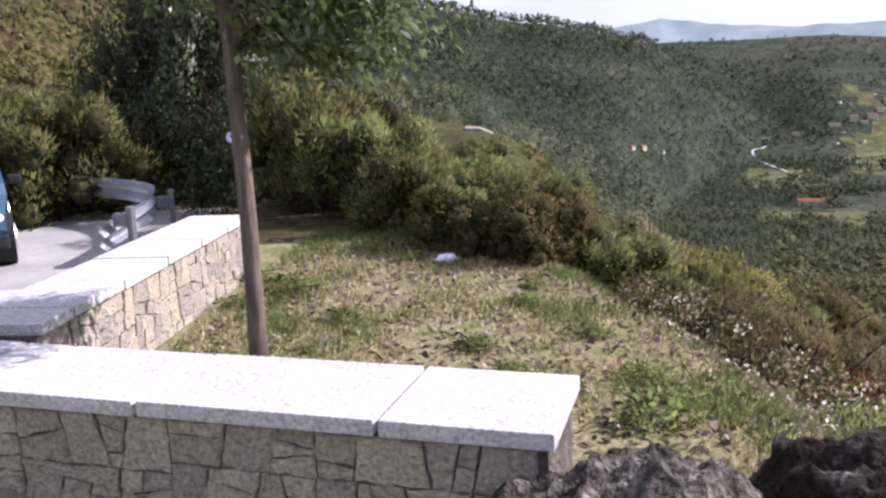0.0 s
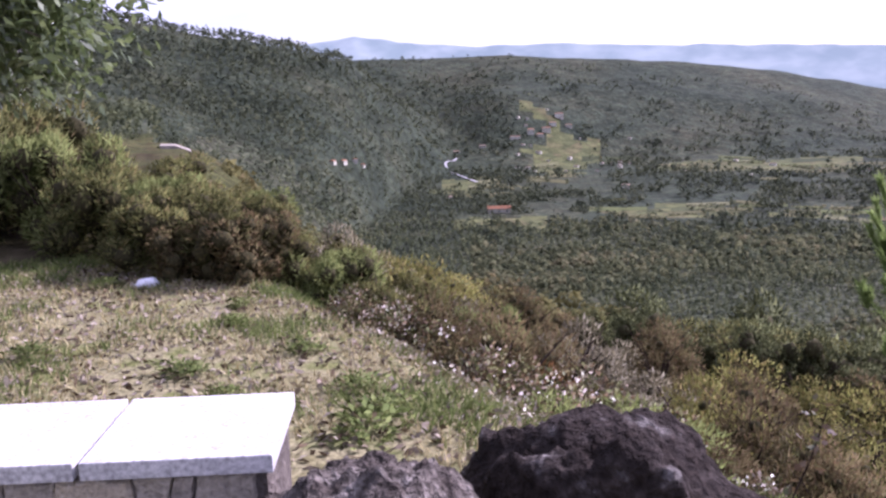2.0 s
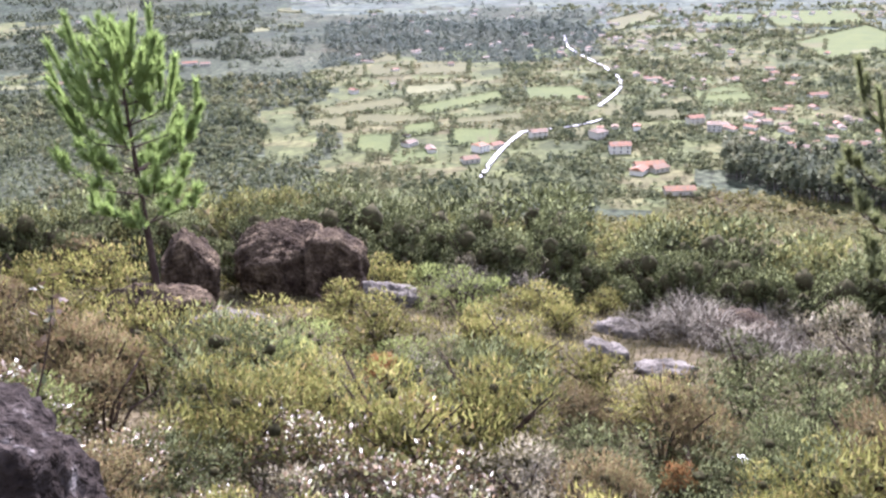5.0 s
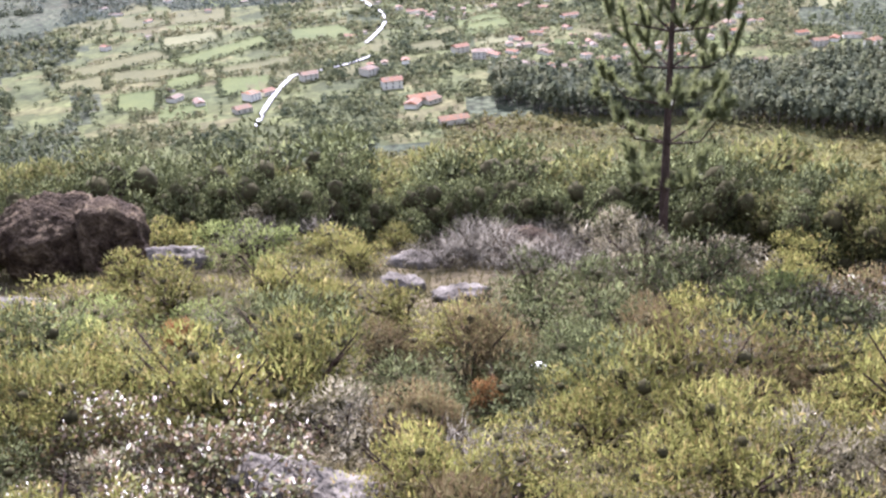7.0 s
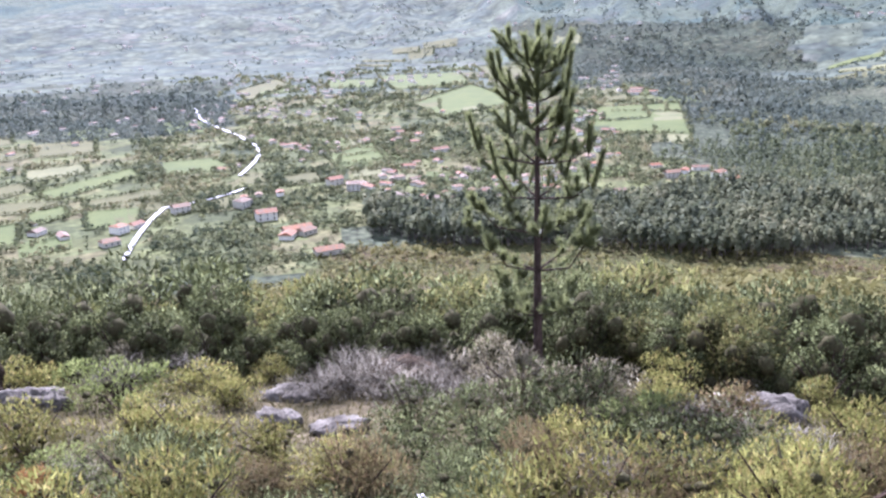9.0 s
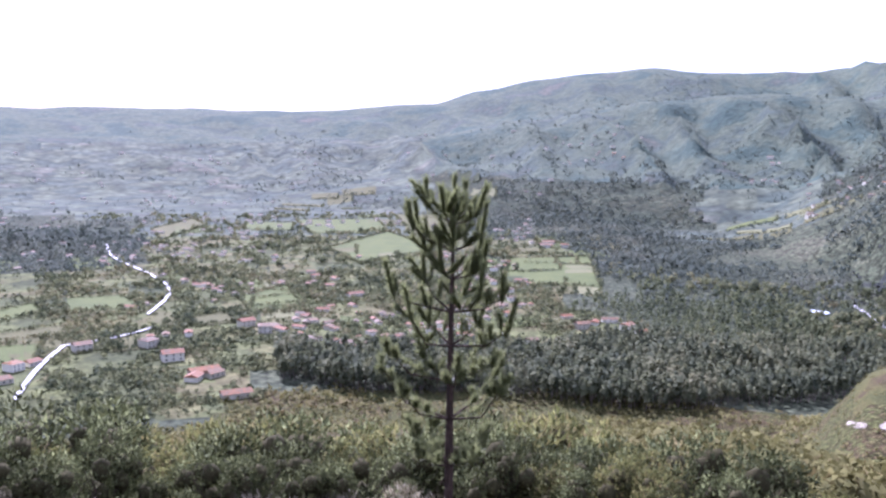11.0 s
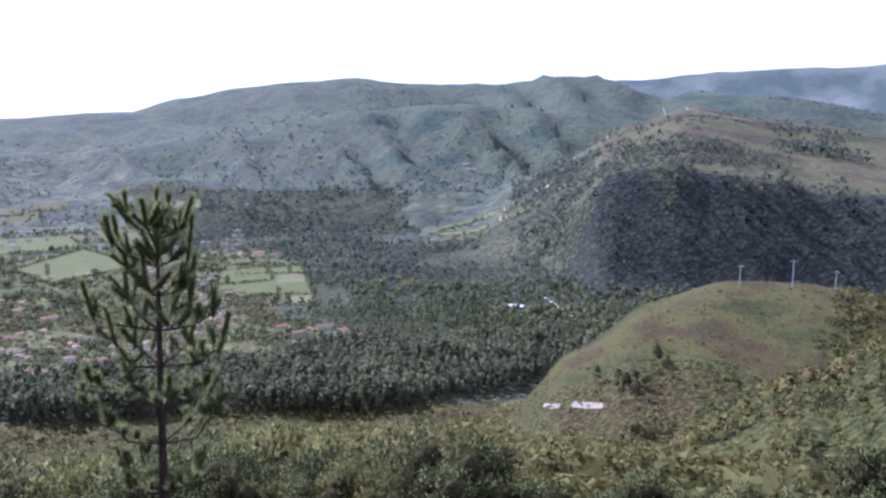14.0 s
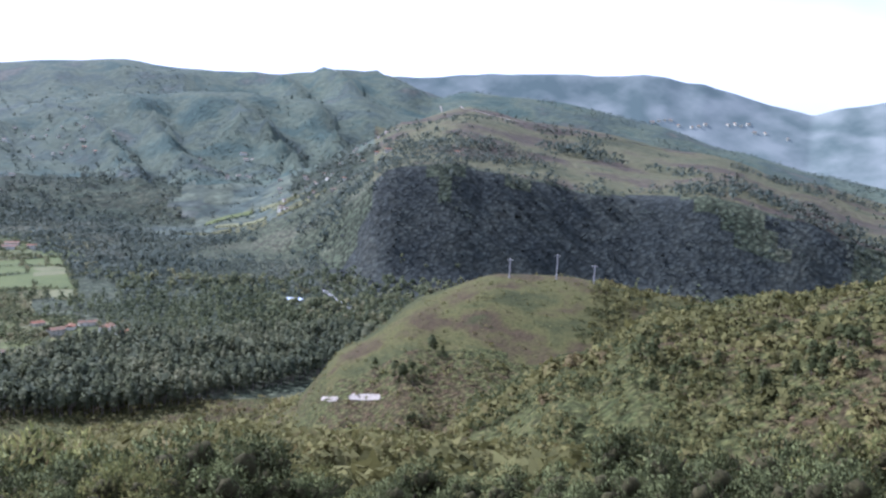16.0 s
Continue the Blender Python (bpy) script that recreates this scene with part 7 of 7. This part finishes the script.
M_PINE_DEEP = material("far_pine_needles", [(0.025, 0.033, 0.02), (0.04, 0.05, 0.028), (0.06, 0.07, 0.036), (0.09, 0.097, 0.05)], 0.02, 0.8, 0, 0.7, 0.25, by="tree", grain=0.5, stand=1.6, vary=0.15)
# Needle colour darkened to paint the shade over the hill foot.
M_SHADE_PINE = material("shade_dark_needles", [(0.024, 0.029, 0.026), (0.029, 0.034, 0.03), (0.036, 0.041, 0.034)], 0.01, 0.85, 0, 0.7, 0.05, by="tree", grain=0.15, stand=1.4, vary=0.1)
M_SCRUB = material("slope_scrub", [(0.0512, 0.0512, 0.0185), (0.0834, 0.0814, 0.0278), (0.1232, 0.1144, 0.0396), (0.109, 0.0762, 0.0396)], 0.045, 0.85, 0, 0.8, 0.28, by="tree", vary=0.25, grain=0.45, stand=1.5)
pine_wood()
mixed_woods()
far_copses()
village_green()
slope_scrub()
hillside_bushes()


# ---- far mountains ----
def far_range(label, a, el, r, seed, glow):
    m = bpy.data.materials.new("haze_lit_mountain")
    m.use_nodes = True
    b = m.node_tree.nodes["Principled BSDF"]
    nz = m.node_tree.nodes.new("ShaderNodeTexNoise")
    nz.inputs["Scale"].default_value, nz.inputs["Detail"].default_value = 0.006, 8
    tc = m.node_tree.nodes.new("ShaderNodeTexCoord")
    rp = m.node_tree.nodes.new("ShaderNodeValToRGB")
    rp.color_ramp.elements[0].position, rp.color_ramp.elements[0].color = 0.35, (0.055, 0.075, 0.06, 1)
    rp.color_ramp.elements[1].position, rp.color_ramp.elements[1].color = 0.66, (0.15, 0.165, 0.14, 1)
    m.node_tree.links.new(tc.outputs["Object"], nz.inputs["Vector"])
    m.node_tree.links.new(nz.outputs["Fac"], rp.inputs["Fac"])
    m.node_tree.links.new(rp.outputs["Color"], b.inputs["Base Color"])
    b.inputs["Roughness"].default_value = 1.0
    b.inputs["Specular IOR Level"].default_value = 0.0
    # Bluish emission imitates haze; the mountains give off no light.
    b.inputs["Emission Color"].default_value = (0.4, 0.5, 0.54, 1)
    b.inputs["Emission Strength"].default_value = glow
    az = np.arange(a[0], a[-1], 0.2)
    e = np.interp(az, a, el)
    n = 34
    A, K = np.meshgrid(az, np.linspace(0, 1, n), indexing="ij")
    top = 1.65 + r * np.tan(np.radians(e))[:, None]
    Rr = r - 900 * (1 - K)
    X, Y = Rr * np.sin(np.radians(A)), Rr * np.cos(np.radians(A))
    Z = (FLOOR - 60) + (top - FLOOR + 60) * (K * (0.8 + 0.2 * K)) + (20 * wobble(X, Y, 0.0042, seed + 2) + 7 * wobble(X, Y, 0.012, seed + 3)) * np.sin(K * math.pi) + 4 * wobble(A, A * 0, 1.6, seed) * K ** 4
    v = np.stack([X, Y, Z], -1).reshape(-1, 3)
    i, k = np.meshgrid(np.arange(len(az) - 1), np.arange(n - 1), indexing="ij")
    f = np.stack([i * n + k, i * n + k + 1, (i + 1) * n + k + 1, (i + 1) * n + k], -1).reshape(-1, 4)[:, ::-1]
    tagged(mesh_object("backdrop", v, f, [m]), label, "mountains", kind="structure")


far_range("mountain range on the horizon, its haze a pale blue emission", (2, 8, 11, 14, 18, 22, 27, 33, 40, 47, 54, 62, 70, 76), (2.2, 2.9, 2.7, 3.1, 2.5, 2.3, 2.3, 1.95, 1.75, 1.3, 1.0, 0.9, 0.95, 0.6), 4500, 2, 0.36)
far_range("rocky mountains beyond the brown ridge, their haze a faint emission", (120, 127, 130, 132.8, 138.2, 141, 143.1, 146.8, 149.9, 153.1, 154.9, 157, 163, 172), (2.5, 4.0, 4.1, 4.4, 4.7, 4.62, 4.85, 4.3, 3.4, 2.7, 3.2, 3.55, 4.3, 4.5), 4300, 5, 0.085)


def mountain_hamlet():
    """White houses of a hamlet high on the far slope."""
    rng = random.Random(8)
    v, f, k = [], [], []
    slope = [o for o in bpy.data.objects if o.name.startswith("backdrop")][-1]
    for az, el in ((143.8, 1.9), (144.2, 2.0), (144.55, 2.08), (144.9, 2.05), (145.4, 1.74), (146.2, 1.67), (146.6, 1.75), (147.0, 1.88), (148.3, 1.94), (148.7, 1.98), (149.1, 1.9), (149.5, 1.98), (149.9, 1.5), (150.5, 1.5), (151.8, 1.2)):
        away = bearing(az, math.cos(radians(el)), math.sin(radians(el)))
        hit, c, nor, face = slope.ray_cast((0, 0, 1.65), away)
        if not hit:
            continue
        b = len(v)
        m = Matrix.Translation(c) @ Matrix.Rotation(rng.uniform(0, 3.1), 4, "Z")
        w, d, h = rng.uniform(5, 10), rng.uniform(4, 6), rng.uniform(4, 7)
        v += [tuple(m @ Vector(q)) for q in ((-w, -d, -8), (w, -d, -8), (w, d, -8), (-w, d, -8), (-w, -d, h), (w, -d, h), (w, d, h), (-w, d, h), (-w, 0, h + 2), (w, 0, h + 2))]
        f += [tuple(b + i for i in q) for q in ((0, 1, 5, 4), (1, 2, 6, 5), (2, 3, 7, 6), (3, 0, 4, 7), (4, 5, 9, 8), (6, 7, 8, 9), (5, 6, 9), (7, 4, 8))]
        k += [0, 0, 0, 0, 1, 1, 0, 0]
    tagged(mesh_object("hillside_hamlet", v, f, [M_WALLPAINT, M_TILE], k, smooth=False), "small white hamlet high on the far hillside", "houses", kind="stuff")


mountain_hamlet()
